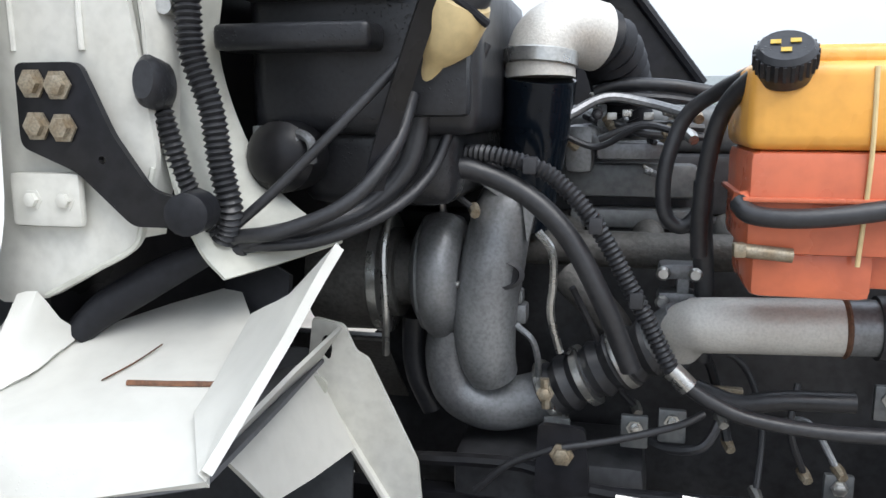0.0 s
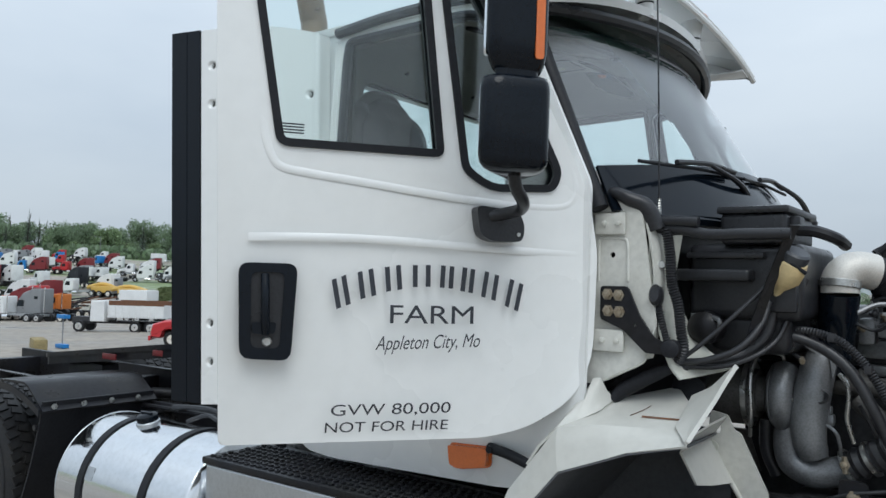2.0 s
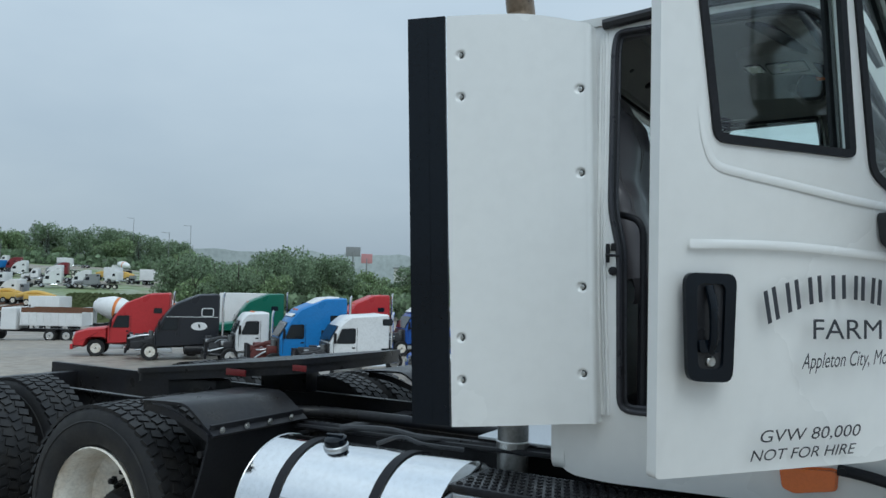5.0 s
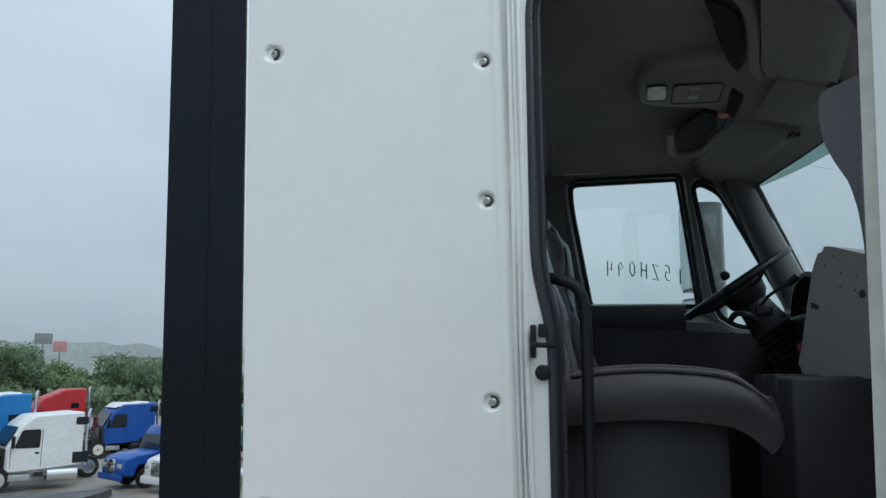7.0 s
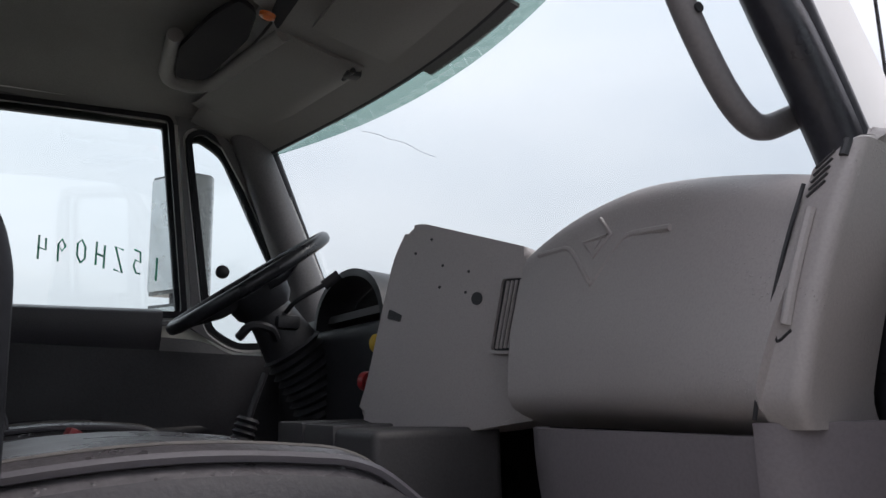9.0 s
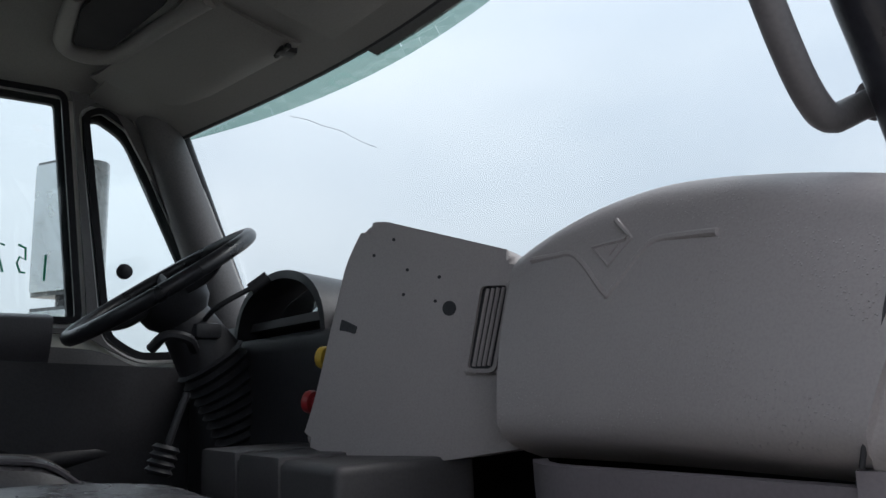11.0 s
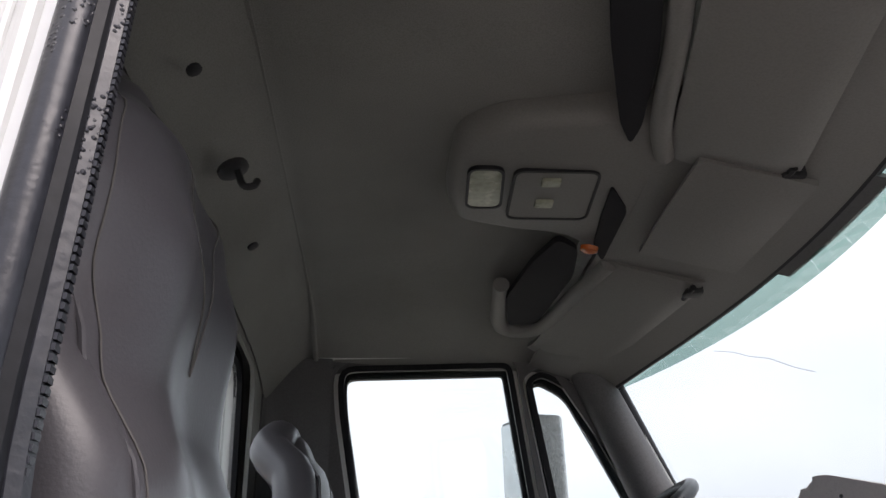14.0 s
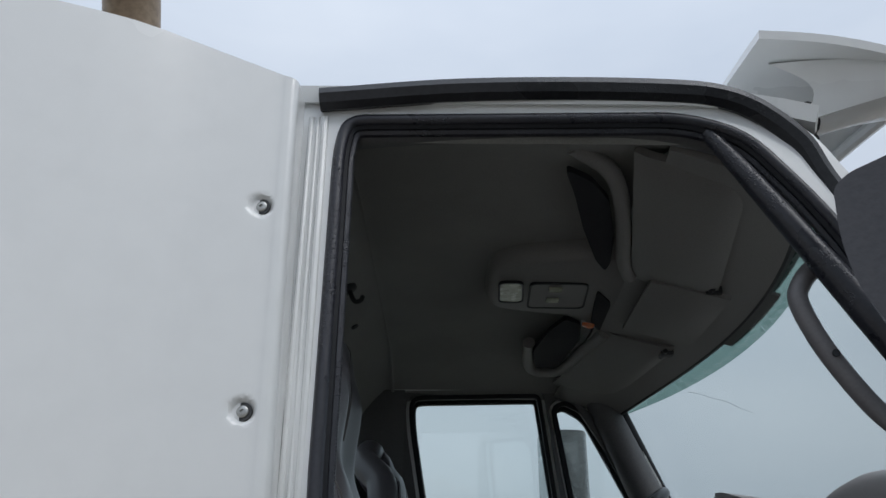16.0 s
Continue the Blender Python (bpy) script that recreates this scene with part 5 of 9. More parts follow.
# seats
def seat_section(t, w, bolster):
    """Cross-line over a seat surface, -1..1, with raised sides."""
    return bolster * max(0.0, abs(t) - 0.5) ** 1.5 * 2.2 - bolster * 1.6 * max(0.0, abs(t) - 0.82) ** 1.3 * 6


def build_seat(name, yc, label, top, dx, plump=1.0):
    s = thing(name, (0.3, yc, 1.2), label, "seat")

    def cushion(u, v):
        t = 2 * v - 1
        x = 0.115 + 0.470 * u
        z = 1.722 + 0.022 * math.sin(math.pi * min(1, u * 1.05)) - 0.055 * max(0, u - 0.78) / 0.22 * max(0, u - 0.78) / 0.22 + 0.012 * (abs(t) > 0.55) * (abs(t) - 0.55) - 0.06 * max(0, abs(t) - 0.86) ** 1.2 * 6
        return (x, yc + 0.25 * t * (1 - 0.07 * u * u), z)

    part("cushion", skin(cushion, 24, 24, 0.06), "vinyl", s, "charcoal vinyl seat cushion beaded with rain")
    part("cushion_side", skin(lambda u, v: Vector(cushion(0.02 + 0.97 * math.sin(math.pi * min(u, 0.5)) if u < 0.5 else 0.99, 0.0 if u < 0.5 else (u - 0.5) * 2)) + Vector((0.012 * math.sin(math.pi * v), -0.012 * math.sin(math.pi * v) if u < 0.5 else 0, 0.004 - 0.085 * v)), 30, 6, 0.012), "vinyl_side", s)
    part("piping", tube([Vector(cushion(k / 14, 0.035)) + Vector((0, -0.004, 0.004)) for k in range(14)] + [Vector(cushion(0.985, 0.04 + 0.92 * k / 10)) + Vector((0.003, 0, 0.003)) for k in range(11)], 0.0055, 6, 3), "vinyl_light", s)
    part("seam", tube([Vector(cushion(k / 14, 0.10)) + Vector((0, 0, 0.001)) for k in range(14)] + [Vector(cushion(0.92, 0.10 + 0.8 * k / 8)) + Vector((0, 0, 0.001)) for k in range(9)], 0.0022, 5, 3), "thread", s)

    def profile(table, z):
        for (z0, a), (z1, b) in zip(table, table[1:]):
            if z <= z1:
                k = max(0.0, (z - z0) / (z1 - z0))
                return a + (b - a) * k * k * (3 - 2 * k)
        return table[-1][1]

    CREST = [(1.70, 0.180), (1.85, 0.155), (2.00, 0.113), (2.10, 0.084), (2.22, 0.094), (2.32, 0.070), (2.42, 0.010), (2.47, -0.030)]
    EDGE = [(1.70, 0.165), (1.85, 0.140), (1.99, 0.098), (2.10, 0.042), (2.17, 0.020), (2.27, 0.026), (2.36, 0.020), (2.42, -0.020), (2.47, -0.050)]

    def back(u, v):
        t = 2 * v - 1
        z = 1.70 + 0.755 * u
        k = max(0.0, u - 0.72) / 0.28
        wide = 0.222 - 0.015 * math.sin(math.pi * u) - 0.105 * k * k
        lift = math.sin(math.pi / 2 * min(1.0, (1 - abs(t)) / 0.55))
        x = dx + profile(EDGE, z) + plump * ((profile(CREST, z) - profile(EDGE, z)) * lift - 0.018 * math.exp(-(t / 0.42) ** 2) * (1 - k))
        return (x, yc + wide * t, z - 0.05 * abs(t) ** 3 * k + top - 2.455)

    part("backrest", skin(back, 44, 40, -0.09), "vinyl_light", s, angle=85)
    part("back_edge", tube([Vector(back(k / 20, 0.0)) + Vector((-0.046, 0.004, 0)) for k in range(21)] + [Vector(back(1.0, k / 8)) + Vector((-0.046, 0, -0.008)) for k in range(1, 8)] + [Vector(back(1 - k / 20, 1.0)) + Vector((-0.046, -0.004, 0)) for k in range(21)], 0.045, 14, 2), "vinyl_light", s)
    for a in (0.0, 1.0):
        part("piping", tube([Vector(back(k / 24, a)) + Vector((0.001, 0.001 if a else -0.001, 0)) for k in range(25)], 0.0028, 6, 2), "vinyl_light", s)
        part("stitching", tube([Vector(back(k / 24, abs(a - 0.035))) + Vector((0.0012, 0, 0)) for k in range(25)], 0.0011, 5, 2), "thread", s)
    part("panel_seam", tube([Vector(back(0.58 + 0.34 * abs(1 - k / 12) ** 0.6, 0.22 + 0.56 * k / 24)) + Vector((0.001, 0, 0)) for k in range(25)], 0.0011, 5, 2), "thread", s)
    part("seat_base", block((0.12, yc - 0.21, 1.20), (0.50, yc + 0.21, 1.64), 0.03, 2), "trim_dark", s)
    return s


build_seat("passenger_seat", 0.47, "charcoal vinyl truck seat with stitched bolsters, wet with rain", 2.455, 0.0)
build_seat("driver_seat", 1.56, "charcoal vinyl driver's seat with a high stitched backrest", 2.325, 0.100, 0.4)
# bent steel grab bar beside the passenger seat, seat belt buckles
gb = thing("boarding_grab_bar", (0.2, 0.1, 1.25), "bent black steel grab bar behind the doorway", "grab bar")
part("bar", tube([(0.10, 0.145, 1.935), (0.135, 0.108, 1.924), (0.170, 0.10, 1.910), (0.190, 0.10, 1.875), (0.194, 0.10, 1.80), (0.196, 0.10, 1.50), (0.196, 0.10, 1.22)], 0.0125, 12, 6), "rubber", gb)
sb = thing("seat_belt", (0.25, 0.75, 1.65), "red seat belt buckle on a black stalk", "seat belt")
part("buckle", moved(block((-0.012, -0.02, -0.03), (0.012, 0.02, 0.03), 0.005), pose(0.334, 1.213, 1.71, 0, 25, 10)), "red", sb)
part("stalk", tube([(0.345, 1.21, 1.20), (0.34, 1.212, 1.70)], 0.01, 8), "trim_dark", sb)
lv = thing("gear_lever", (0.62, 1.17, 1.2), "thin black gear lever with ribbed boot", "gear lever")
part("lever", tube([(0.66, 1.20, 1.71), (0.68, 1.195, 1.78), (0.70, 1.19, 1.84)], 0.007, 8, 4), "trim_dark", lv)
part("boot", tube([(0.655, 1.20, 1.70), (0.67, 1.198, 1.75)], 0.022, 12, 4, ribs=0.003, rib_len=0.012), "trim_dark", lv)


# ---- outside fittings of the cab ----
def build_mirror(place, label):
    base = place(0.1, 1.79, 0)
    m = thing("side_mirror", base, label, "truck mirror", "side mirrors")

    def house(z0, z1, outline, top, low):
        lp = rounded([(a - 0.024, b) for a, b in outline], 0.035, 4)
        cu, cn = sum(p.x for p in lp) / len(lp), sum(p.y for p in lp) / len(lp)
        rows = [(0.0, 1 - low), (0.03, 1 - low * 0.45), (0.08, 1 - low * 0.12), (0.15, 1.0), (0.85, 1.0), (0.93, 1 - top * 0.15), (0.98, 1 - top * 0.5), (1.0, 1 - top)]
        verts = [place(cu + (p.x - cu) * k, z0 + (z1 - z0) * b, cn + (p.y - cn) * k) for b, k in rows for p in lp]
        m_ = len(lp)
        faces = [(a * m_ + i, a * m_ + (i + 1) % m_, (a + 1) * m_ + (i + 1) % m_, (a + 1) * m_ + i) for a in range(len(rows) - 1) for i in range(m_)]
        return verts, faces + [tuple(range(m_ - 1, -1, -1)), tuple(range(len(verts) - m_, len(verts)))]

    UPPER = [(0.290, 0.325), (0.262, 0.355), (0.135, 0.355), (0.113, 0.315), (0.113, 0.185), (0.140, 0.155), (0.160, 0.155)]
    LOWER = [(0.302, 0.325), (0.270, 0.360), (0.125, 0.360), (0.103, 0.315), (0.103, 0.185), (0.135, 0.150), (0.160, 0.150)]

    up = part("upper_housing", house(2.20, 2.78, UPPER, 0.4, 0.22), "black_gloss", m, "gloss black upper mirror housing")
    lo = part("lower_housing", house(1.945, 2.185, LOWER, 0.2, 0.32), "black_gloss", m, "gloss black convex mirror housing")
    part("neck", house(2.17, 2.215, [(0.26, 0.32), (0.24, 0.335), (0.15, 0.335), (0.135, 0.31), (0.135, 0.20), (0.16, 0.185)], 0, 0), "black_gloss", m)
    for z0, z1, hold, e in ((2.235, 2.745, up, 0.0), (1.975, 2.160, lo, 0.006)):
        part("mirror_glass", sheet(rounded([(0.0, z0), (1.0, z0), (1.0, z1), (0.0, z1)], 0.03), [], lambda a, b, c: place(0.144 + (0.260 + e - 0.144) * a + 0.7 * c, b, 0.166 + (0.318 - 0.166) * a - 0.7 * c), 0.006, -0.001), "mirror", hold)
    part("marker_lens", sheet(rounded([(0.126, 2.225), (0.149, 2.225), (0.149, 2.44), (0.126, 2.44)], 0.008), [], lambda a, b, c: place(a - 0.008, b, 0.352 + c), 0.006, 0), "orange", up, "amber marker lens strip")
    foot = part("mounting_foot", sheet(rounded([(0.178, 1.885), (0.165, 1.80), (0.125, 1.782), (0.035, 1.785), (0.03, 1.835), (0.05, 1.872)], 0.02), [], place, 0.055, 0.0), "black_plastic", m)
    part("arm", tube([place(0.13, 1.855, 0.045), place(0.10, 1.862, 0.075), place(0.08, 1.87, 0.14), place(0.10, 1.885, 0.205), place(0.135, 1.92, 0.24), place(0.15, 1.985, 0.25)], 0.0175, 12, 8), "black_plastic", m)
    part("foot_screw", lathe([(0.006, 0), (0.006, 0.004)], 8, axis_to(place(0.05, 1.805, 0.055), place(0, 1.8, 1) - place(0, 1.8, 0))), "steel", foot)
    part("upper_bracket", join(tube([place(0.655, 2.618, 0.02), place(0.50, 2.612, 0.035), place(0.29, 2.600, 0.02)], lambda t: 0.020 + 0.012 * math.sin(math.pi * t), 12, 6), tube([place(0.30, 2.60, 0.02), place(0.285, 2.575, 0.03)], 0.028, 10, 3)), "black_plastic", m)
    part("upper_arm", tube([place(0.45, 2.625, 0.04), place(0.34, 2.66, 0.12), place(0.22, 2.73, 0.22)], 0.016, 10, 6), "black_plastic", m)
    part("lower_brace", tube([place(0.30, 2.615, 0.03), place(0.24, 2.66, 0.12), place(0.20, 2.74, 0.22)], 0.012, 10, 6), "black_plastic", m)
    return m


build_mirror(on_right_door, "gloss black two-piece truck mirror on the open door")
lm = thing("side_mirror", (0.75, 2.37, 1.95), "rain-beaded truck mirror outside the driver's window", "truck mirror", "side mirrors")
LM = rounded([(0.655, 2.445), (0.740, 2.292), (0.835, 2.305), (0.862, 2.365), (0.800, 2.465)], 0.022)
for nm, z0, z1 in (("upper_housing", 2.150, 2.575), ("lower_housing", 1.945, 2.115)):
    hs = part(nm, sheet(LM, [], lambda a, b, c: Vector((a, b, z0 + c)), z1 - z0, 0), "house_wet", lm)
    part("mirror_glass", sheet(rounded([(0.02, z0 + 0.012), (0.98, z0 + 0.012), (0.98, z1 - 0.012), (0.02, z1 - 0.012)], 0.02), [], lambda a, b, c: Vector((0.660 + 0.076 * a - 0.87 * c, 2.430 - 0.137 * a - 0.48 * c, b)), 0.004, 0.003), "mirror_wet", hs)
part("neck", tube([(0.77, 2.37, 2.11), (0.77, 2.37, 2.155)], 0.05, 14, 2), "black_plastic", lm)
part("arm", tube([(0.78, 2.38, 1.95), (0.80, 2.30, 1.90), (0.86, 2.05, 1.86), (0.90, 1.93, 1.86)], 0.022, 10, 6), "black_plastic", lm)

# sun visor across the roof front, on standoffs
vis = thing("roof_visor", (1.05, YC, 2.65), "white exterior sun visor on standoffs with amber marker lamps", "sun visor")


def visor_shape(u, v):
    s = 2 * u - 1
    y = YC + 0.90 * s
    bow = 1 - s * s
    end = max(0.0, (abs(s) - 0.80) / 0.20)
    xf, zf = 1.132 - 0.012 * bow, 2.716 + 0.100 * bow - 0.010 * end
    xb, zb = 0.815 + 0.030 * bow, 2.775 + 0.120 * bow
    k = v
    bulge = 0.018 * math.sin(math.pi * k)
    return (xb + (xf - xb) * k, y, zb + (zf - zb) * k + bulge)


part("blade", skin(visor_shape, 48, 14, 0.016), "white", vis)
part("blade_edge", tube([Vector(visor_shape(k / 30, 1.0)) + Vector((0, 0, -0.01)) for k in range(31)], 0.014, 8, 2), "white", vis)
for sd in (-1, 1):
    y = YC + sd * 0.735
    so = part("end_standoff", tube([(0.78, y, 2.655), (0.88, y, 2.700), (0.97, y, 2.722)], 0.030, 14, 4), "white", vis)
    part("joint_ring", tube([(0.958, y, 2.719), (0.964, y, 2.7205)], 0.0335, 14, 1), "rubber", so)
    part("end_boss", skin(lambda u, v: (0.962 + 0.165 * u, y + sd * (0.130 * u * v + 0.034 * math.cos(math.pi * (0.9 + 0.9 * v)) * (1 - u)), 2.7215 + 0.004 * u - 0.034 * math.sin(math.pi * (0.15 + 0.7 * v)) * (1 - 0.6 * u)), 12, 8, 0.010), "white", vis)
    part("end_wall", skin(lambda u, v: Vector(visor_shape(0.5 + sd * (0.445 + 0.05 * u), 0.16 + 0.82 * u)).lerp(Vector((0.925 + 0.20 * u, y + sd * (0.02 + 0.13 * u), 2.690 + 0.016 * u)), v) + Vector((0.05 * math.sin(math.pi * v) * (1 - u), sd * 0.02 * math.sin(math.pi * v), 0)), 14, 10, 0.012), "white", vis)
for sd in (-0.3, 0.3):
    a = Vector(visor_shape((sd + 1) / 2, 0.70)) + Vector((0, 0, -0.020))
    b = Vector((roof_front(sd) - 0.03, YC + 0.89 * sd, 2.640 + 0.06 * (1 - sd * sd)))
    so = part("standoff", tube([b, b.lerp(a, 0.45), a], lambda t: 0.030 + 0.022 * t * t, 14, 6), "white", vis)
    part("joint_ring", tube([b.lerp(a, 0.38), b.lerp(a, 0.43)], 0.0355, 14, 1), "rubber", so)
for sd in (-0.62, -0.30, 0.0, 0.30, 0.62):
    p = Vector(visor_shape((sd + 1) / 2, 0.86)) + Vector((0, 0, 0.020))
    part("marker_lamp", moved(lathe([(0.045, -0.004), (0.043, 0.010), (0.030, 0.020), (0.01, 0.024)], 20, Matrix.Diagonal((0.6, 0.9, 0.8, 1))), Matrix.Translation(p) @ Matrix.Rotation(radians(14), 4, "Y")), "orange", vis)

# wipers, aerial, cowl
for k, (tip, piv, base) in enumerate((((1.285, 0.10, 2.045), (1.345, 0.49, 2.065), (1.42, 0.86, 1.955)), ((1.41, 0.74, 2.06), (1.415, 1.02, 2.065), (1.50, 1.42, 1.945)))):
    w = thing("windscreen_wiper", base, "black wiper arm and blade resting on the windscreen", "wiper", "windscreen wipers")
    mid = Vector(tip).lerp(Vector(piv), 0.5)
    far = Vector(piv) + (Vector(piv) - Vector(tip)) * 0.75 + Vector((0.02, 0, -0.02))
    part("blade", tube([Vector(tip) + Vector((0.006, 0, -0.004)), mid + Vector((0.006, 0, -0.004)), Vector(piv) + Vector((0.006, 0, -0.004)), far], 0.006, 8, 6), "rubber", w)
    part("blade_frame", tube([mid + Vector((0.02, 0, 0.006)), Vector(piv) + Vector((0.025, 0, 0.014)), Vector(piv) + (far - Vector(piv)) * 0.6 + Vector((0.02, 0, 0.008))], 0.009, 8, 6), "black_plastic", w)
    part("arm", tube([Vector(piv) + Vector((0.025, 0, 0.016)), Vector(piv).lerp(Vector(base), 0.5) + Vector((0.04, 0, 0.018)), base], lambda t: 0.007 + 0.006 * t, 8, 6), "black_plastic", w)
    part("pivot_cap", lathe([(0.024, -0.03), (0.022, 0.012), (0.012, 0.02)], 14, axis_to(base, (0.4, 0, 1))), "black_plastic", w)
an = thing("aerial", (1.325, 0.182, 1.74), "thin black whip aerial on a chrome base", "aerial")
part("whip", tube([(1.325, 0.182, 1.76), (1.318, 0.182, 2.2), (1.305, 0.18, 2.69)], 0.0028, 6, 4), "black_plastic", an)
part("base", join(tube([(1.326, 0.182, 1.70), (1.325, 0.182, 1.90)], 0.006, 8), lathe([(0.010, 0), (0.010, 0.05)], 12, axis_to((1.335, 0.20, 1.733), (0.2, -1, 0)))), "steel", an)
part("spring", tube([(1.3245, 0.182, 1.865), (1.3235, 0.182, 1.935)], 0.006, 8, 4, ribs=0.001, rib_len=0.008), "steel", an)

cw = thing("cowl_tray", (1.5, 0.4, 1.75), "black plastic cowl tray and heater housing under the windscreen", "cowl")
part("tray_top", skin(lambda u, v: (1.18 + 0.16 * math.sin(math.pi * v) + (0.16 + 0.05 * math.sin(math.pi * v)) * u, 0.15 + 1.66 * v, 1.935 - 0.055 * u), 6, 20, 0.02), "black_gloss", cw)
part("corner_moulding", tube([(1.195, 0.115, 1.955), (1.215, 0.112, 1.95), (1.255, 0.115, 1.93), (1.30, 0.14, 1.905), (1.325, 0.16, 1.84)], lambda t: 0.014 + 0.016 * t, 10, 6), "black_plastic", cw)
part("filter_box", block((1.47, 0.30, 1.80), (1.66, 0.66, 1.895), 0.018, 3), "black_plastic", cw)
part("filter_lid", block((1.46, 0.29, 1.892), (1.67, 0.67, 1.915), 0.010, 2), "black_plastic", cw)
part("lid_clip", block((1.655, 0.34, 1.83), (1.69, 0.40, 1.885), 0.008), "black_plastic", cw)
part("drain_rail", tube([(1.31, 0.175, 1.845), (1.40, 0.172, 1.838), (1.48, 0.17, 1.822), (1.58, 0.17, 1.822), (1.70, 0.18, 1.822)], 0.017, 10, 6), "black_plastic", cw)
part("rail_groove", tube([(1.33, 0.165, 1.865), (1.45, 0.165, 1.858)], 0.016, 10, 4), "black_plastic", cw)
part("cable_clip", tube([(1.37, 0.47, 1.915), (1.385, 0.46, 1.928), (1.39, 0.49, 1.922), (1.375, 0.48, 1.915)], 0.006, 8, 5), "yellow", cw)
hv = thing("heater_housing", (1.5, 0.35, 1.45), "black moulded heater housing with raised ribs", "heater box")
part("body", block((1.365, 0.325, 1.575), (1.70, 0.80, 1.805), 0.03, 3), "black_plastic", hv)
part("lower_duct", block((1.42, 0.36, 1.47), (1.66, 0.80, 1.60), 0.04, 3), "black_plastic", hv)
part("rib", block((1.37, 0.290, 1.758), (1.60, 0.335, 1.776), 0.006), "black_plastic", hv)
part("ledge", block((1.345, 0.262, 1.688), (1.568, 0.335, 1.724), 0.012, 3), "black_plastic", hv)
part("access_cover", block((1.60, 0.30, 1.60), (1.69, 0.335, 1.70), 0.012, 2), "black_plastic", hv)
part("blower_motor", lathe([(0.05, 0), (0.05, 0.06), (0.035, 0.075), (0.01, 0.08)], 20, axis_to((1.43, 0.34, 1.545), (0, -1, 0))), "frame", hv)
part("connector", block((1.388, 0.285, 1.535), (1.411, 0.315, 1.588), 0.004), "engine_lit", hv)
for p, q in (((1.425, 0.30, 1.585), (1.452, 0.29, 1.53)), ((1.445, 0.29, 1.58), (1.478, 0.28, 1.54))):
    part("pipe_stub", tube([p, Vector(p).lerp(Vector(q), 0.5) + Vector((0.02, -0.02, 0.01)), q], 0.007, 8, 5), "cast_alu", hv)

# ---- right front wing (broken hood fender) ----
fen = thing("front_fender", (1.2, 0.0, 0.86), "white fibreglass inner fender with ragged edge and rust streak", "fender")
AX, AZ = 1.50, 0.52


def arch(ang, r, y):
    return Vector((AX + r * math.cos(radians(ang)), y, AZ + r * math.sin(radians(ang))))


def ruled(rows, sub=3):
    """A faceted sheet through rows of corner points; the creases between rows stay crisp."""
    wide = []
    for r in rows:
        pts = [Vector(p) for p in r]
        line = [a.lerp(b, k / sub) for a, b in zip(pts, pts[1:]) for k in range(sub)] + [pts[-1]]
        wide.append(line)
    full = [[a.lerp(b, k / sub) for a, b in zip(ra, rb)] for ra, rb in zip(wide, wide[1:]) for k in range(sub)] + [wide[-1]]
    nu, nv = len(full) - 1, len(full[0]) - 1
    return lambda u, v: full[int(round(u * nu))][int(round(v * nv))], nu, nv


def moulding(name, rows, label="", thick=0.008, mat="fender_white"):
    f, nu, nv = ruled(rows)
    return part(name, skin(f, nu, nv, -thick), mat, fen, label, angle=40)


CREASE = [(1.120, -0.060, 1.250), (1.254, -0.055, 1.272), (1.350, -0.030, 1.275), (1.455, 0.000, 1.277)]
moulding("front_face", [[(1.150, -0.112, 1.135), (1.260, -0.102, 1.178), (1.347, -0.092, 1.214), (1.515, -0.097, 1.258)],
                        [(1.128, -0.084, 1.205), (1.256, -0.082, 1.238), (1.348, -0.066, 1.252), (1.490, -0.048, 1.272)], CREASE])
moulding("shelf", [CREASE, [(1.190, 0.050, 1.285), (1.285, 0.045, 1.290), (1.360, 0.047, 1.292), (1.450, 0.060, 1.294)],
                   [(1.200, 0.095, 1.302), (1.280, 0.150, 1.312), (1.360, 0.180, 1.318), (1.440, 0.130, 1.304)],
                   [(1.204, 0.135, 1.319), (1.270, 0.250, 1.337), (1.345, 0.310, 1.356), (1.425, 0.200, 1.318)]], "white moulded fender shelf with a rust streak")
moulding("fin", [[(1.515, -0.097, 1.258), (1.455, 0.000, 1.277), (1.450, 0.060, 1.294), (1.445, 0.165, 1.345), (1.500, 0.150, 1.372), (1.586, 0.101, 1.451)],
                 [(1.518, -0.085, 1.266), (1.502, -0.020, 1.290), (1.505, 0.040, 1.326), (1.510, 0.110, 1.372), (1.540, 0.115, 1.400), (1.587, 0.100, 1.452)],
                 [(1.522, -0.097, 1.264), (1.538, -0.030, 1.316), (1.553, 0.025, 1.362), (1.566, 0.062, 1.402), (1.576, 0.084, 1.428), (1.588, 0.099, 1.453)]], thick=0.012)
moulding("rear_peak", [[(1.160, 0.090, 1.378), (1.178, 0.095, 1.384), (1.190, 0.112, 1.345), (1.204, 0.135, 1.319)],
                       [(1.152, 0.045, 1.318), (1.172, 0.060, 1.318), (1.190, 0.085, 1.312), (1.202, 0.110, 1.308)],
                       [(1.148, 0.000, 1.262), (1.168, 0.022, 1.272), (1.190, 0.050, 1.285), (1.200, 0.095, 1.302)]])
moulding("rear_slope", [[(1.020, -0.065, 1.130), (1.065, -0.070, 1.195), (1.120, -0.060, 1.250), (1.148, 0.000, 1.262)],
                        [(1.050, 0.040, 1.200), (1.090, 0.060, 1.260), (1.130, 0.080, 1.330), (1.160, 0.090, 1.378)]])
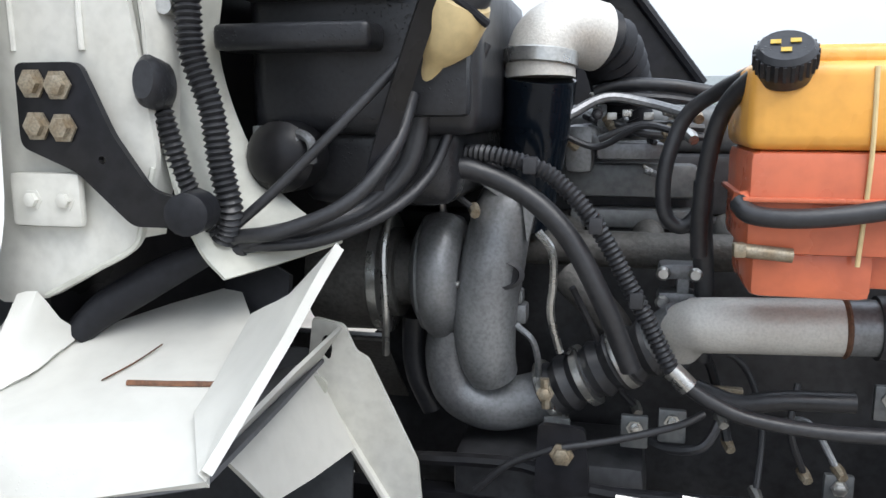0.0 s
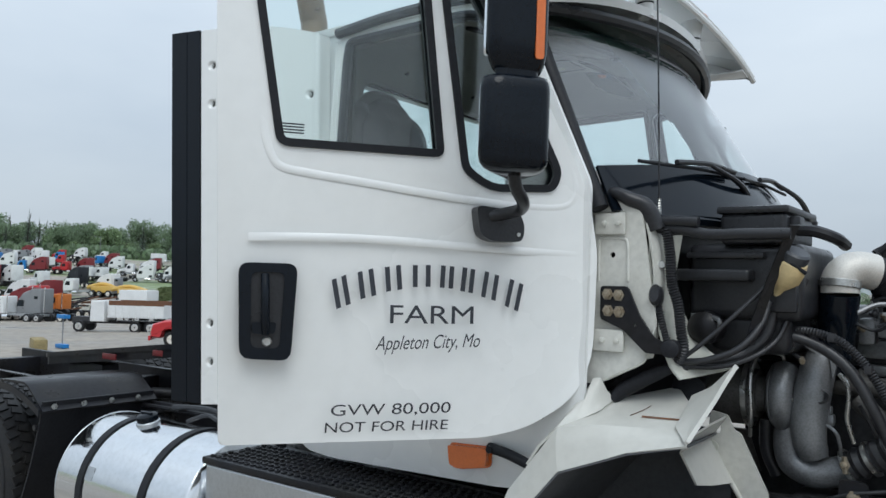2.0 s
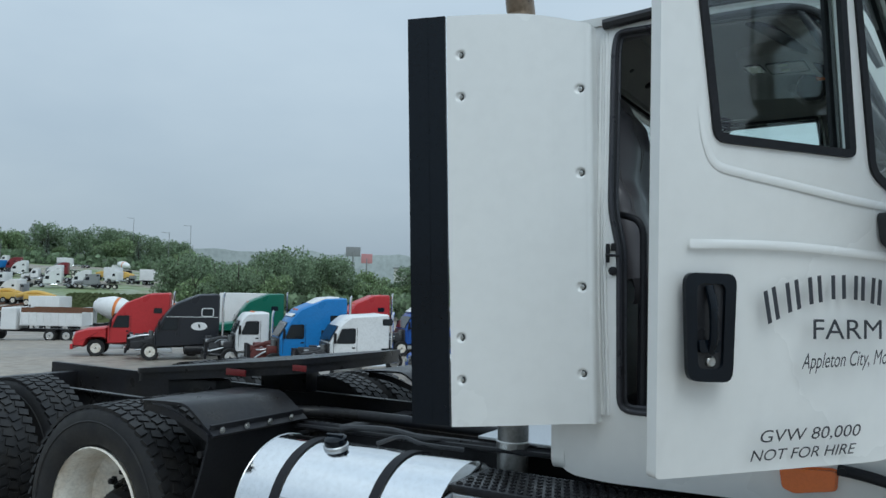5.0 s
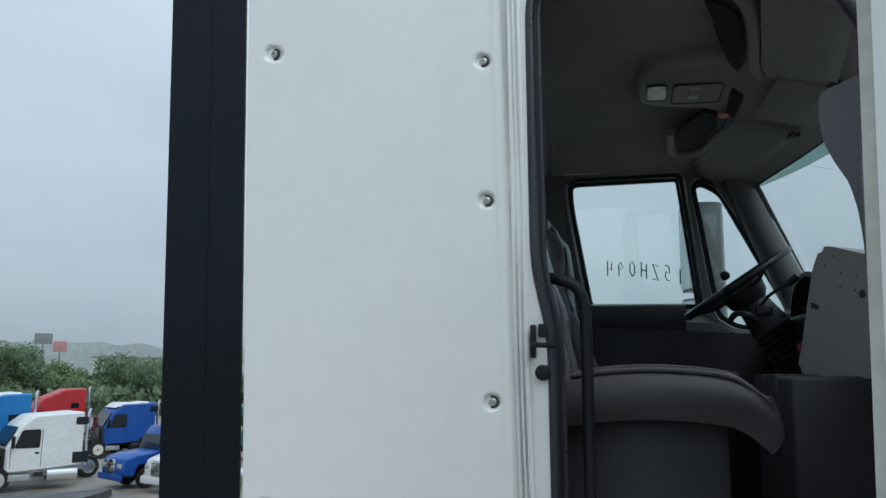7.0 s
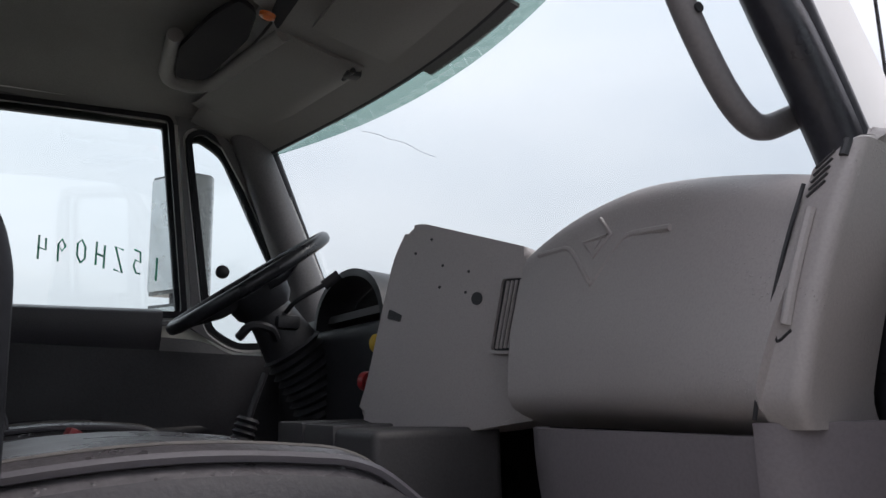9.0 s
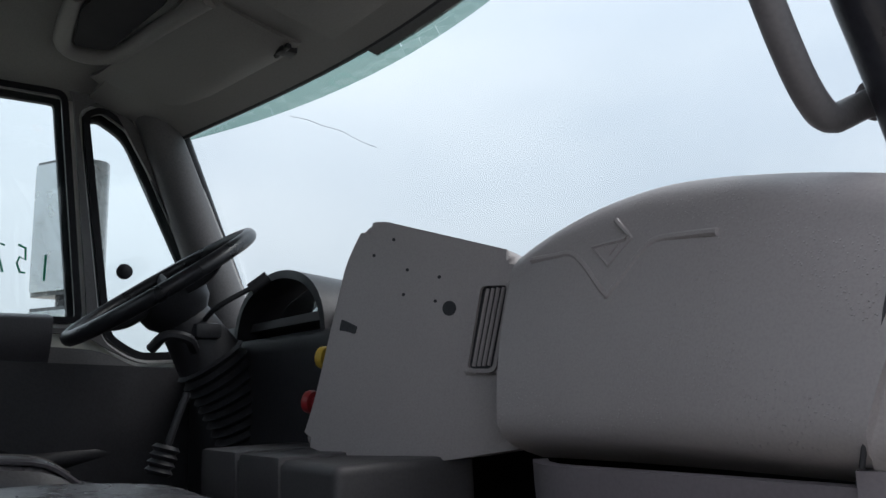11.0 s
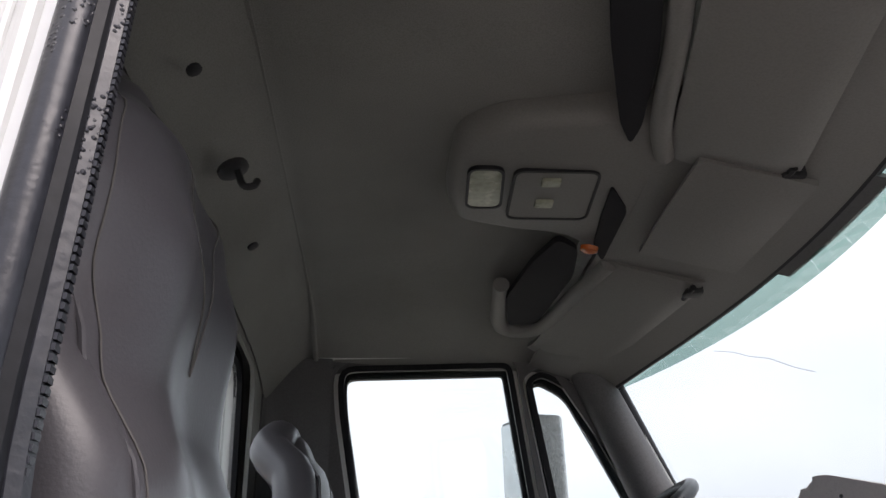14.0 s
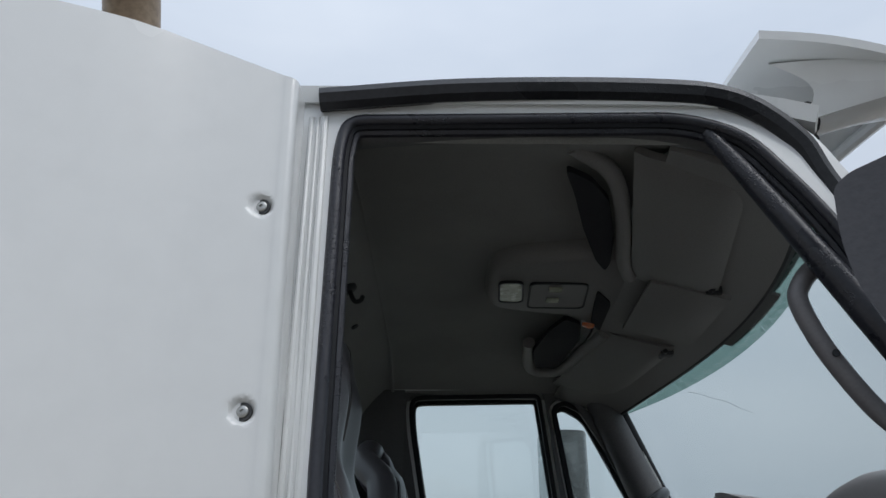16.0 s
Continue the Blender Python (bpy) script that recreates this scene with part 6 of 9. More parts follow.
moulding("arch_band", [[(0.860, -0.120, 0.760), (0.935, -0.116, 0.873), (1.022, -0.112, 0.984), (1.150, -0.112, 1.135)],
                       [(0.835, -0.116, 0.742), (0.910, -0.112, 0.868), (1.000, -0.106, 1.010), (1.128, -0.084, 1.205)],
                       [(0.800, -0.075, 0.720), (0.880, -0.080, 0.860), (0.968, -0.078, 1.045), (1.120, -0.060, 1.250)]])
part("rust_slot", tube([(1.335, 0.044, 1.2945), (1.390, 0.050, 1.2955), (1.445, 0.058, 1.2965)], 0.0036, 6, 5, flat=0.4), "rust", fen)
part("rust_streak", tube([(1.300, 0.047, 1.2935), (1.315, 0.090, 1.3025), (1.325, 0.135, 1.3130)], 0.0022, 6, 4, flat=0.4), "rust", fen)
moulding("liner", [[(0.860, -0.118, 0.760), (0.935, -0.114, 0.873), (1.022, -0.110, 0.984), (1.150, -0.110, 1.135), (1.260, -0.100, 1.178), (1.347, -0.090, 1.213), (1.512, -0.094, 1.256)],
                   [(0.860, 0.170, 0.750), (0.945, 0.170, 0.868), (1.040, 0.170, 0.980), (1.150, 0.170, 1.115), (1.260, 0.170, 1.168), (1.347, 0.170, 1.198), (1.470, 0.170, 1.232)],
                   [(0.860, 0.450, 0.740), (0.950, 0.450, 0.860), (1.050, 0.450, 0.975), (1.150, 0.450, 1.090), (1.260, 0.450, 1.150), (1.347, 0.450, 1.180), (1.420, 0.450, 1.205)]], mat="grey_liner", thick=0.006)
moulding("fin_step", [[(1.450, 0.060, 1.294), (1.440, 0.130, 1.304), (1.425, 0.200, 1.318)], [(1.451, 0.062, 1.296), (1.452, 0.120, 1.324), (1.445, 0.165, 1.345)]])
moulding("fin_skirt", [[(1.490, 0.000, 1.266), (1.470, 0.210, 1.266), (1.452, 0.436, 1.264)], [(1.440, 0.060, 1.205), (1.418, 0.230, 1.195), (1.402, 0.436, 1.190)],
                       [(1.455, 0.150, 1.100), (1.462, 0.280, 1.075), (1.472, 0.434, 1.055)]], thick=0.006)
part("inner_wall", sheet(rounded([(0.95, 1.10), (1.10, 1.19), (1.40, 1.22), (1.47, 1.10), (1.45, 0.75), (0.95, 0.75)], 0.03), [], lambda a, b, c: Vector((a, 0.452 + c, b)), 0.006, 0), "grey_liner", fen)
part("splash_panel", sheet(rounded([(1.405, 1.276), (1.458, 1.266), (1.478, 1.222), (1.499, 1.212), (1.582, 1.040), (1.590, 0.940), (1.555, 0.925), (1.440, 1.110), (1.395, 1.200)], 0.008), [[(1.428 + 0.010 * math.cos(a), 1.225 + 0.022 * math.sin(a)) for a in [i * math.pi / 4 for i in range(8)]]], lambda a, b, c: Vector((a, 0.44 + c, b)), 0.008, 0), "white_grubby", fen)
part("splash_flange", tube([(1.395, 0.436, 1.200), (1.440, 0.436, 1.110), (1.555, 0.436, 0.925)], 0.008, 8, 2, straight=True), "white_grubby", fen)
part("splash_hole", lathe([(0.020, 0), (0.020, 0.004)], 16, axis_to((1.415, 0.425, 1.165), (0, -1, -0.2))), "white_dull", fen)
part("support_rod", join(tube([(0.815, 0.05, 1.130), (0.90, 0.035, 1.122), (1.0, 0.01, 1.105)], 0.017, 10, 4), lathe([(0.012, 0), (0.012, 0.01)], 10, axis_to((0.828, 0.035, 1.128), (0, -1, 0)))), "rubber", fen)
mk = thing("side_marker_lamp", (0.7, 0.12, 1.035), "amber side marker lamp on the cab sill", "marker lamp")
part("lens", sheet(rounded([(0.652, 1.116), (0.660, 1.054), (0.690, 1.043), (0.806, 1.066), (0.810, 1.124)], 0.01), [], lambda a, b, c: Vector((a, 0.072 - c, b)), 0.030, 0), "orange", mk)
part("lens_rim", ring(rounded([(0.652, 1.116), (0.660, 1.054), (0.690, 1.043), (0.806, 1.066), (0.810, 1.124)], 0.01), 0.006, lambda a, b, c: Vector((a, 0.072 - c, b)), 0.008, 0), "orange", mk)

# ---- chassis ----
ch = thing("truck_chassis", (-1.5, YC, 0.7), "black steel truck frame rails with air lines", "truck chassis")
for y in (YC - 0.43, YC + 0.43):
    part("frame_rail", join(block((-5.2, y - 0.004, 0.68), (2.6, y + 0.004, 0.95)), block((-5.2, y - 0.04 if y < YC else y, 0.942), (2.6, y if y < YC else y + 0.04, 0.952)), block((-5.2, y - 0.04 if y < YC else y, 0.68), (2.6, y if y < YC else y + 0.04, 0.69))), "frame", ch)
for x in (-4.9, -3.1, -1.6, -0.5, 0.6):
    part("cross_member", block((x - 0.05, YC - 0.43, 0.72), (x + 0.05, YC + 0.43, 0.90), 0.01), "frame", ch)
for y, r in ((0.42, 0.018), (0.36, 0.012)):
    part("air_pipe", tube([(-1.75, y, 0.955), (-1.2, y, 0.965), (-0.5, y, 0.975), (0.0, y + 0.05, 0.98)], r, 8, 5), "frame", ch)
part("deck_plate", block((-0.62, 0.42, 1.00), (-0.18, 1.5, 1.012), 0.003), "brushed", ch)
part("air_hose", tube([(-1.30, 0.33, 0.985), (-1.05, 0.35, 1.0), (-0.85, 0.33, 0.99), (-0.7, 0.40, 0.98)], 0.014, 8, 6), "hose", ch)
part("lock_nut", join(*[bolt((-1.2 + 0.22 * k, 0.51, 0.80), (0, -1, 0), 0.012) for k in range(8)]), "steel", ch)

# fuel tank
tk = thing("fuel_tank", (-0.95, 0.16, 0.34), "polished aluminium cylindrical fuel tank with black straps", "fuel tank")
TM = pose(-1.50, 0.135, 0.645, 0, 90, 0)
part("drum", lathe([(0.0, 0.02), (0.22, 0.0), (0.300, 0.012), (0.318, 0.03), (0.318, 1.0), (0.300, 1.018), (0.22, 1.03), (0.0, 1.02)], 56, TM), "polished", tk)
for h in (0.24, 0.72):
    st_ = part("tank_strap", lathe([(0.3185, h - 0.022), (0.325, h - 0.022), (0.325, h + 0.022), (0.3185, h + 0.022)], 48, TM), "rubber", tk, "black rubber lined tank strap")
part("end_weld", lathe([(0.3185, 0.028), (0.321, 0.032), (0.3185, 0.036)], 48, TM), "brushed", tk)
cp = part("filler_neck", lathe([(0.055, -0.02), (0.055, 0.012), (0.050, 0.016)], 24, axis_to((-1.125, 0.075, 0.955), (0, -0.25, 1))), "brushed", tk)
part("filler_cap", lathe([(0.048, 0.014), (0.050, 0.022), (0.050, 0.042), (0.040, 0.050), (0.015, 0.052)], 16, axis_to((-1.125, 0.075, 0.955), (0, -0.25, 1))), "black_gloss", cp)
part("cap_grip", moved(block((-0.042, -0.007, 0.050), (0.042, 0.007, 0.060), 0.003), axis_to((-1.125, 0.075, 0.955), (0, -0.25, 1))), "black_gloss", cp)
part("sender_lines", tube([(-1.0, 0.20, 0.965), (-0.9, 0.24, 1.0), (-0.78, 0.23, 0.985), (-0.62, 0.3, 0.97)], 0.010, 8, 6), "hose", tk)
part("weld_stamp", moved(block((-0.03, -0.03, 0), (0.03, 0.03, 0.001)), axis_to((-1.20, -0.165, 0.75), (0, -1, 0.33))), "brushed", tk)

# tool box step
bx = thing("step_box", (0.15, 0.05, 0.40), "brushed aluminium step box with black perforated tread", "step box")
part("box", block((-0.445, -0.105, 0.42), (0.70, 0.34, 0.905), 0.012, 3), "brushed", bx)
part("tread", block((-0.46, -0.115, 0.905), (0.78, 0.215, 0.935), 0.010, 2), "frame", bx, "black grip-strut step tread")
cups = []
for i in range(34):
    for j in range(7):
        cups.append(lathe([(0.013, 0), (0.012, 0.007), (0.007, 0.008), (0.006, 0.002)], 8, Matrix.Translation((-0.425 + 0.0350 * i + 0.0175 * (j % 2), -0.085 + 0.044 * j, 0.934))))
tagged(part("tread_buttons", join(*cups), "frame", bx), kind="stuff")
part("box_bolt", bolt((-0.279, -0.107, 0.767), (0, -1, 0), 0.012, 0.008), "steel", bx)
part("lower_step", block((-0.43, -0.13, 0.38), (0.72, 0.10, 0.42), 0.008), "frame", bx)


# wheels
def tread_tyre(r, w, parent, name="tyre"):
    t = part(name, lathe([(r * 0.60, -w * 0.36), (r * 0.66, -w * 0.47), (r * 0.80, -w * 0.5), (r * 0.93, -w * 0.47), (r * 0.985, -w * 0.40), (r * 0.985, w * 0.40), (r * 0.93, w * 0.47), (r * 0.80, w * 0.5), (r * 0.66, w * 0.47), (r * 0.60, w * 0.36)], 64, caps=False), "tyre", parent)
    return t


def tread_blocks(r, w):
    out = []
    n = 56
    for row, y in enumerate((-0.36, -0.12, 0.12, 0.36)):
        for k in range(n):
            a = 2 * math.pi * (k + 0.5 * (row % 2)) / n
            g = block((-0.020, -w * 0.095, -0.010), (0.020, w * 0.095, 0.006))
            sk = Matrix.Rotation(radians(18 * (1 if row % 2 else -1)), 4, "Z")
            out.append(moved(g, Matrix.Rotation(a, 4, "Z") @ Matrix.Translation((r * 0.99, 0, y * w)) @ Matrix.Rotation(radians(90), 4, "Y") @ Matrix.Rotation(radians(90), 4, "Z") @ sk))
    return join(*out)


def build_wheel(at, label, dual=True, ribbed=False, group="drive wheels"):
    """A wheel about local z, laid so that z points out to the right side (-y)."""
    w = thing("truck_wheel", (0, 0, 0), label, "wheel", group)
    r, wd = 0.52, 0.27
    ty = tread_tyre(r, wd, w)
    if ribbed:
        for y in (-0.095, -0.045, 0.0, 0.045, 0.095):
            part("tread_rib", lathe([(r * 0.98, y - 0.018), (r * 1.0, y - 0.016), (r * 1.0, y + 0.016), (r * 0.98, y + 0.018)], 64, caps=False), "tyre", ty)
    else:
        tagged(part("tread", tread_blocks(r, wd), "tyre", ty), kind="stuff")
    part("side_ring", lathe([(r * 0.84, wd * 0.495), (r * 0.85, wd * 0.51), (r * 0.86, wd * 0.495)], 56, caps=False), "tyre", ty)
    rim = part("rim", lathe([(0.312, 0.128), (0.318, 0.118), (0.300, 0.095), (0.288, 0.05), (0.280, -0.075), (0.20, -0.110), (0.145, -0.100), (0.12, -0.100), (0.12, -0.110), (0.27, -0.12), (0.30, -0.05), (0.31, 0.10)], 48, caps=False), "wheel_white", w)
    hub = part("hub", lathe([(0.135, -0.100), (0.135, -0.085), (0.10, -0.06), (0.085, -0.005), (0.075, 0.01), (0.05, 0.015)], 28), "frame", w)
    for k in range(10):
        a = 2 * math.pi * k / 10
        part("wheel_nut", bolt((0.165 * math.cos(a), 0.165 * math.sin(a), -0.100), (0, 0, 1), 0.016, 0.035), "frame", hub)
    for k in range(8):
        a = 2 * math.pi * (k + 0.5) / 8
        part("hub_stud", bolt((0.102 * math.cos(a), 0.102 * math.sin(a), -0.060), (0, 0, 1), 0.010, 0.035), "frame", hub)
    part("valve_stem", tube([(0.20, -0.04, -0.09), (0.235, -0.05, -0.06), (0.26, -0.06, 0.02)], 0.005, 6, 4), "bolt_brown", rim)
    w.matrix_world = at
    return w


out_r, out_l = pose(0, 0, 0, 90, 0, 0), pose(0, 0, 0, -90, 0, 0)
w1 = build_wheel(Matrix.Translation((-2.40, -0.055, 0.52)) @ out_r, "white steel drive wheel with lugged black tyre")
for x, y, o in ((-2.40, 0.29, out_r), (-3.72, -0.055, out_r), (-3.72, 0.29, out_r), (-2.40, 2.025, out_l), (-2.40, 1.68, out_l), (-3.72, 2.025, out_l), (-3.72, 1.68, out_l)):
    copy_thing(w1, Matrix.Translation((x, y, 0.52)) @ o)
w2 = build_wheel(Matrix.Translation((1.47, 0.07, 0.52)) @ out_r, "black ribbed steer tyre on white wheel", ribbed=True, group="steer wheels")
copy_thing(w2, Matrix.Translation((1.47, 1.90, 0.52)) @ out_l)
for w in [o for o in bpy.data.objects if o.name.split(".")[0] == "truck_wheel"]:
    kids = list(w.children)
    mats = {k: w.matrix_basis @ k.matrix_parent_inverse @ k.matrix_basis for k in kids}
    tyre = [k for k in kids if k.name.split(".")[0] == "tyre"][0]
    tyre.name = "wheel"
    tyre["label"] = w["label"]
    for k in kids:
        if k is not tyre:
            k.parent = tyre
            k.matrix_parent_inverse = Matrix()
            k.matrix_basis = mats[tyre].inverted() @ mats[k]
    tyre.parent = ch
    tyre.matrix_parent_inverse = Matrix.Translation(-ch.location)
    tyre.matrix_basis = mats[tyre]
    bpy.data.objects.remove(w)
ax = thing("axles", (-3.0, YC, 0.4), "black truck axle housings under the frame", "axle")
for x in (-2.40, -3.72, 1.47):
    part("axle_beam", tube([(x, 0.15, 0.52), (x, YC, 0.50), (x, 1.82, 0.52)], 0.07, 14, 3), "frame", ax)
# quarter fenders in front of the drive tyres
for y0, y1 in ((-0.20, 0.42), (1.55, 2.17)):
    q = thing("quarter_fender", (-1.75, (y0 + y1) / 2, 0.75), "black plastic quarter fender with bolted mud flap", "fender", "quarter fenders")
    part("top_sheet", skin(lambda u, v: (-2.06 + 0.48 * u + 0.0 * v, y0 + (y1 - y0) * v, 1.10 + 0.012 * math.sin(3 * u) - 0.15 * max(0, u - 0.62) ** 1.1 * 2.2), 12, 6, 0.012), "frame", q)
    part("flap", skin(lambda u, v: (-1.60 + 0.03 * math.sin(2.5 * u) - 0.20 * u, y0 + 0.01 + (y1 - y0 - 0.02) * v, 1.03 - 0.52 * u), 10, 5, 0.012), "rubber", q)
    part("side_skirt", skin(lambda u, v: (-2.02 + 0.42 * u, y0 - 0.004, 1.095 - 0.10 * u * u - 0.035 * v), 10, 2, 0.008), "frame", q)
    part("mount_bar", tube([(-1.66, y0 + 0.0, 0.90), (-1.64, YC - 0.45 if y0 < 1 else YC + 0.45, 0.90)], 0.016, 8, 3), "frame", q)
    for k in range(4):
        part("fender_bolt", bolt((-1.588, y0 + 0.06 + 0.15 * k, 1.005), (1, 0, 0), 0.011, 0.008), "steel", q)
# fifth wheel
fw = thing("fifth_wheel", (-2.75, YC, 0.95), "black fifth wheel coupling plate with red reflectors and grease", "fifth wheel")
plate = rounded([(-2.00, 0.50), (-1.91, 0.80), (-1.91, 1.17), (-2.00, 1.47), (-2.55, 1.52), (-3.25, 1.47), (-3.45, 1.30), (-2.95, 1.05), (-2.85, YC), (-2.95, 0.92), (-3.45, 0.67), (-3.25, 0.50), (-2.55, 0.45)], 0.05)
part("top_plate", sheet(plate, [], lambda a, b, c: Vector((a + 0.28, b, 1.146 + c + 0.11 * (a + 2.8))), 0.030, 0), "frame", fw)
part("plate_skirt", ring(offset_outline(plate, -0.04), 0.03, lambda a, b, c: Vector((a + 0.28, b, 1.100 + c + 0.11 * (a + 2.8))), 0.050, 0), "frame", fw)
for y in (0.60, 1.37):
    part("pedestal", block((-2.75, y - 0.06, 0.95), (-2.35, y + 0.06, 1.10), 0.02), "frame", fw)
part("reflector", block((-2.17, 0.434, 1.156), (-2.03, 0.441, 1.190), 0.002), "reflector", fw)
part("reflector", block((-1.755, 0.494, 1.203), (-1.665, 0.501, 1.234), 0.002), "reflector", fw)
part("release_handle", tube([(-2.35, 0.50, 1.06), (-2.30, 0.35, 1.0), (-2.20, 0.30, 1.02)], 0.010, 8, 5), "frame", fw)
part("cross_tube", tube([(-1.75, 0.50, 0.995), (-1.5, 0.62, 0.99), (-0.6, 0.66, 0.985)], 0.03, 10, 5), "frame", ch)

# exhaust stack behind the cab
ex = thing("exhaust_stack", (-0.45, 0.42, 0.80), "heat-tinted curved exhaust stack behind the cab", "exhaust")
part("stack_pipe", tube([(-0.45, 0.42, 0.80), (-0.45, 0.42, 1.6), (-0.45, 0.42, 2.70), (-0.45, 0.40, 2.90), (-0.45, 0.33, 3.08), (-0.44, 0.22, 3.20)], 0.062, 20, 8), "pipe_brown", ex)
part("lower_pipe", tube([(-0.45, 0.42, 0.70), (-0.45, 0.42, 1.20)], 0.066, 18, 3), "pipe_grey", ex)
part("clamp", lathe([(0.067, 0), (0.072, 0.004), (0.072, 0.03), (0.067, 0.034)], 20, axis_to((-0.45, 0.42, 0.98), (0, 0, 1))), "steel", ex)

# ---- engine bay ----
en = thing("engine", (1.8, YC, 0.9), "grimy diesel engine with turbocharger and charge-air piping", "engine")
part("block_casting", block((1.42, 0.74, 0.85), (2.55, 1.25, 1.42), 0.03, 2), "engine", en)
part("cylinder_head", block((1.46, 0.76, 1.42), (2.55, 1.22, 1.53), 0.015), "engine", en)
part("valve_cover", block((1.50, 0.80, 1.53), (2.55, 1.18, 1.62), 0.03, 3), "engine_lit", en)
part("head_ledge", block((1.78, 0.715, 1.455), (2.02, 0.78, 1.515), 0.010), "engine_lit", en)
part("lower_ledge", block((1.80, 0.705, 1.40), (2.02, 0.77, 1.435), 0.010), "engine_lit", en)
for x in (1.66, 1.80, 1.94, 2.08, 2.22):
    part("exhaust_port", tube([(x, 0.78, 1.40), (x, 0.70, 1.39), (x + 0.01, 0.66, 1.37)], 0.028, 12, 4), "cast_iron", en)
part("exhaust_manifold", tube([(1.56, 0.67, 1.37), (1.80, 0.66, 1.37), (2.25, 0.66, 1.37)], 0.032, 12, 6), "cast_iron", en)
part("fuel_rail", tube([(1.79, 0.70, 1.555), (1.83, 0.69, 1.573), (1.86, 0.69, 1.545), (1.95, 0.70, 1.545)], 0.014, 10, 6), "cast_alu", en)
part("intake_casting", join(block((1.845, 0.66, 1.525), (1.96, 0.74, 1.555), 0.010), block((1.79, 0.67, 1.50), (1.84, 0.74, 1.585), 0.015), block((1.845, 0.68, 1.55), (1.86, 0.72, 1.62), 0.004)), "cast_alu", en)
for pts in ([(1.80, 0.66, 1.60), (1.86, 0.64, 1.63), (1.95, 0.64, 1.63), (2.02, 0.66, 1.62)], [(1.87, 0.66, 1.59), (1.93, 0.65, 1.57), (2.02, 0.66, 1.565)], [(1.85, 0.64, 1.56), (1.92, 0.64, 1.585), (2.02, 0.66, 1.58)]):
    part("fuel_line", tube(pts, 0.007, 8, 6), "hose", en)
part("fuel_pipe", tube([(1.84, 0.655, 1.64), (1.88, 0.65, 1.652), (1.96, 0.65, 1.650), (2.03, 0.67, 1.64)], 0.011, 10, 6), "hose", en)
for x, z in ((1.87, 1.60), (1.895, 1.605), (1.93, 1.60), (1.97, 1.60), (1.99, 1.575)):
    part("line_fitting", moved(block((-0.008, -0.006, -0.006), (0.008, 0.006, 0.006), 0.002), Matrix.Translation((x, 0.645, z))), "steel", en)
# turbocharger
TB = Vector((1.515, 0.60, 1.325))
tb = part("turbo_turbine", lathe([(0.04, -0.16), (0.095, -0.15), (0.105, -0.11), (0.105, -0.03), (0.080, -0.02), (0.080, 0.0)], 32, axis_to(TB, (1, 0.0, 0.02))), "cast_iron", en, "dusty cast iron turbine housing")
part("turbo_clamp", lathe([(0.100, -0.04), (0.109, -0.036), (0.109, -0.02), (0.100, -0.016)], 32, axis_to(TB, (1, 0, 0.02))), "steel", tb)
part("turbo_centre", lathe([(0.06, 0.0), (0.055, 0.05), (0.07, 0.06)], 24, axis_to(TB, (1, 0, 0.02))), "cast_iron", en)
tc = part("turbo_compressor", lathe([(0.075, 0.03), (0.102, 0.045), (0.108, 0.07), (0.100, 0.105), (0.066, 0.115), (0.055, 0.135), (0.05, 0.15)], 36, axis_to(TB, (1, 0, 0.02))), "cast_alu", en, "cast aluminium compressor housing")
part("compressor_scroll", tube([TB + Vector((0.08, 0.085 * math.sin(a), 0.085 * math.cos(a))) for a in [0.6 * i for i in range(11)]], lambda t: 0.022 + 0.018 * t, 12, 4), "cast_alu", tc)
for a in range(6):
    c = TB + Vector((0.112, 0.082 * math.cos(a * 1.05), 0.082 * math.sin(a * 1.05)))
    part("turbo_bolt", bolt(c, (1, 0, 0), 0.006, 0.008), "steel", tc)
part("turbo_oil_line", tube([TB + Vector((-0.01, -0.08, -0.13)), TB + Vector((0.0, -0.11, -0.05)), TB + Vector((-0.005, -0.10, 0.06)), TB + Vector((0.01, -0.06, 0.13)), TB + Vector((0.07, -0.03, 0.135)), TB + Vector((0.08, -0.02, 0.10))], 0.0065, 8, 6), "steel", en)
part("oil_drain", tube([TB + Vector((0.02, 0, -0.08)), TB + Vector((0.02, 0.01, -0.18)), TB + Vector((0.05, 0.02, -0.26))], 0.022, 12, 5), "hose", en)
part("heat_shield", skin(lambda u, v: (1.40 + 0.09 * u, 0.56 + 0.16 * v, 1.21 - 0.16 * v + 0.0 * u), 4, 4, 0.006), "cast_iron", en)
# turbo outlet elbow, down and round to the charge pipe
part("outlet_elbow", tube([(1.715, 0.58, 1.485), (1.700, 0.565, 1.44), (1.685, 0.552, 1.36), (1.672, 0.55, 1.27), (1.675, 0.555, 1.20), (1.685, 0.57, 1.155)], lambda t: 0.043 + 0.012 * math.sin(math.pi * t), 20, 8), "cast_alu", en, "cast aluminium turbo outlet elbow")
part("elbow_flange", sheet(rounded([(1.655, 1.50), (1.762, 1.475), (1.745, 1.395), (1.735, 1.47), (1.70, 1.47)], 0.01), [], lambda a, b, c: Vector((a, 0.545 - c, b)), 0.02, 0), "cast_alu", en)
part("elbow_cut_out", lathe([(0.030, 0), (0.034, 0.004), (0.026, 0.008), (0.024, 0.0)], 18, axis_to((1.706, 0.512, 1.346), (0.15, -1, 0.05)) @ Matrix.Diagonal((1.1, 0.75, 1, 1))), "engine", en, "dark opening in the elbow casting")
part("elbow_lug", join(block((1.715, 0.56, 1.25), (1.742, 0.60, 1.285), 0.008), block((1.71, 0.56, 1.285), (1.735, 0.59, 1.31), 0.006)), "cast_alu", en)
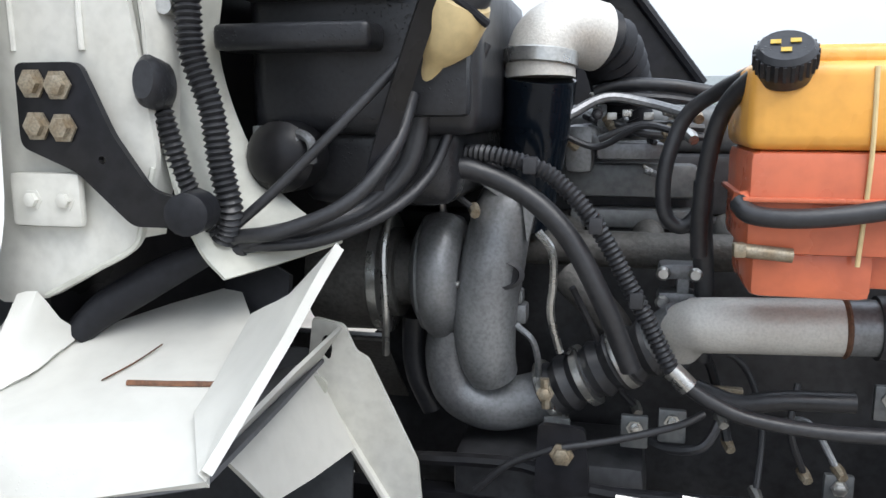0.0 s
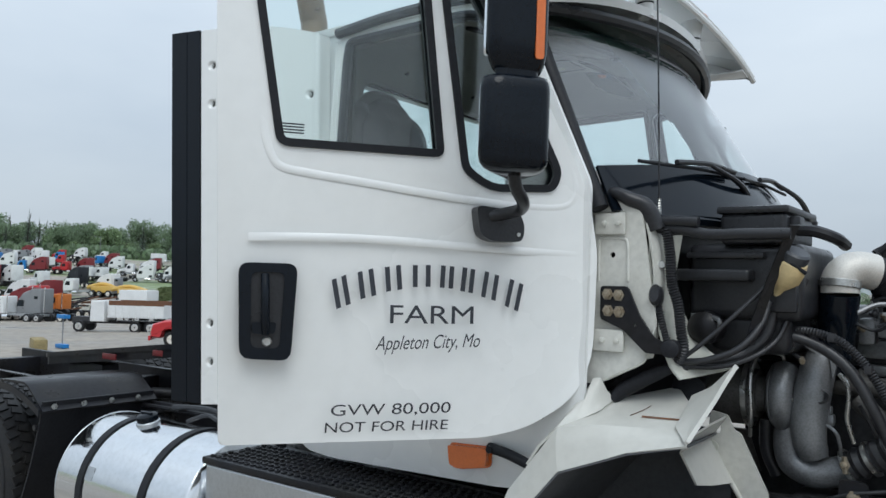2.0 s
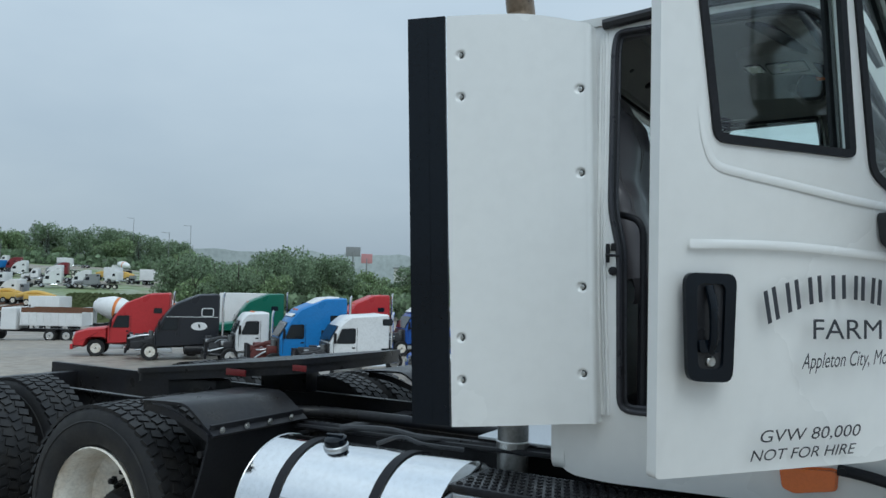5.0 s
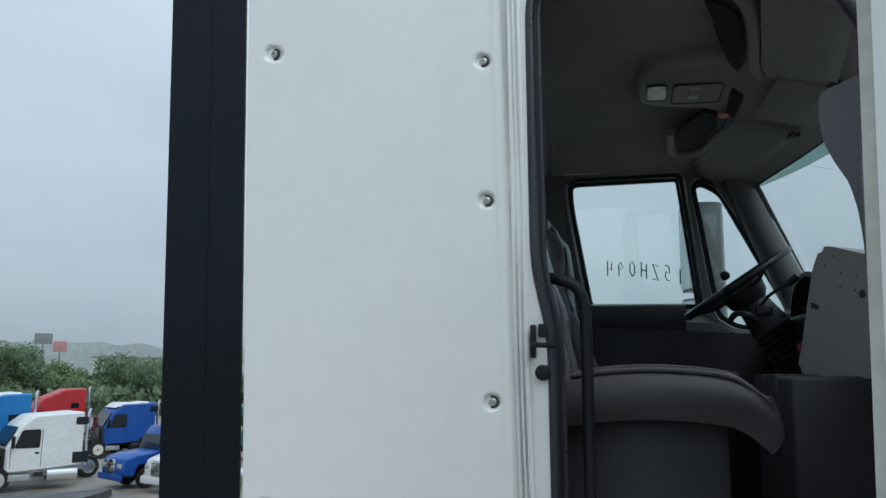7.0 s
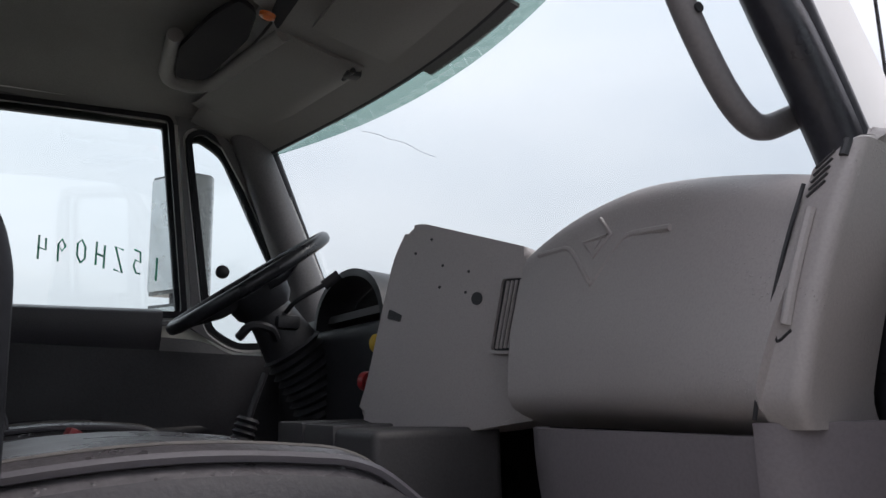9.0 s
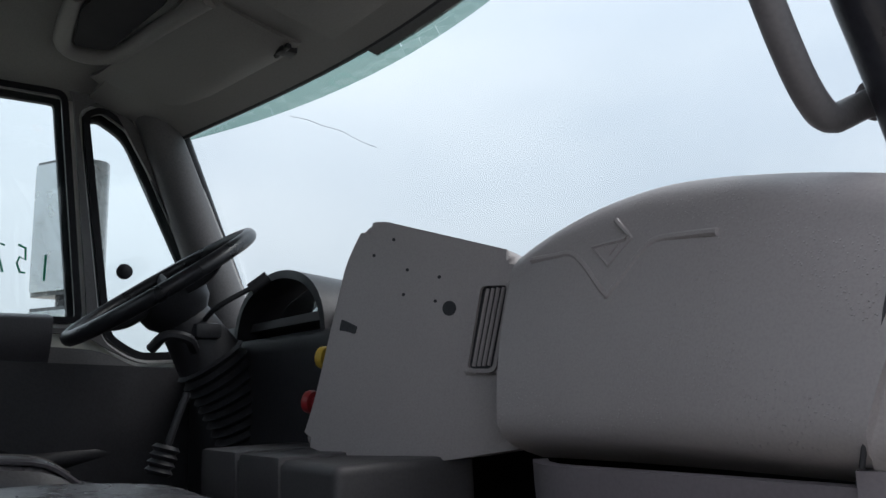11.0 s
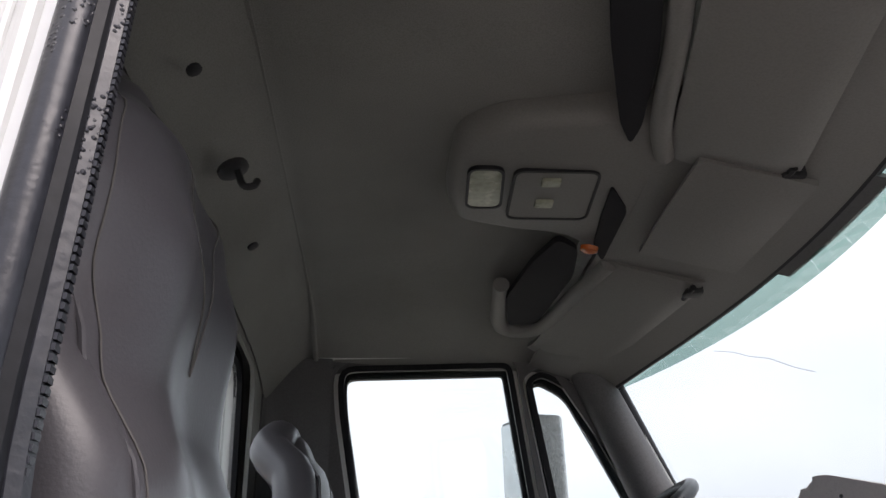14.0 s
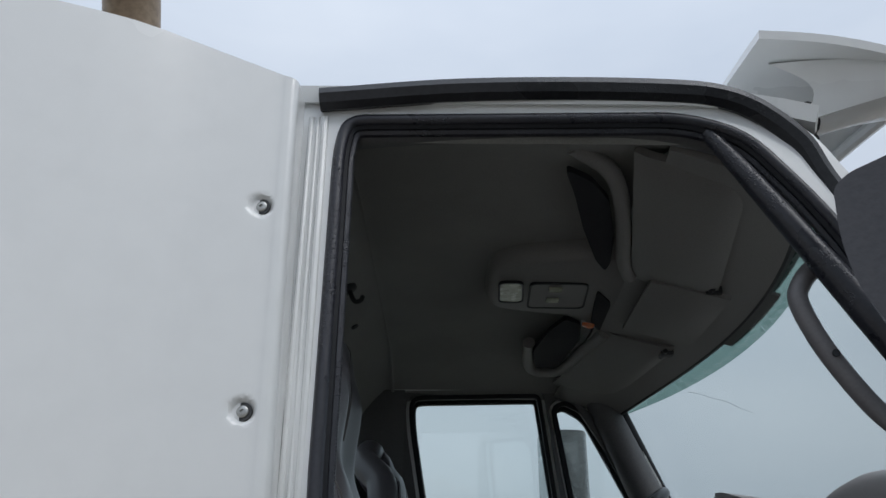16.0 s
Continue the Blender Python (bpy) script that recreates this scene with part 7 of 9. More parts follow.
part("lug_plate", sheet(rounded([(1.680, 1.185), (1.72, 1.185), (1.722, 1.12), (1.69, 1.12)], 0.008), [], lambda a, b, c: Vector((a, 0.600 - c, b)), 0.010, 0), "cast_alu", en)
part("lug_bolt", bolt((1.694, 0.588, 1.163), (0, -1, 0), 0.012, 0.012), "rust", en)
part("lower_elbow", tube([(1.615, 0.585, 1.235), (1.605, 0.585, 1.18), (1.622, 0.585, 1.12), (1.68, 0.585, 1.095), (1.75, 0.585, 1.11), (1.795, 0.585, 1.13)], 0.046, 18, 8), "cast_alu", en)
cpl = part("silicone_coupler", tube([(1.775, 0.582, 1.125), (1.85, 0.57, 1.17), (1.915, 0.56, 1.21), (1.96, 0.55, 1.235)], 0.047, 18, 8, ribs=0.004, rib_len=0.03), "hose", en)
for p, d in (((1.785, 0.580, 1.132), (0.85, -0.12, 0.5)), ((1.845, 0.572, 1.166), (0.85, -0.12, 0.5)), ((1.905, 0.562, 1.205), (0.85, -0.12, 0.5))):
    part("band_clamp", lathe([(0.050, -0.008), (0.054, -0.006), (0.054, 0.006), (0.050, 0.008)], 24, axis_to(p, d)), "steel", cpl)
part("clamp_screw", join(bolt((1.78, 0.525, 1.145), (0, -1, 0.2), 0.010, 0.02), tube([(1.778, 0.525, 1.17), (1.782, 0.522, 1.12)], 0.008, 8)), "bolt_brown", cpl)
part("adapter_pipe", tube([(1.95, 0.552, 1.232), (1.98, 0.54, 1.255), (2.00, 0.53, 1.275)], 0.045, 18, 5), "cast_alu", en)
part("charge_pipe", tube([(1.985, 0.54, 1.245), (2.005, 0.515, 1.275), (2.05, 0.50, 1.285), (2.22, 0.50, 1.292)], 0.043, 22, 8), "crusty", en, "pitted pale aluminium charge-air pipe")
part("charge_pipe_joint", lathe([(0.044, 0), (0.047, 0.004), (0.044, 0.008)], 24, axis_to((2.215, 0.50, 1.292), (1, 0, 0.04))), "rust", en)
part("charge_pipe_end", tube([(2.22, 0.50, 1.292), (2.27, 0.50, 1.294)], 0.042, 20, 3), "cast_alu", en)
part("charge_hose", tube([(2.262, 0.50, 1.294), (2.45, 0.50, 1.30)], 0.048, 18, 4), "hose", en)
# air intake: black riser, pale elbow, clamp band
ai = thing("air_intake_pipe", (1.75, 0.58, 1.45), "black intake riser with a pale elbow and steel band", "intake pipe")
part("riser", tube([(1.722, 0.62, 1.42), (1.736, 0.60, 1.50), (1.749, 0.575, 1.58), (1.757, 0.56, 1.66)], lambda t: 0.052 + 0.006 * t, 24, 6), "black_gloss", ai)
part("elbow", tube([(1.757, 0.56, 1.66), (1.757, 0.562, 1.690), (1.768, 0.572, 1.720), (1.800, 0.595, 1.736), (1.842, 0.625, 1.728)], 0.056, 24, 8), "crusty", ai)
part("band", lathe([(0.0585, -0.012), (0.0605, -0.010), (0.0605, 0.010), (0.0585, 0.012)], 28, axis_to((1.757, 0.56, 1.69), (0.05, 0.1, 1))), "steel", ai)
part("bellows", tube([(1.838, 0.622, 1.729), (1.862, 0.655, 1.712), (1.880, 0.72, 1.665), (1.888, 0.80, 1.60)], 0.050, 18, 8, ribs=0.004, rib_len=0.024), "rubber", ai)
# hood underside standing open
hd = thing("tilted_hood", (2.3, 1.3, 1.2), "dark underside edge of the tilted hood", "hood")
part("hood_edge", skin(lambda u, v: Vector((1.745, 1.30, 1.83)).lerp(Vector((1.825, 1.30, 1.90)), min(1, v * 1.0)) + Vector((0.20, 0.0, -0.25)) * u + Vector((0, 0.10 * v, -0.01 * v)), 10, 5, 0.014), "rubber", hd)
part("hood_rim", tube([(1.825, 1.31, 1.900), (1.86, 1.30, 1.87), (1.93, 1.30, 1.78), (2.03, 1.30, 1.645)], 0.016, 8, 5), "black_plastic", hd)
part("hood_inner", skin(lambda u, v: (1.745 + 0.29 * u, 1.33 + 0.12 * v, 1.83 - 0.19 * u + 0.05 * math.sin(3.1 * u) - 0.35 * v), 8, 5, 0.012), "rubber", hd)
# power-steering bottle
bt = thing("fluid_reservoir", (1.68, 0.28, 1.63), "cream plastic fluid bottle with a dark cap on a bracket", "reservoir")
BD = Vector((0.42, -0.30, 0.80)).normalized()
part("bottle", lathe([(0.014, -0.088), (0.016, -0.052), (0.026, -0.040), (0.042, -0.018), (0.045, 0.022), (0.041, 0.040), (0.032, 0.046)], 24, axis_to((1.667, 0.29, 1.715), BD)), "cream", bt)
part("cap", lathe([(0.036, 0.042), (0.038, 0.046), (0.038, 0.068), (0.032, 0.074), (0.01, 0.073)], 22, axis_to((1.667, 0.29, 1.715), BD)), "cap_grey", bt)
part("bracket", skin(lambda u, v: (1.560 + 0.125 * u ** 1.15 + 0.022 * v, 0.245 - 0.02 * u + 0.02 * v, 1.505 + 0.345 * u), 8, 3, 0.005), "frame", bt)
part("tie_strap", tube([(1.655, 0.262, 1.765), (1.69, 0.245, 1.74), (1.72, 0.27, 1.715)], 0.006, 8, 5), "rubber", bt)
part("bracket_arm", tube([(1.69, 0.31, 1.84), (1.74, 0.30, 1.835), (1.79, 0.32, 1.815), (1.80, 0.40, 1.80)], 0.017, 8, 5), "frame", bt)
part("neck_clamp", lathe([(0.020, 0), (0.021, 0.012), (0.020, 0.014)], 16, axis_to((1.622, 0.322, 1.634), -BD)), "steel", bt)
part("feed_hose", tube([(1.626, 0.320, 1.644), (1.618, 0.33, 1.60), (1.600, 0.32, 1.53), (1.55, 0.29, 1.475), (1.49, 0.25, 1.455), (1.40, 0.21, 1.435)], 0.015, 12, 8), "hose", bt)

# hoses and looms
for name, label, pts, r, rib in (
        ("heater_hose", "thick ribbed black hose over the turbocharger", [(1.56, 0.40, 1.525), (1.63, 0.40, 1.53), (1.69, 0.42, 1.517), (1.758, 0.42, 1.484), (1.817, 0.42, 1.427), (1.869, 0.42, 1.335), (1.915, 0.44, 1.225)], 0.0165, 0.0),
        ("heater_hose", "ribbed loom conduit arching down beside the engine", [(1.64, 0.44, 1.545), (1.70, 0.42, 1.545), (1.76, 0.42, 1.53), (1.80, 0.42, 1.508), (1.857, 0.42, 1.445), (1.918, 0.42, 1.338), (1.97, 0.42, 1.240), (1.99, 0.42, 1.215)], 0.0125, 0.0016),
        ("coolant_hose", "thin black hose running along the frame", [(1.99, 0.42, 1.215), (2.03, 0.42, 1.19), (2.084, 0.42, 1.169), (2.184, 0.42, 1.158), (2.30, 0.42, 1.160), (2.5, 0.42, 1.17)], 0.0115, 0.0),
        ("wiring_loom", "taped black wiring loom across the inner fender", [(1.165, 0.17, 1.315), (1.20, 0.175, 1.345), (1.29, 0.19, 1.385), (1.388, 0.20, 1.44), (1.466, 0.20, 1.455), (1.551, 0.22, 1.493), (1.60, 0.26, 1.56), (1.615, 0.30, 1.63)], 0.010, 0.0),
        ("wiring_loom", "taped black wiring loom across the inner fender", [(1.20, 0.185, 1.330), (1.30, 0.20, 1.395), (1.40, 0.21, 1.428), (1.50, 0.23, 1.438), (1.58, 0.27, 1.47), (1.63, 0.33, 1.52), (1.66, 0.36, 1.60), (1.70, 0.38, 1.70)], 0.008, 0.0),
        ("wiring_loom", "taped black wiring loom across the inner fender", [(1.385, 0.19, 1.445), (1.45, 0.20, 1.50), (1.52, 0.22, 1.57), (1.60, 0.26, 1.66), (1.66, 0.30, 1.74)], 0.007, 0.0),
        ("corrugated_conduit", "black corrugated conduit along the cowl", [(1.355, 0.165, 1.84), (1.368, 0.165, 1.75), (1.372, 0.165, 1.68), (1.391, 0.17, 1.612), (1.398, 0.175, 1.541), (1.405, 0.18, 1.49), (1.395, 0.19, 1.46), (1.385, 0.195, 1.445)], 0.0155, 0.0022),
        ("corrugated_conduit", "black corrugated conduit along the cowl", [(1.335, 0.15, 1.665), (1.334, 0.15, 1.62), (1.342, 0.155, 1.575), (1.353, 0.165, 1.519), (1.370, 0.18, 1.475), (1.385, 0.195, 1.447)], 0.013, 0.002),
        ("coolant_hose", "looped black coolant hose", [(2.06, 0.40, 1.66), (2.02, 0.47, 1.635), (1.98, 0.50, 1.60), (1.955, 0.50, 1.53), (1.955, 0.50, 1.46), (1.98, 0.50, 1.435), (2.005, 0.50, 1.46), (2.01, 0.50, 1.52)], 0.0115, 0.0),
        ("coolant_hose", "looped black coolant hose", [(2.065, 0.33, 1.655), (2.045, 0.36, 1.645), (2.022, 0.40, 1.61), (2.008, 0.42, 1.55), (2.002, 0.44, 1.46), (2.005, 0.46, 1.40)], 0.0125, 0.0),
        ("coolant_hose", "black hose from the tank spigot", [(2.035, 0.31, 1.495), (2.05, 0.29, 1.482), (2.10, 0.28, 1.480), (2.17, 0.28, 1.488), (2.26, 0.29, 1.505)], 0.0125, 0.0),
        ("coolant_hose", "upright black hose beside the engine", [(2.018, 0.58, 1.50), (2.02, 0.585, 1.42), (2.03, 0.585, 1.30), (2.03, 0.59, 1.20)], 0.0165, 0.0),
        ("coolant_hose", "lower black hose above the frame", [(2.02, 0.55, 1.165), (2.08, 0.53, 1.150), (2.15, 0.52, 1.165), (2.25, 0.52, 1.170)], 0.016, 0.0),
        ("brake_line", "thin black line to a frame bolt", [(1.814, 0.46, 1.080), (1.90, 0.47, 1.098), (1.99, 0.48, 1.125), (2.03, 0.50, 1.14)], 0.006, 0.0),
        ("brake_line", "thin black line sagging over the frame", [(1.67, 0.48, 0.98), (1.73, 0.47, 1.04), (1.80, 0.465, 1.075)], 0.006, 0.0)):
    h = thing(name, pts[-1], label, "hose", "engine bay hoses")
    part("hose", tube(pts, r, 12, 8, ribs=rib, rib_len=0.008), "hose", h)
    if name == "heater_hose" and rib:
        part("hose_end", tube([(1.972, 0.42, 1.235), (1.998, 0.418, 1.210)], 0.0155, 10, 2), "steel", h)
        for k in (2, 4, 5):
            part("tie_clip", moved(block((-0.010, -0.016, -0.012), (0.010, 0.016, 0.012), 0.003), Matrix.Translation(pts[k])), "trim_dark", h)
    if name == "wiring_loom" and r > 0.0075:
        part("loom_tie", lathe([(r + 0.003, -0.008), (r + 0.004, 0), (r + 0.003, 0.008)], 12, axis_to(pts[2], Vector(pts[3]) - Vector(pts[1]))), "trim_dark", h)
tb_ = thing("loom_sleeve", (1.205, 0.14, 1.32), "tapered black rubber sleeve over the wiring loom", "loom sleeve")
part("sleeve", tube([(1.202, 0.132, 1.318), (1.235, 0.150, 1.352), (1.300, 0.175, 1.392), (1.380, 0.195, 1.432)], lambda t: 0.010 + 0.014 * math.sin(math.pi * min(1.0, 0.15 + t * 0.75)), 12, 6), "rubber", tb_)
lp = thing("connector_plug", (1.33, 0.15, 1.62), "round black bulkhead connector on the conduit", "connector")
part("plug", lathe([(0.014, -0.03), (0.018, -0.02), (0.018, 0.02), (0.013, 0.03)], 18, axis_to((1.338, 0.135, 1.640), (0.1, -1, 0.15)) @ Matrix.Diagonal((1, 1.75, 1, 1))), "black_plastic", lp)
# a black sheet stands in for the dark hole in the inner fender
rf = thing("loom_boot", (1.38, 0.30, 1.32), "black sheet in place of the dark hole in the inner fender", "rubber boot")
part("boot", skin(lambda u, v: (1.33 + 0.10 * u, 0.28 + 0.02 * v, 1.30 + 0.075 * v + 0.02 * math.sin(3.1 * u)), 8, 5, 0.02), "rubber", rf)
ln = thing("pillar_cap", (1.44, 0.3, 1.44), "small metal cap on the inner fender", "cap")
part("cap", lathe([(0.02, 0), (0.02, 0.02), (0.015, 0.03)], 16, axis_to((1.425, 0.29, 1.43), (0.2, -1, 0.3))), "white_dull", ln)

# coolant reservoir
dg = thing("coolant_tank", (2.15, 0.34, 1.37), "translucent yellow coolant tank half full of red coolant", "coolant tank")
part("upper_shell", block((2.040, 0.30, 1.560), (2.34, 0.52, 1.668), 0.020, 3), "tank_yellow", dg, "yellowed translucent tank shell")
part("upper_neck", block((2.085, 0.315, 1.655), (2.33, 0.50, 1.688), 0.016, 3), "tank_yellow", dg)
part("coolant_fill", join(block((2.045, 0.302, 1.43), (2.34, 0.518, 1.5595), 0.012, 2), block((2.055, 0.315, 1.372), (2.20, 0.50, 1.44), 0.014, 2), block((2.19, 0.33, 1.385), (2.33, 0.50, 1.44), 0.012, 2)), "coolant", dg, "red coolant seen through the tank wall")
part("tank_seam", block((2.038, 0.294, 1.497), (2.342, 0.526, 1.503), 0.002), "coolant", dg)
part("corner_bead", tube([(2.178, 0.300, 1.66), (2.180, 0.298, 1.55), (2.176, 0.302, 1.42)], 0.003, 8, 5), "cream", dg)
cap_ = part("pressure_cap", lathe([(0.032, -0.012), (0.034, 0.0), (0.0355, 0.004), (0.0355, 0.026), (0.030, 0.032), (0.008, 0.031)], 28, axis_to((2.078, 0.310, 1.660), (-0.1, -0.62, 0.78))), "black_plastic", dg)
part("cap_symbol", join(*[moved(block((-0.006, -0.004, 0.0325), (0.006, 0.004, 0.0332)), axis_to((2.078, 0.310, 1.660), (-0.1, -0.62, 0.78)) @ Matrix.Translation((dx, dy, 0))) for dx, dy in ((-0.012, 0.006), (0.010, 0.008), (0.0, -0.010))]), "yellow", cap_)
part("cap_ribs", join(*[moved(block((-0.002, -0.002, 0.004), (0.002, 0.002, 0.025)), axis_to((2.078, 0.310, 1.660), (-0.1, -0.62, 0.78)) @ Matrix.Translation((0.0355 * math.cos(a), 0.0355 * math.sin(a), 0))) for a in [i * math.pi / 12 for i in range(24)]]), "black_plastic", cap_)
sp = part("spigot", tube([(2.05, 0.32, 1.500), (2.035, 0.31, 1.497)], 0.011, 10, 2), "coolant", dg)
part("drain_tap", join(tube([(2.035, 0.295, 1.437), (2.10, 0.295, 1.432)], 0.009, 10, 3), block((2.030, 0.285, 1.428), (2.045, 0.305, 1.446), 0.003)), "bolt_brown", dg)

# valve block and frame parts
vb = thing("water_manifold", (1.99, 0.60, 1.28), "bright cast aluminium fitting block", "manifold")
part("body", join(block((1.955, 0.58, 1.335), (2.02, 0.63, 1.362), 0.010), block((1.955, 0.58, 1.288), (2.02, 0.63, 1.315), 0.010), block((1.985, 0.585, 1.29), (2.005, 0.62, 1.36), 0.004)), "cast_alu", vb)
for x, z in ((1.962, 1.348), (2.012, 1.348), (1.962, 1.30), (2.012, 1.30)):
    part("fitting", lathe([(0.010, 0), (0.012, 0.012), (0.008, 0.018)], 10, axis_to((x, 0.58, z), (0, -1, 0))), "steel", vb)
fb_ = thing("frame_bracket", (1.81, 0.46, 0.95), "black frame bracket with a weathered bolt", "bracket")
part("plate", sheet(rounded([(1.775, 1.115), (1.85, 1.112), (1.86, 1.0), (1.77, 0.99)], 0.012), [], lambda a, b, c: Vector((a, 0.475 - c, b)), 0.012, 0), "frame", fb_)
part("bolt", bolt((1.814, 0.462, 1.068), (0, -1, 0), 0.013, 0.014), "bolt_brown", fb_)
ey = thing("hose_bracket", (2.06, 0.58, 1.12), "zinc steel hose bracket with an eyelet", "bracket")
part("strap", join(block((2.045, 0.585, 1.128), (2.10, 0.60, 1.156), 0.004), lathe([(0.010, 0), (0.016, 0.002), (0.016, 0.008), (0.010, 0.010)], 16, axis_to((2.043, 0.588, 1.143), (0, -1, 0)))), "bolt_brown", ey)
lift = thing("charge_pipe_stay", (1.78, 0.55, 1.2), "thin bent steel tube beside the elbow", "pipe")
part("tube", tube([(1.762, 0.53, 1.415), (1.785, 0.525, 1.385), (1.788, 0.525, 1.33), (1.785, 0.53, 1.28), (1.80, 0.55, 1.21)], 0.007, 8, 6), "steel", lift)
part("lower_run", tube([(1.80, 0.62, 1.33), (1.85, 0.60, 1.29), (1.89, 0.60, 1.24), (1.90, 0.60, 1.20)], 0.030, 14, 6), "cast_iron", lift)
rd = thing("radiator_support", (2.5, YC, 0.9), "dark radiator core behind the coolant tank", "radiator")
part("core", block((2.50, 0.35, 0.85), (2.58, 1.62, 1.62), 0.01), "engine", rd)
fl = thing("frame_floor_parts", (1.8, 0.7, 0.7), "dark steering gear and cross tubes low in the engine bay", "steering gear")
part("gear_box", block((1.62, 0.52, 0.86), (1.95, 0.72, 1.03), 0.03, 2), "engine", fl)
part("drag_link", tube([(1.55, 0.42, 0.95), (1.85, 0.43, 0.93), (2.3, 0.45, 0.95)], 0.022, 10, 4), "frame", fl)
part("low_tube", tube([(1.55, 0.50, 1.02), (1.75, 0.49, 1.03), (1.9, 0.48, 1.00), (2.4, 0.48, 1.02)], 0.012, 8, 4), "frame", fl)
for x, z in ((1.90, 1.01), (2.0, 1.02), (2.12, 1.01)):
    part("bright_edge", tube([(x, 0.45, z), (x + 0.06, 0.45, z - 0.004)], 0.006, 6, 2), "steel", fl)
part("oil_pan", block((1.50, 0.76, 0.70), (2.45, 1.22, 0.86), 0.03, 2), "engine", fl)


# tilted-away hood edge behind the engine
hd = thing("tilted_hood", (1.9, 1.0, 1.2), "dark underside of the hood tilted forward beyond the engine", "hood")
part("inner_panel", sheet(rounded([(1.775, 1.60), (1.805, 1.805), (1.868, 1.868), (1.90, 1.85), (2.05, 1.665), (2.06, 1.60)], 0.012), [], lambda a, b, c: Vector((a, 1.00 + c + 0.3 * (a - 1.8), b)), 0.02, 0), "frame", hd)
part("edge_bead", tube([(1.806, 0.998, 1.807), (1.868, 1.016, 1.870), (1.902, 1.026, 1.852), (2.05, 1.07, 1.667)], 0.012, 8, 2, straight=True), "rubber", hd)

# small fittings and wires round the engine
rnd = random.Random(21)
for k, (x, z, n) in enumerate(((1.80, 1.555, 3), (1.842, 1.612, 3), (1.89, 1.568, 4), (1.945, 1.558, 3), (1.962, 1.596, 2), (1.93, 1.512, 2), (1.575, 1.475, 3), (1.625, 1.594, 3), (1.60, 1.622, 2))):
    fm = thing("sensor_fitting", (x, 0.68, z), "small metal and plastic sensor fittings on the engine", "engine fitting", "engine fittings")
    for j in range(n):
        p = Vector((x + rnd.uniform(-0.02, 0.02), 0.66 + rnd.uniform(-0.03, 0.05), z + rnd.uniform(-0.015, 0.015)))
        d = Vector((rnd.uniform(-1, 1), -0.8, rnd.uniform(-0.3, 0.8)))
        r = rnd.uniform(0.005, 0.010)
        part("fitting", lathe([(r, 0), (r, 0.018), (r * 0.7, 0.020), (r * 0.7, 0.032), (r * 0.4, 0.034)], 8, axis_to(p, d)), rnd.choice(("cast_alu", "steel", "trim_dark", "bolt_brown", "cast_alu")), fm)
wires = (((1.80, 1.60), (1.86, 1.63), (1.93, 1.62), (2.00, 1.60)), ((1.79, 1.57), (1.85, 1.55), (1.92, 1.585), (1.99, 1.57)), ((1.62, 1.62), (1.60, 1.56), (1.615, 1.49), (1.66, 1.45)), ((1.68, 1.69), (1.665, 1.62), (1.63, 1.575), (1.635, 1.50)),
         ((1.73, 1.26), (1.76, 1.235), (1.765, 1.17), (1.745, 1.10)), ((1.82, 1.33), (1.86, 1.24), (1.89, 1.15), (1.93, 1.10)), ((1.98, 1.18), (2.03, 1.21), (2.06, 1.15), (2.08, 1.06)), ((2.02, 1.23), (2.10, 1.19), (2.13, 1.10), (2.12, 1.00)),
         ((2.14, 1.09), (2.20, 1.11), (2.24, 1.05)), ((1.92, 1.08), (1.97, 1.065), (2.03, 1.08), (2.06, 1.12)), ((2.17, 1.19), (2.16, 1.12), (2.19, 1.04)), ((1.60, 1.52), (1.66, 1.53), (1.72, 1.50)))
for k, w_ in enumerate(wires):
    wr = thing("engine_wire", (w_[0][0], 0.6, w_[0][1]), "thin cable strung along the engine side", "cable", "engine cables")
    part("cable", tube([(a, 0.56 + 0.05 * math.sin(k + i), b) for i, (a, b) in enumerate(w_)], 0.0055 if k % 3 else 0.008, 8, 6), "hose" if k % 4 else "cast_alu", wr)
    part("cable_end", lathe([(0.009, -0.012), (0.010, 0), (0.008, 0.014)], 8, axis_to((w_[-1][0], 0.56 + 0.05 * math.sin(k + len(w_) - 1), w_[-1][1]), (0.3, -1, -0.4))), "steel" if k % 2 else "bolt_brown", wr)
for x, z in ((1.80, 1.075), (1.926, 1.09), (1.985, 1.105), (2.24, 1.02), (2.15, 0.945), (1.66, 0.90), (2.30, 1.17)):
    fb = thing("frame_bracket", (x, 0.5, z), "small dark bolted bracket above the frame rail", "bracket", "frame brackets")
    part("plate", moved(block((-0.022, -0.006, -0.028), (0.022, 0.006, 0.028), 0.004), Matrix.Translation((x, 0.53, z))), "rust" if x < 1.7 else "engine_lit", fb)
    part("bolt", bolt((x, 0.522, z + 0.008), (0, -1, 0), 0.009, 0.010), "steel", fb)


# ---- the lot behind: parked trucks, hill of salvage, woods ----
def hull(profile, half, inset=0.07, edge=0.12):
    """A rounded body from a side profile (x, z), across y."""
    inner = offset_outline(profile, -inset)
    loops = [(inner, -half), (profile, -half + edge), (profile, half - edge), (inner, half)]
    k = len(profile)
    verts = [Vector((p[0], y, p[1])) for lp, y in loops for p in lp]
    faces = []
    for a in range(3):
        for i in range(k):
            j = (i + 1) % k
            faces.append((a * k + i, a * k + j, (a + 1) * k + j, (a + 1) * k + i))
    faces.append(tuple(range(k - 1, -1, -1)))
    faces.append(tuple(range(3 * k, 4 * k)))
    return verts, faces


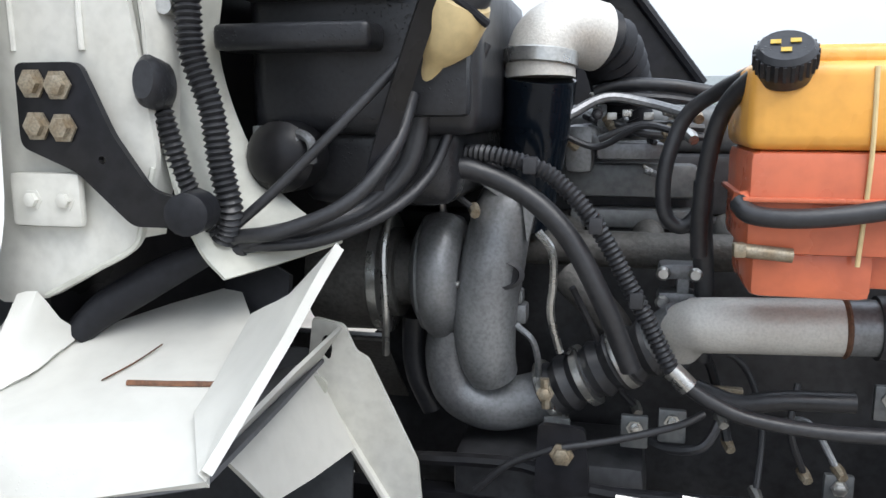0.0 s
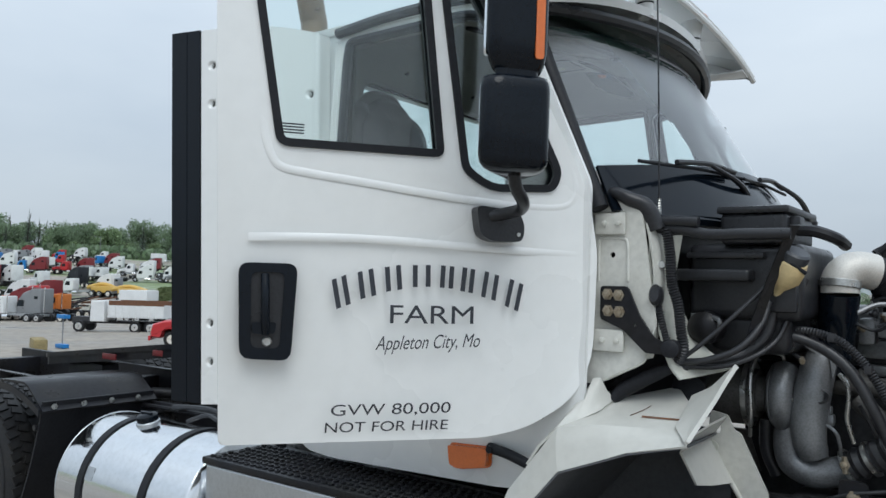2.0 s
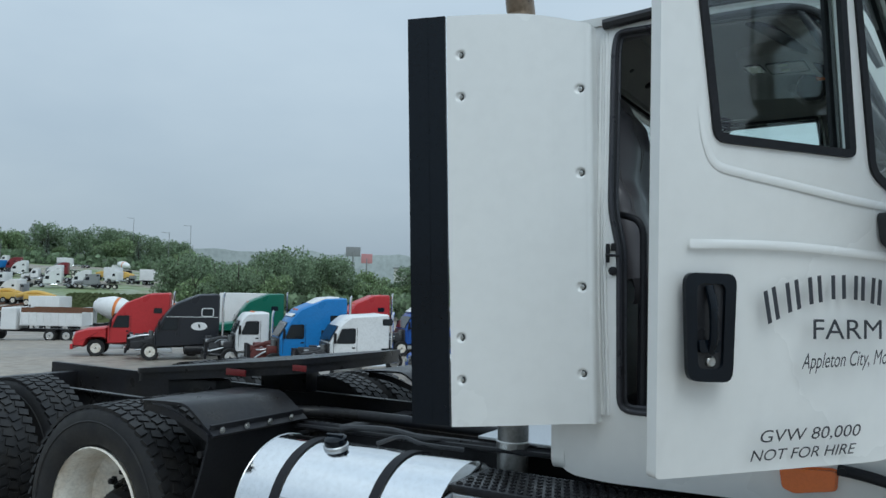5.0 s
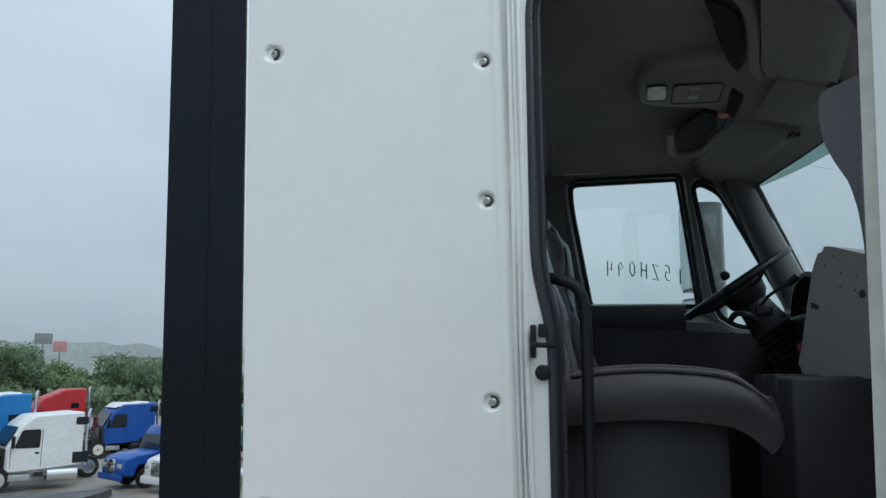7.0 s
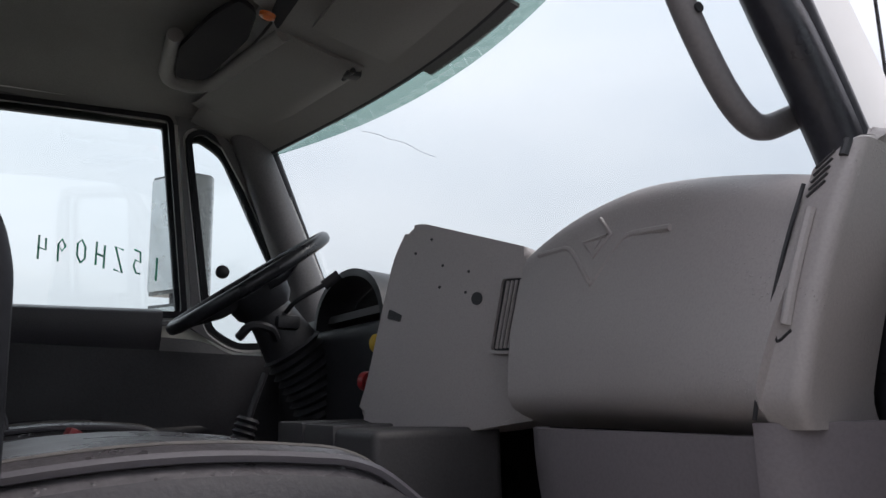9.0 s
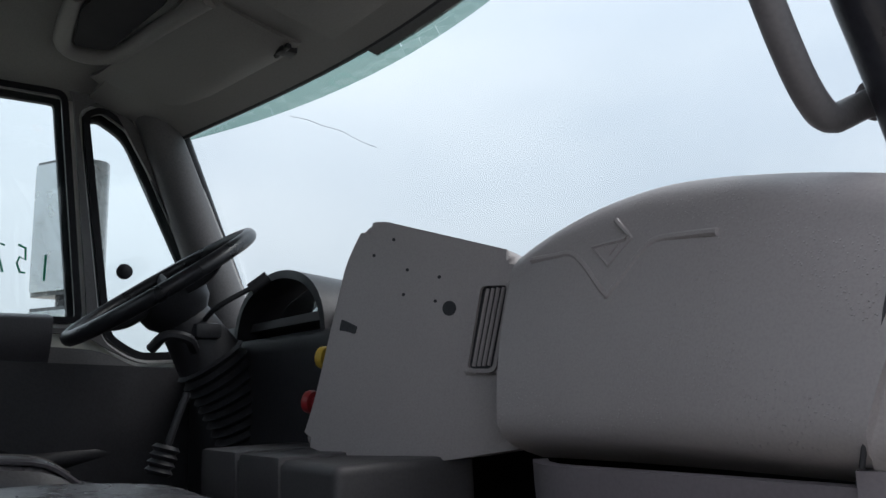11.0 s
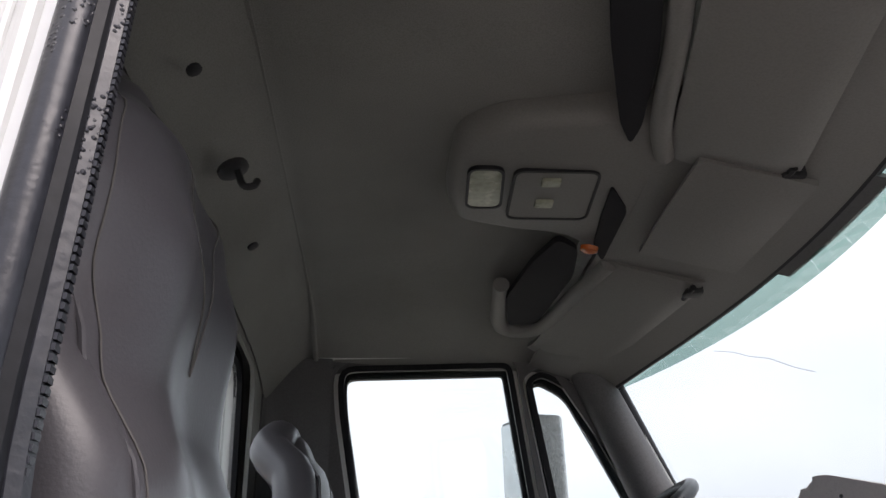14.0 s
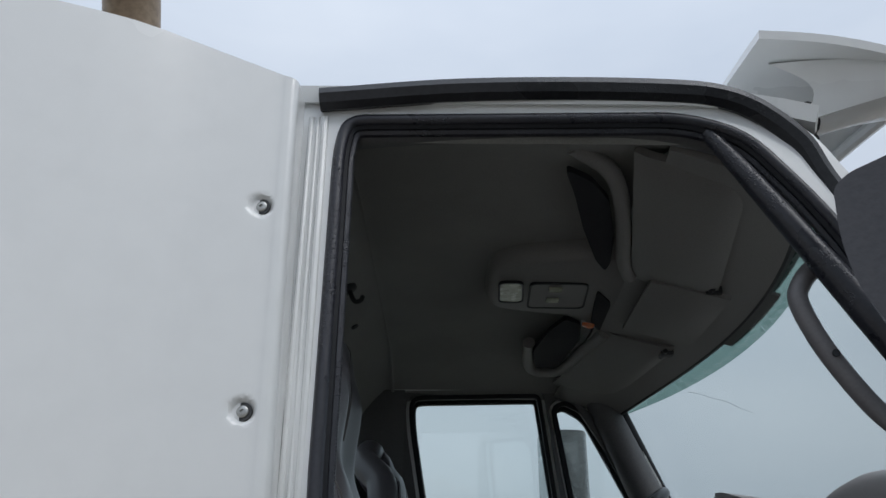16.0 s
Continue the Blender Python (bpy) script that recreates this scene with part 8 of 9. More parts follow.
def lot_wheel(parent, x, y, wide=0.28, r=0.5, chrome=True):
    m = pose(x, y, r, 90 if y < 0 else -90, 0, 0)
    w = part("wheel", lathe([(r * 0.6, -wide / 2), (r * 0.95, -wide / 2), (r, -wide * 0.35), (r, wide * 0.35), (r * 0.95, wide / 2), (r * 0.6, wide / 2), (r * 0.57, wide * 0.46), (r * 0.54, wide * 0.16), (0.01, wide * 0.15)], 24, m), "tyre", parent)
    rim = part("rim", lathe([(r * 0.595, wide * 0.50), (r * 0.57, wide * 0.51), (r * 0.53, wide * 0.36), (r * 0.45, wide * 0.30), (r * 0.30, wide * 0.33), (r * 0.05, wide * 0.34)], 20, m), "polished" if chrome else "wheel_white", w)
    part("hub", lathe([(r * 0.20, wide * 0.32), (r * 0.19, wide * 0.46), (r * 0.12, wide * 0.50), (r * 0.01, wide * 0.50)], 12, m), "frame", rim)
    holes = [lathe([(r * 0.065, wide * 0.300), (r * 0.065, wide * 0.335)], 8, m @ Matrix.Rotation(k * math.pi / 5, 4, "Z") @ Matrix.Translation((r * 0.41, 0, 0))) for k in range(10)]
    part("hand_holes", join(*holes), "frame", rim)
    return w


def lot_truck(colour, kind, label, hood=True, tail=6.5, group="parked trucks", roof="", detail=True, rear=True):
    """A parked tractor: the front axle at the origin, nose along +x, standing on z = 0."""
    t = thing("parked_truck", (0, 0, 0), label, "truck", group)
    paint = "lot_" + colour
    top = {"sleeper": 3.88, "mid": 3.18, "day": 2.95, "old": 2.65}[kind]
    axle = -0.35 if hood else -0.70
    back = {"sleeper": -4.5, "mid": -3.95, "day": -2.75, "old": -2.45}[kind]
    if kind in ("sleeper", "mid"):
        prof = rounded([(-0.95, 0.75), (-0.95, 1.75), (-1.45, 2.65), (-1.95, 3.05 if kind == "mid" else 3.25), (-3.3, top - 0.05), (back + 0.02, top), (back, 0.95), (-2.2, 0.80)], 0.16, 3)
    else:
        prof = rounded([(-0.95, 0.75), (-0.95, 1.75), (-1.25, 2.55), (-1.55, top - 0.05), (back, top), (back, 0.95), (-2.0, 0.85)], 0.12, 3)
    body = part("body", hull(prof, 1.12), paint, t)
    if roof:
        part("roof_fairing", hull(rounded([(-1.5, 2.85), (-1.95, 3.15), (-3.2, top - 0.02), (back + 0.4, top + 0.06), (back + 0.4, top - 0.4)], 0.12, 3), 1.0), "lot_" + roof, t)
    if hood:
        part("hood", hull(rounded([(-0.98, 0.85), (-0.98, 1.78), (0.2, 1.66), (0.85, 1.45), (1.0, 1.0), (0.95, 0.6), (0.30, 0.55), (0.12, 1.02), (-0.02, 1.08), (-0.68, 1.08), (-0.82, 1.02), (-0.97, 0.7)], 0.07, 3), 1.08, 0.1, 0.22), paint, t)
        g = part("grille", block((0.93, -0.42, 0.75), (1.03, 0.42, 1.40), 0.03), "polished", t)
        if detail:
            for k in range(7):
                part("grille_bar", block((1.02, -0.36, 0.80 + 0.08 * k), (1.045, 0.36, 0.835 + 0.08 * k), 0.004), "frame", g)
            for y in (-0.78, 0.78):
                part("headlight", block((0.80, y - 0.17, 0.98), (0.99, y + 0.17, 1.20), 0.04), "lamp_glass", t)
    else:
        rj = random.Random(colour + kind)
        bits, metal = [block((-0.9, -0.48, 0.62), (0.42, 0.48, 1.26), 0.08), block((-0.9, -0.30, 1.2), (0.2, 0.30, 1.48), 0.08), block((-0.9, -0.75, 0.9), (-0.35, 0.75, 1.35), 0.08)], []
        for _ in range(22):
            x, y, z, s = rj.uniform(-0.85, 0.50), rj.uniform(-0.62, 0.62), rj.uniform(0.70, 1.45), rj.uniform(0.06, 0.17)
            (bits if rj.random() < 0.72 else metal).append(block((x - s, y - s * 0.7, z - s * 0.8), (x + s * rj.uniform(0.6, 1.2), y + s * 0.7, z + s * rj.uniform(0.5, 1.1)), 0.02))
        for _ in range(9):
            y, z = rj.choice((-1, 1)) * rj.uniform(0.35, 0.72), rj.uniform(0.8, 1.5)
            (bits if rj.random() < 0.7 else metal).append(tube([(-0.9, y, z + rj.uniform(0, 0.15)), (rj.uniform(-0.5, -0.1), y * 1.08, z + rj.uniform(-0.2, 0.12)), (rj.uniform(0.1, 0.55), y * 0.9, z - rj.uniform(0.1, 0.35))], rj.uniform(0.025, 0.06), 7, 5))
        part("engine", join(*bits), "engine" if colour != "blue" else material("rusty_red_engine", (0.16, 0.035, 0.03), 0.5, vary=0.5, scale=4, fine=20), t)
        part("engine_castings", join(*metal), "brushed", t)
        part("radiator", block((0.45, -0.45, 0.60), (0.58, 0.45, 1.38), 0.02), "engine", t)
        part("radiator_rail", join(block((0.43, -0.50, 0.55), (0.60, -0.45, 1.42)), block((0.43, 0.45, 0.55), (0.60, 0.50, 1.42)), block((0.43, -0.5, 1.38), (0.60, 0.5, 1.43))), "frame", t)
        part("bulkhead", block((-0.96, -1.0, 0.85), (-0.90, 1.0, 1.74), 0.02), "engine", t)
        part("air_filter", tube([(-0.72, 0.55, 1.25), (-0.72, 0.55, 1.68)], 0.14, 12, 3), "engine_lit", t)
    part("bumper", block((0.92 if hood else 0.55, -1.1, 0.42), (1.08 if hood else 0.68, 1.1, 0.72), 0.04), paint if hood else "frame", t)
    # glass
    z0, z1 = 1.78, 2.42
    for s in (-1, 1):
        w = part("side_window", sheet(rounded([(-1.28, z0), (-1.52, z1), (-2.15, z1 + 0.02), (-2.15, z0)], 0.06), [], lambda a, b, c: Vector((a, s * (1.085 + c), b)), 0.04, 0), "lot_glass", t)
        if detail:
            part("door_line", sheet([(-1.10, 0.95), (-1.12, 0.95), (-1.12, 1.75), (-1.10, 1.75)], [], lambda a, b, c: Vector((a, s * (1.10 + c), b)), 0.026, 0), "frame", t)
            part("door_gap", sheet([(-2.26, 0.95), (-2.28, 0.95), (-2.28, 2.5), (-2.26, 2.5)], [], lambda a, b, c: Vector((a, s * (1.10 + c), b)), 0.026, 0), "frame", t)
            part("mirror", block((-1.20, s * 1.25 - 0.08, 1.75), (-1.08, s * 1.25 + 0.08, 2.25), 0.03), "frame", t)
            part("door_handle", block((-2.18, s * 1.115 - 0.03, 1.50), (-2.02, s * 1.115 + 0.03, 1.57), 0.01), "frame", t)
            part("window_surround", ring(rounded([(-1.28, z0), (-1.52, z1), (-2.15, z1 + 0.02), (-2.15, z0)], 0.06), 0.045, lambda a, b, c: Vector((a, s * (1.10 + c), b)), 0.035, 0), "frame", t)
        if kind in ("sleeper", "mid"):
            part("sleeper_window", sheet(rounded([(-3.55, 2.62), (-3.55, 2.95), (-4.05, 2.95), (-4.05, 2.62)], 0.08), [], lambda a, b, c: Vector((a, s * (1.085 + c), b)), 0.04, 0), "lot_glass", t)
            # on white trucks a dark pane stands in for the shade of an open locker
            part("locker_door", sheet(rounded([(-3.5, 1.05), (-3.5, 1.5), (-4.15, 1.5), (-4.15, 1.05)], 0.04), [], lambda a, b, c: Vector((a, s * (1.098 + c), b)), 0.03, 0), "lot_glass" if colour == "white" else paint, t)
    ws_ = [(-0.97, 1.80), (-1.40, 2.56)] if kind in ("sleeper", "mid") else [(-0.97, 1.80), (-1.22, 2.46)]
    part("windscreen", skin(lambda u, v: (ws_[0][0] + (ws_[1][0] - ws_[0][0]) * u + 0.045, -0.92 + 1.84 * v, ws_[0][1] + (ws_[1][1] - ws_[0][1]) * u + 0.02), 2, 4, 0.03), "lot_glass", t)
    # frame, wheels, tank
    for ya, yb in ((-0.45, -0.36), (0.36, 0.45)):
        part("frame_rail", block((-tail - 1.1, ya, 0.70), (0.6, yb, 0.95)), "frame" if colour != "white" else "brushed", t)
    for x in (axle, -tail + 0.65, -tail - 0.65) if rear else (axle,):
        for y in (-0.95, 0.95):
            lot_wheel(t, x, y, 0.28 if x == axle else 0.5, chrome=(colour in ("white", "blue", "teal")))
    for s in (-1, 1):
        part("fuel_tank", tube([(-2.55, s * 0.9, 0.62), (-3.75 if kind != "day" else -3.3, s * 0.9, 0.62)], 0.29, 16, 2), "polished" if colour in ("white", "red", "blue") else "frame", t)
        part("step", block((-1.9, s * 1.05 - 0.06, 0.45), (-1.1, s * 1.05 + 0.06, 0.70), 0.02), "brushed", t)
    if detail:
        part("exhaust_stack", tube([(back - 0.2, 0.85, 0.9), (back - 0.2, 0.85, top - 0.3), (back - 0.28, 0.85, top + 0.1)], 0.07, 8, 3), "polished", t)
        for y in (-0.5, -0.25, 0, 0.25, 0.5):
            part("roof_lamp", block((-2.0, y - 0.03, top - (0.70 if kind == "sleeper" else 0.32 if kind == "mid" else 0.02)), (-1.9, y + 0.03, top - (0.62 if kind == "sleeper" else 0.25 if kind == "mid" else -0.05)), 0.01), "orange", t)
    return t


def park(t, x, y, heading, dz=0.0, scale=1.0):
    t.matrix_world = Matrix.Translation((x, y, ground_z(x, y) + dz)) @ Matrix.Rotation(radians(heading), 4, "Z") @ Matrix.Scale(scale, 4)
    return t


def park_copy(t, x, y, heading, dz=0.0):
    return copy_thing(t, Matrix.Translation((x, y, ground_z(x, y) + dz)) @ Matrix.Rotation(radians(heading), 4, "Z"))


# nearest row
park(lot_truck("red", "sleeper", "red aerodynamic sleeper tractor with its hood on"), -42.0, 28.1, 226)
blk = lot_truck("black", "sleeper", "black sleeper tractor with a white stripe and its hood removed", hood=False)
for s in (-1, 1):
    part("stripe", sheet([(-1.5, 2.50), (-1.5, 2.53), (-4.4, 2.53), (-4.4, 2.50)], [], lambda a, b, c: Vector((a, s * (1.105 + c), b)), 0.02, 0), "lot_white", blk)
    part("oval_badge", sheet([(-3.35 + 0.45 * math.cos(a), 1.98 + 0.24 * math.sin(a)) for a in [i * math.pi / 12 for i in range(24)]], [], lambda a, b, c: Vector((a, s * (1.105 + c), b)), 0.022, 0), "lot_white", blk, "white oval badge")
    part("badge_mark", sheet([(-3.42, 1.88), (-3.38, 2.08), (-3.28, 2.10), (-3.32, 1.90)], [], lambda a, b, c: Vector((a, s * (1.13 + c), b)), 0.006, 0), "lot_black", blk)
    part("window_frame", ring(rounded([(-3.5, 2.58), (-3.5, 3.0), (-4.1, 3.0), (-4.1, 2.58)], 0.1), 0.05, lambda a, b, c: Vector((a, s * (1.105 + c), b)), 0.03, 0), "lot_white", blk)
park(blk, -37.7, 28.0, 230)
white_day = park(lot_truck("white", "day", "white day-cab tractor with its hood removed", hood=False), -32.0, 28.6, 232)
park(lot_truck("blue", "sleeper", "bright blue high-roof sleeper tractor without a hood", hood=False, roof="white"), -28.2, 27.9, 233)
white_mid = park(lot_truck("white", "mid", "white mid-roof sleeper tractor stripped of its hood", hood=False, tail=3.5, rear=False), -24.35, 27.2, 233)
park(lot_truck("navy", "mid", "blue sleeper tractor without a hood", hood=False, roof="white"), -29.0, 40.9, 232)
park(lot_truck("navy", "day", "blue medium-duty truck with a sloping hood", tail=4.5), -19.3, 30.4, 239, scale=0.87)
park(lot_truck("white", "old", "old white truck with a rounded hood and chrome grille", tail=4.5), -16.4, 29.1, 243, scale=0.93)
park(lot_truck("teal", "mid", "dark teal sleeper tractor"), -21.4, 40.6, 236)
green = park(lot_truck("green", "sleeper", "green sleeper tractor with a tall fairing"), -42.3, 38.7, 229)
red2 = park(lot_truck("red", "sleeper", "red sleeper tractor at the back of the row"), -35.9, 43.1, 230)
park_copy(white_day, -29.8, 44.0, 232)
park_copy(white_mid, -36.0, 38.0, 231)
park_copy(white_day, -25.5, 46.5, 230)
orange_day = park(lot_truck("orange", "day", "orange day-cab tractor on wet gravel"), -99.0, 49.0, 200)
grey_sleeper = park(lot_truck("grey", "sleeper", "grey sleeper tractor among others"), -95.0, 43.0, 205)
maroon = park(lot_truck("maroon", "sleeper", "maroon sleeper tractor among others"), -100.0, 44.0, 205)
park_copy(red2, -101.5, 46.0, 200)
park_copy(white_day, -95.5, 40.5, 205)


def trailer(colour, label, length=12.0, high=2.7):
    t = thing("box_trailer", (0, 0, 0), label, "trailer", "parked trailers")
    part("box", block((-length, -1.25, 1.1), (0, 1.25, 1.1 + high), 0.04), "lot_" + colour, t)
    for k in range(int(length / 0.6)):
        part("side_rib", block((-0.3 - 0.6 * k, -1.28, 1.2), (-0.24 - 0.6 * k, 1.28, 1.05 + high), 0.005), "lot_" + colour, t)
    part("under_rail", block((-length, -0.5, 0.85), (0, 0.5, 1.1)), "frame", t)
    for x in (-length + 1.2, -length + 2.5):
        for y in (-0.95, 0.95):
            lot_wheel(t, x, y, 0.45)
    part("landing_leg", block((-2.5, -0.9, 0), (-2.3, 0.9, 1.0)), "frame", t)
    return t


tr = park(trailer("white", "plain white box trailer in the lot", 3.6), -48.8, 45.1, 215)
park_copy(tr, -83.0, 50.0, 205)


def dump_truck():
    t = thing("dump_truck", (0, 0, 0), "white dump truck with a stripped front and a stake body", "truck", "parked trucks")
    part("cab", hull(rounded([(-0.9, 0.9), (-0.95, 2.7), (-2.2, 2.75), (-2.25, 0.9)], 0.1, 3), 1.1), "lot_white", t)
    part("body", join(block((-7.4, -1.2, 1.35), (-2.5, -1.12, 2.35)), block((-7.4, 1.12, 1.35), (-2.5, 1.2, 2.35)), block((-7.4, -1.2, 1.3), (-2.5, 1.2, 1.4)), block((-2.6, -1.2, 1.35), (-2.5, 1.2, 2.75))), "lot_white", t)
    for k in range(9):
        part("stake", block((-7.3 + 0.58 * k, -1.26, 1.3), (-7.22 + 0.58 * k, 1.26, 2.36)), "lot_white", t)
    part("side_board", block((-7.4, -1.17, 2.35), (-2.6, -1.13, 2.75)), "rust", t)
    part("side_board", block((-7.4, 1.13, 2.35), (-2.6, 1.17, 2.75)), "rust", t)
    part("engine", block((-0.9, -0.5, 0.7), (0.9, 0.5, 1.3), 0.05), "engine", t)
    part("frame_rail", block((-7.0, -0.45, 0.75), (0.9, 0.45, 1.0)), "frame", t)
    part("exhaust_stack", tube([(-2.35, -0.8, 0.9), (-2.35, -0.8, 2.9)], 0.07, 8, 2), "frame", t)
    for x in (0.0, -4.9, -6.2):
        for y in (-0.95, 0.95):
            lot_wheel(t, x, y, 0.4)
    return t


park(dump_truck(), -63.5, 34.4, 214)


def mixer(label, colour):
    t = thing("concrete_mixer", (0, 0, 0), label, "truck", "parked trucks")
    part("drum", lathe([(0.45, -0.2), (0.75, 0.3), (1.15, 1.6), (1.15, 2.6), (0.7, 4.0), (0.35, 4.3)], 24, pose(-6.6, 0, 2.25, 0, 80, 0)), "lot_white", t)
    part("drum_stripe", lathe([(1.16, 1.7), (1.17, 1.75), (1.17, 1.95), (1.16, 2.0)], 24, pose(-6.6, 0, 2.25, 0, 80, 0)), "lot_orange", t)
    part("cab", hull(rounded([(-0.6, 0.8), (-0.8, 1.7), (-1.1, 2.6), (-2.2, 2.65), (-2.2, 0.8)], 0.1, 3), 1.1), "lot_" + colour, t)
    part("frame_rail", block((-7.2, -0.45, 0.75), (0.9, 0.45, 1.05)), "frame", t)
    for x in (0.0, -5.0, -6.3):
        for y in (-0.95, 0.95):
            lot_wheel(t, x, y, 0.4)
    return t


mx1 = park(mixer("white concrete mixer truck with an orange stripe", "white"), -72.0, 47.0, 210)
park_copy(mx1, -66.5, 48.0, 210)


def yellow_loader():
    t = thing("yellow_machine", (0, 0, 0), "yellow construction machine body", "machine", "machines")
    part("boom", tube([(-4, 0, 1.5), (-1, 0, 2.2), (2, 0, 1.6)], 0.35, 8, 5), "lot_yellow", t)
    part("body", block((-3.5, -1.1, 0.8), (0.5, 1.1, 1.9), 0.15), "lot_yellow", t)
    part("counterweight", block((-4.2, -1.1, 0.7), (-3.3, 1.1, 1.5), 0.1), "lot_grey", t)
    for x in (-3.0, 0.0):
        for y in (-0.95, 0.95):
            lot_wheel(t, x, y, 0.5, 0.6, False)
    return t


yl = park(yellow_loader(), -124.0, 70.0, 200)
park_copy(yl, -118.0, 71.0, 215)


def bare_frames():
    t = thing("frame_pile", (0, 0, 0), "pile of bare rusty truck frames", "scrap pile")
    rnd = random.Random(4)
    for k in range(16):
        a, x, y, z = rnd.uniform(-0.7, 0.7), rnd.uniform(-3, 3), rnd.uniform(-2, 2), rnd.uniform(0.3, 1.8)
        part("bare_rail", tube([(x - 2.6 * math.cos(a), y - 2.6 * math.sin(a), z - 0.2), (x + 2.6 * math.cos(a), y + 2.6 * math.sin(a), z + rnd.uniform(-0.2, 0.8))], 0.11, 6, 2), "rust" if k % 2 else "frame", t)
    for k in range(5):
        lot_wheel(t, rnd.uniform(-3, 3), rnd.choice((-1.6, 1.6)), 0.4)
    return t


park(bare_frames(), -101.5, 54.0, 10)
hb = thing("straw_bale_row", (-42.8, 20.2, ground_z(-42.8, 20.2)), "weathered straw bale beside a blue post", "bale")
part("bale", moved(block((-1.1, -0.35, 0), (1.1, 0.35, 0.75), 0.08), Matrix.Translation(hb.location) @ Matrix.Rotation(radians(160), 4, "Z")), material("straw", (0.36, 0.29, 0.14), 0.9, vary=0.4, scale=3, fine=20, bump=0.5), hb)
bp_ = thing("blue_post", (-44.0, 22.2, ground_z(-44.0, 22.2)), "thin post with blue plates", "post")
part("post", moved(tube([(0, 0, 0), (0, 0, 2.0)], 0.04, 8, 2), Matrix.Translation(bp_.location)), "lot_grey", bp_)
for z in (0.15, 1.9):
    part("plate", moved(block((-0.45, -0.2, z - 0.12), (0.45, 0.2, z + 0.12), 0.04), Matrix.Translation(bp_.location)), "lot_blue", bp_)

# hill of salvage trucks
rnd = random.Random(11)
simple = []
for colour, kind, lb in (("white", "day", "white salvage tractor on the hill"), ("white", "sleeper", "white sleeper cab on the hill"), ("black", "sleeper", "dark sleeper tractor on the hill"), ("red", "day", "red salvage tractor on the hill"),
                         ("blue", "day", "blue salvage tractor on the hill"), ("maroon", "sleeper", "maroon sleeper tractor on the hill"), ("grey", "mid", "grey tractor on the hill"), ("yellow", "day", "yellow truck on the hill")):
    simple.append(lot_truck(colour, kind, lb, hood=(rnd.random() < 0.5), detail=False, group="salvage trucks on the hill"))
used = set()
spots = []
for row in range(9):
    d = 128 + 19 * row
    for k in range(15):
        ang = 54.0 + 0.95 * k + rnd.uniform(-0.3, 0.3)
        if rnd.random() < (0.55 if ang > 58 else 0.72) or (ang < 59 and d < 180) or (ang < 56.5 and d > 240):
            continue
        spots.append((1.5 - d * math.sin(radians(ang)), -3.0 + d * math.cos(radians(ang)) + rnd.uniform(-2, 2)))
spots = spots[:110]
for i, (x, y) in enumerate(spots):
    t = simple[rnd.choice((0, 0, 0, 0, 1, 1, 1, 1, 2, 3, 4, 5, 6, 6, 7))]
    h = rnd.choice((185, 200, 215, 230)) + rnd.uniform(-8, 8)
    if t.name not in used:
        used.add(t.name)
        park(t, x, y, h)
    else:
        park_copy(t, x, y, h)
for t in simple:
    if t.name not in used:
        park(t, -190 + 6 * simple.index(t), 90, 200)
for x, y, h in ((-166.0, 120.0, 190), (-215.0, 140.0, 180), (-160.0, 125.0, 215)):
    park_copy(tr, x, y, h)
park_copy(mx1, -205, 150, 190)
park_copy(yl, -172, 128, 200)
park_copy(yl, -176, 126, 190)


# woods
def leaf_crown(rd, centre, size, count, leaf, droop=0.0):
    verts, faces = [], []
    lobes = [(Vector((rd.gauss(0, 0.32), rd.gauss(0, 0.32), rd.uniform(-0.42, 0.45))), rd.uniform(0.30, 0.52)) for _ in range(11)]
    for _ in range(count):
        c, r = rd.choice(lobes)
        d = Vector((rd.gauss(0, 1), rd.gauss(0, 1), rd.gauss(0, 1))).normalized() * r * rd.uniform(0.55, 1.05)
        p = Vector(((c.x + d.x) * size[0], (c.y + d.y) * size[1], (c.z + d.z) * size[2])) + centre
        q = Euler((rd.uniform(0, 6.3), rd.uniform(0, 6.3), rd.uniform(0, 6.3))).to_matrix()
        s = leaf * rd.uniform(0.6, 1.3)
        k = len(verts)
        verts += [p + q @ Vector(v) * s for v in ((-0.5, -0.3, 0), (0.1, -0.5, 0.1), (0.55, 0.0, 0), (0.15, 0.45, -0.1), (-0.45, 0.3, 0.05))]
        faces.append((k, k + 1, k + 2, k + 3, k + 4))
    return verts, faces


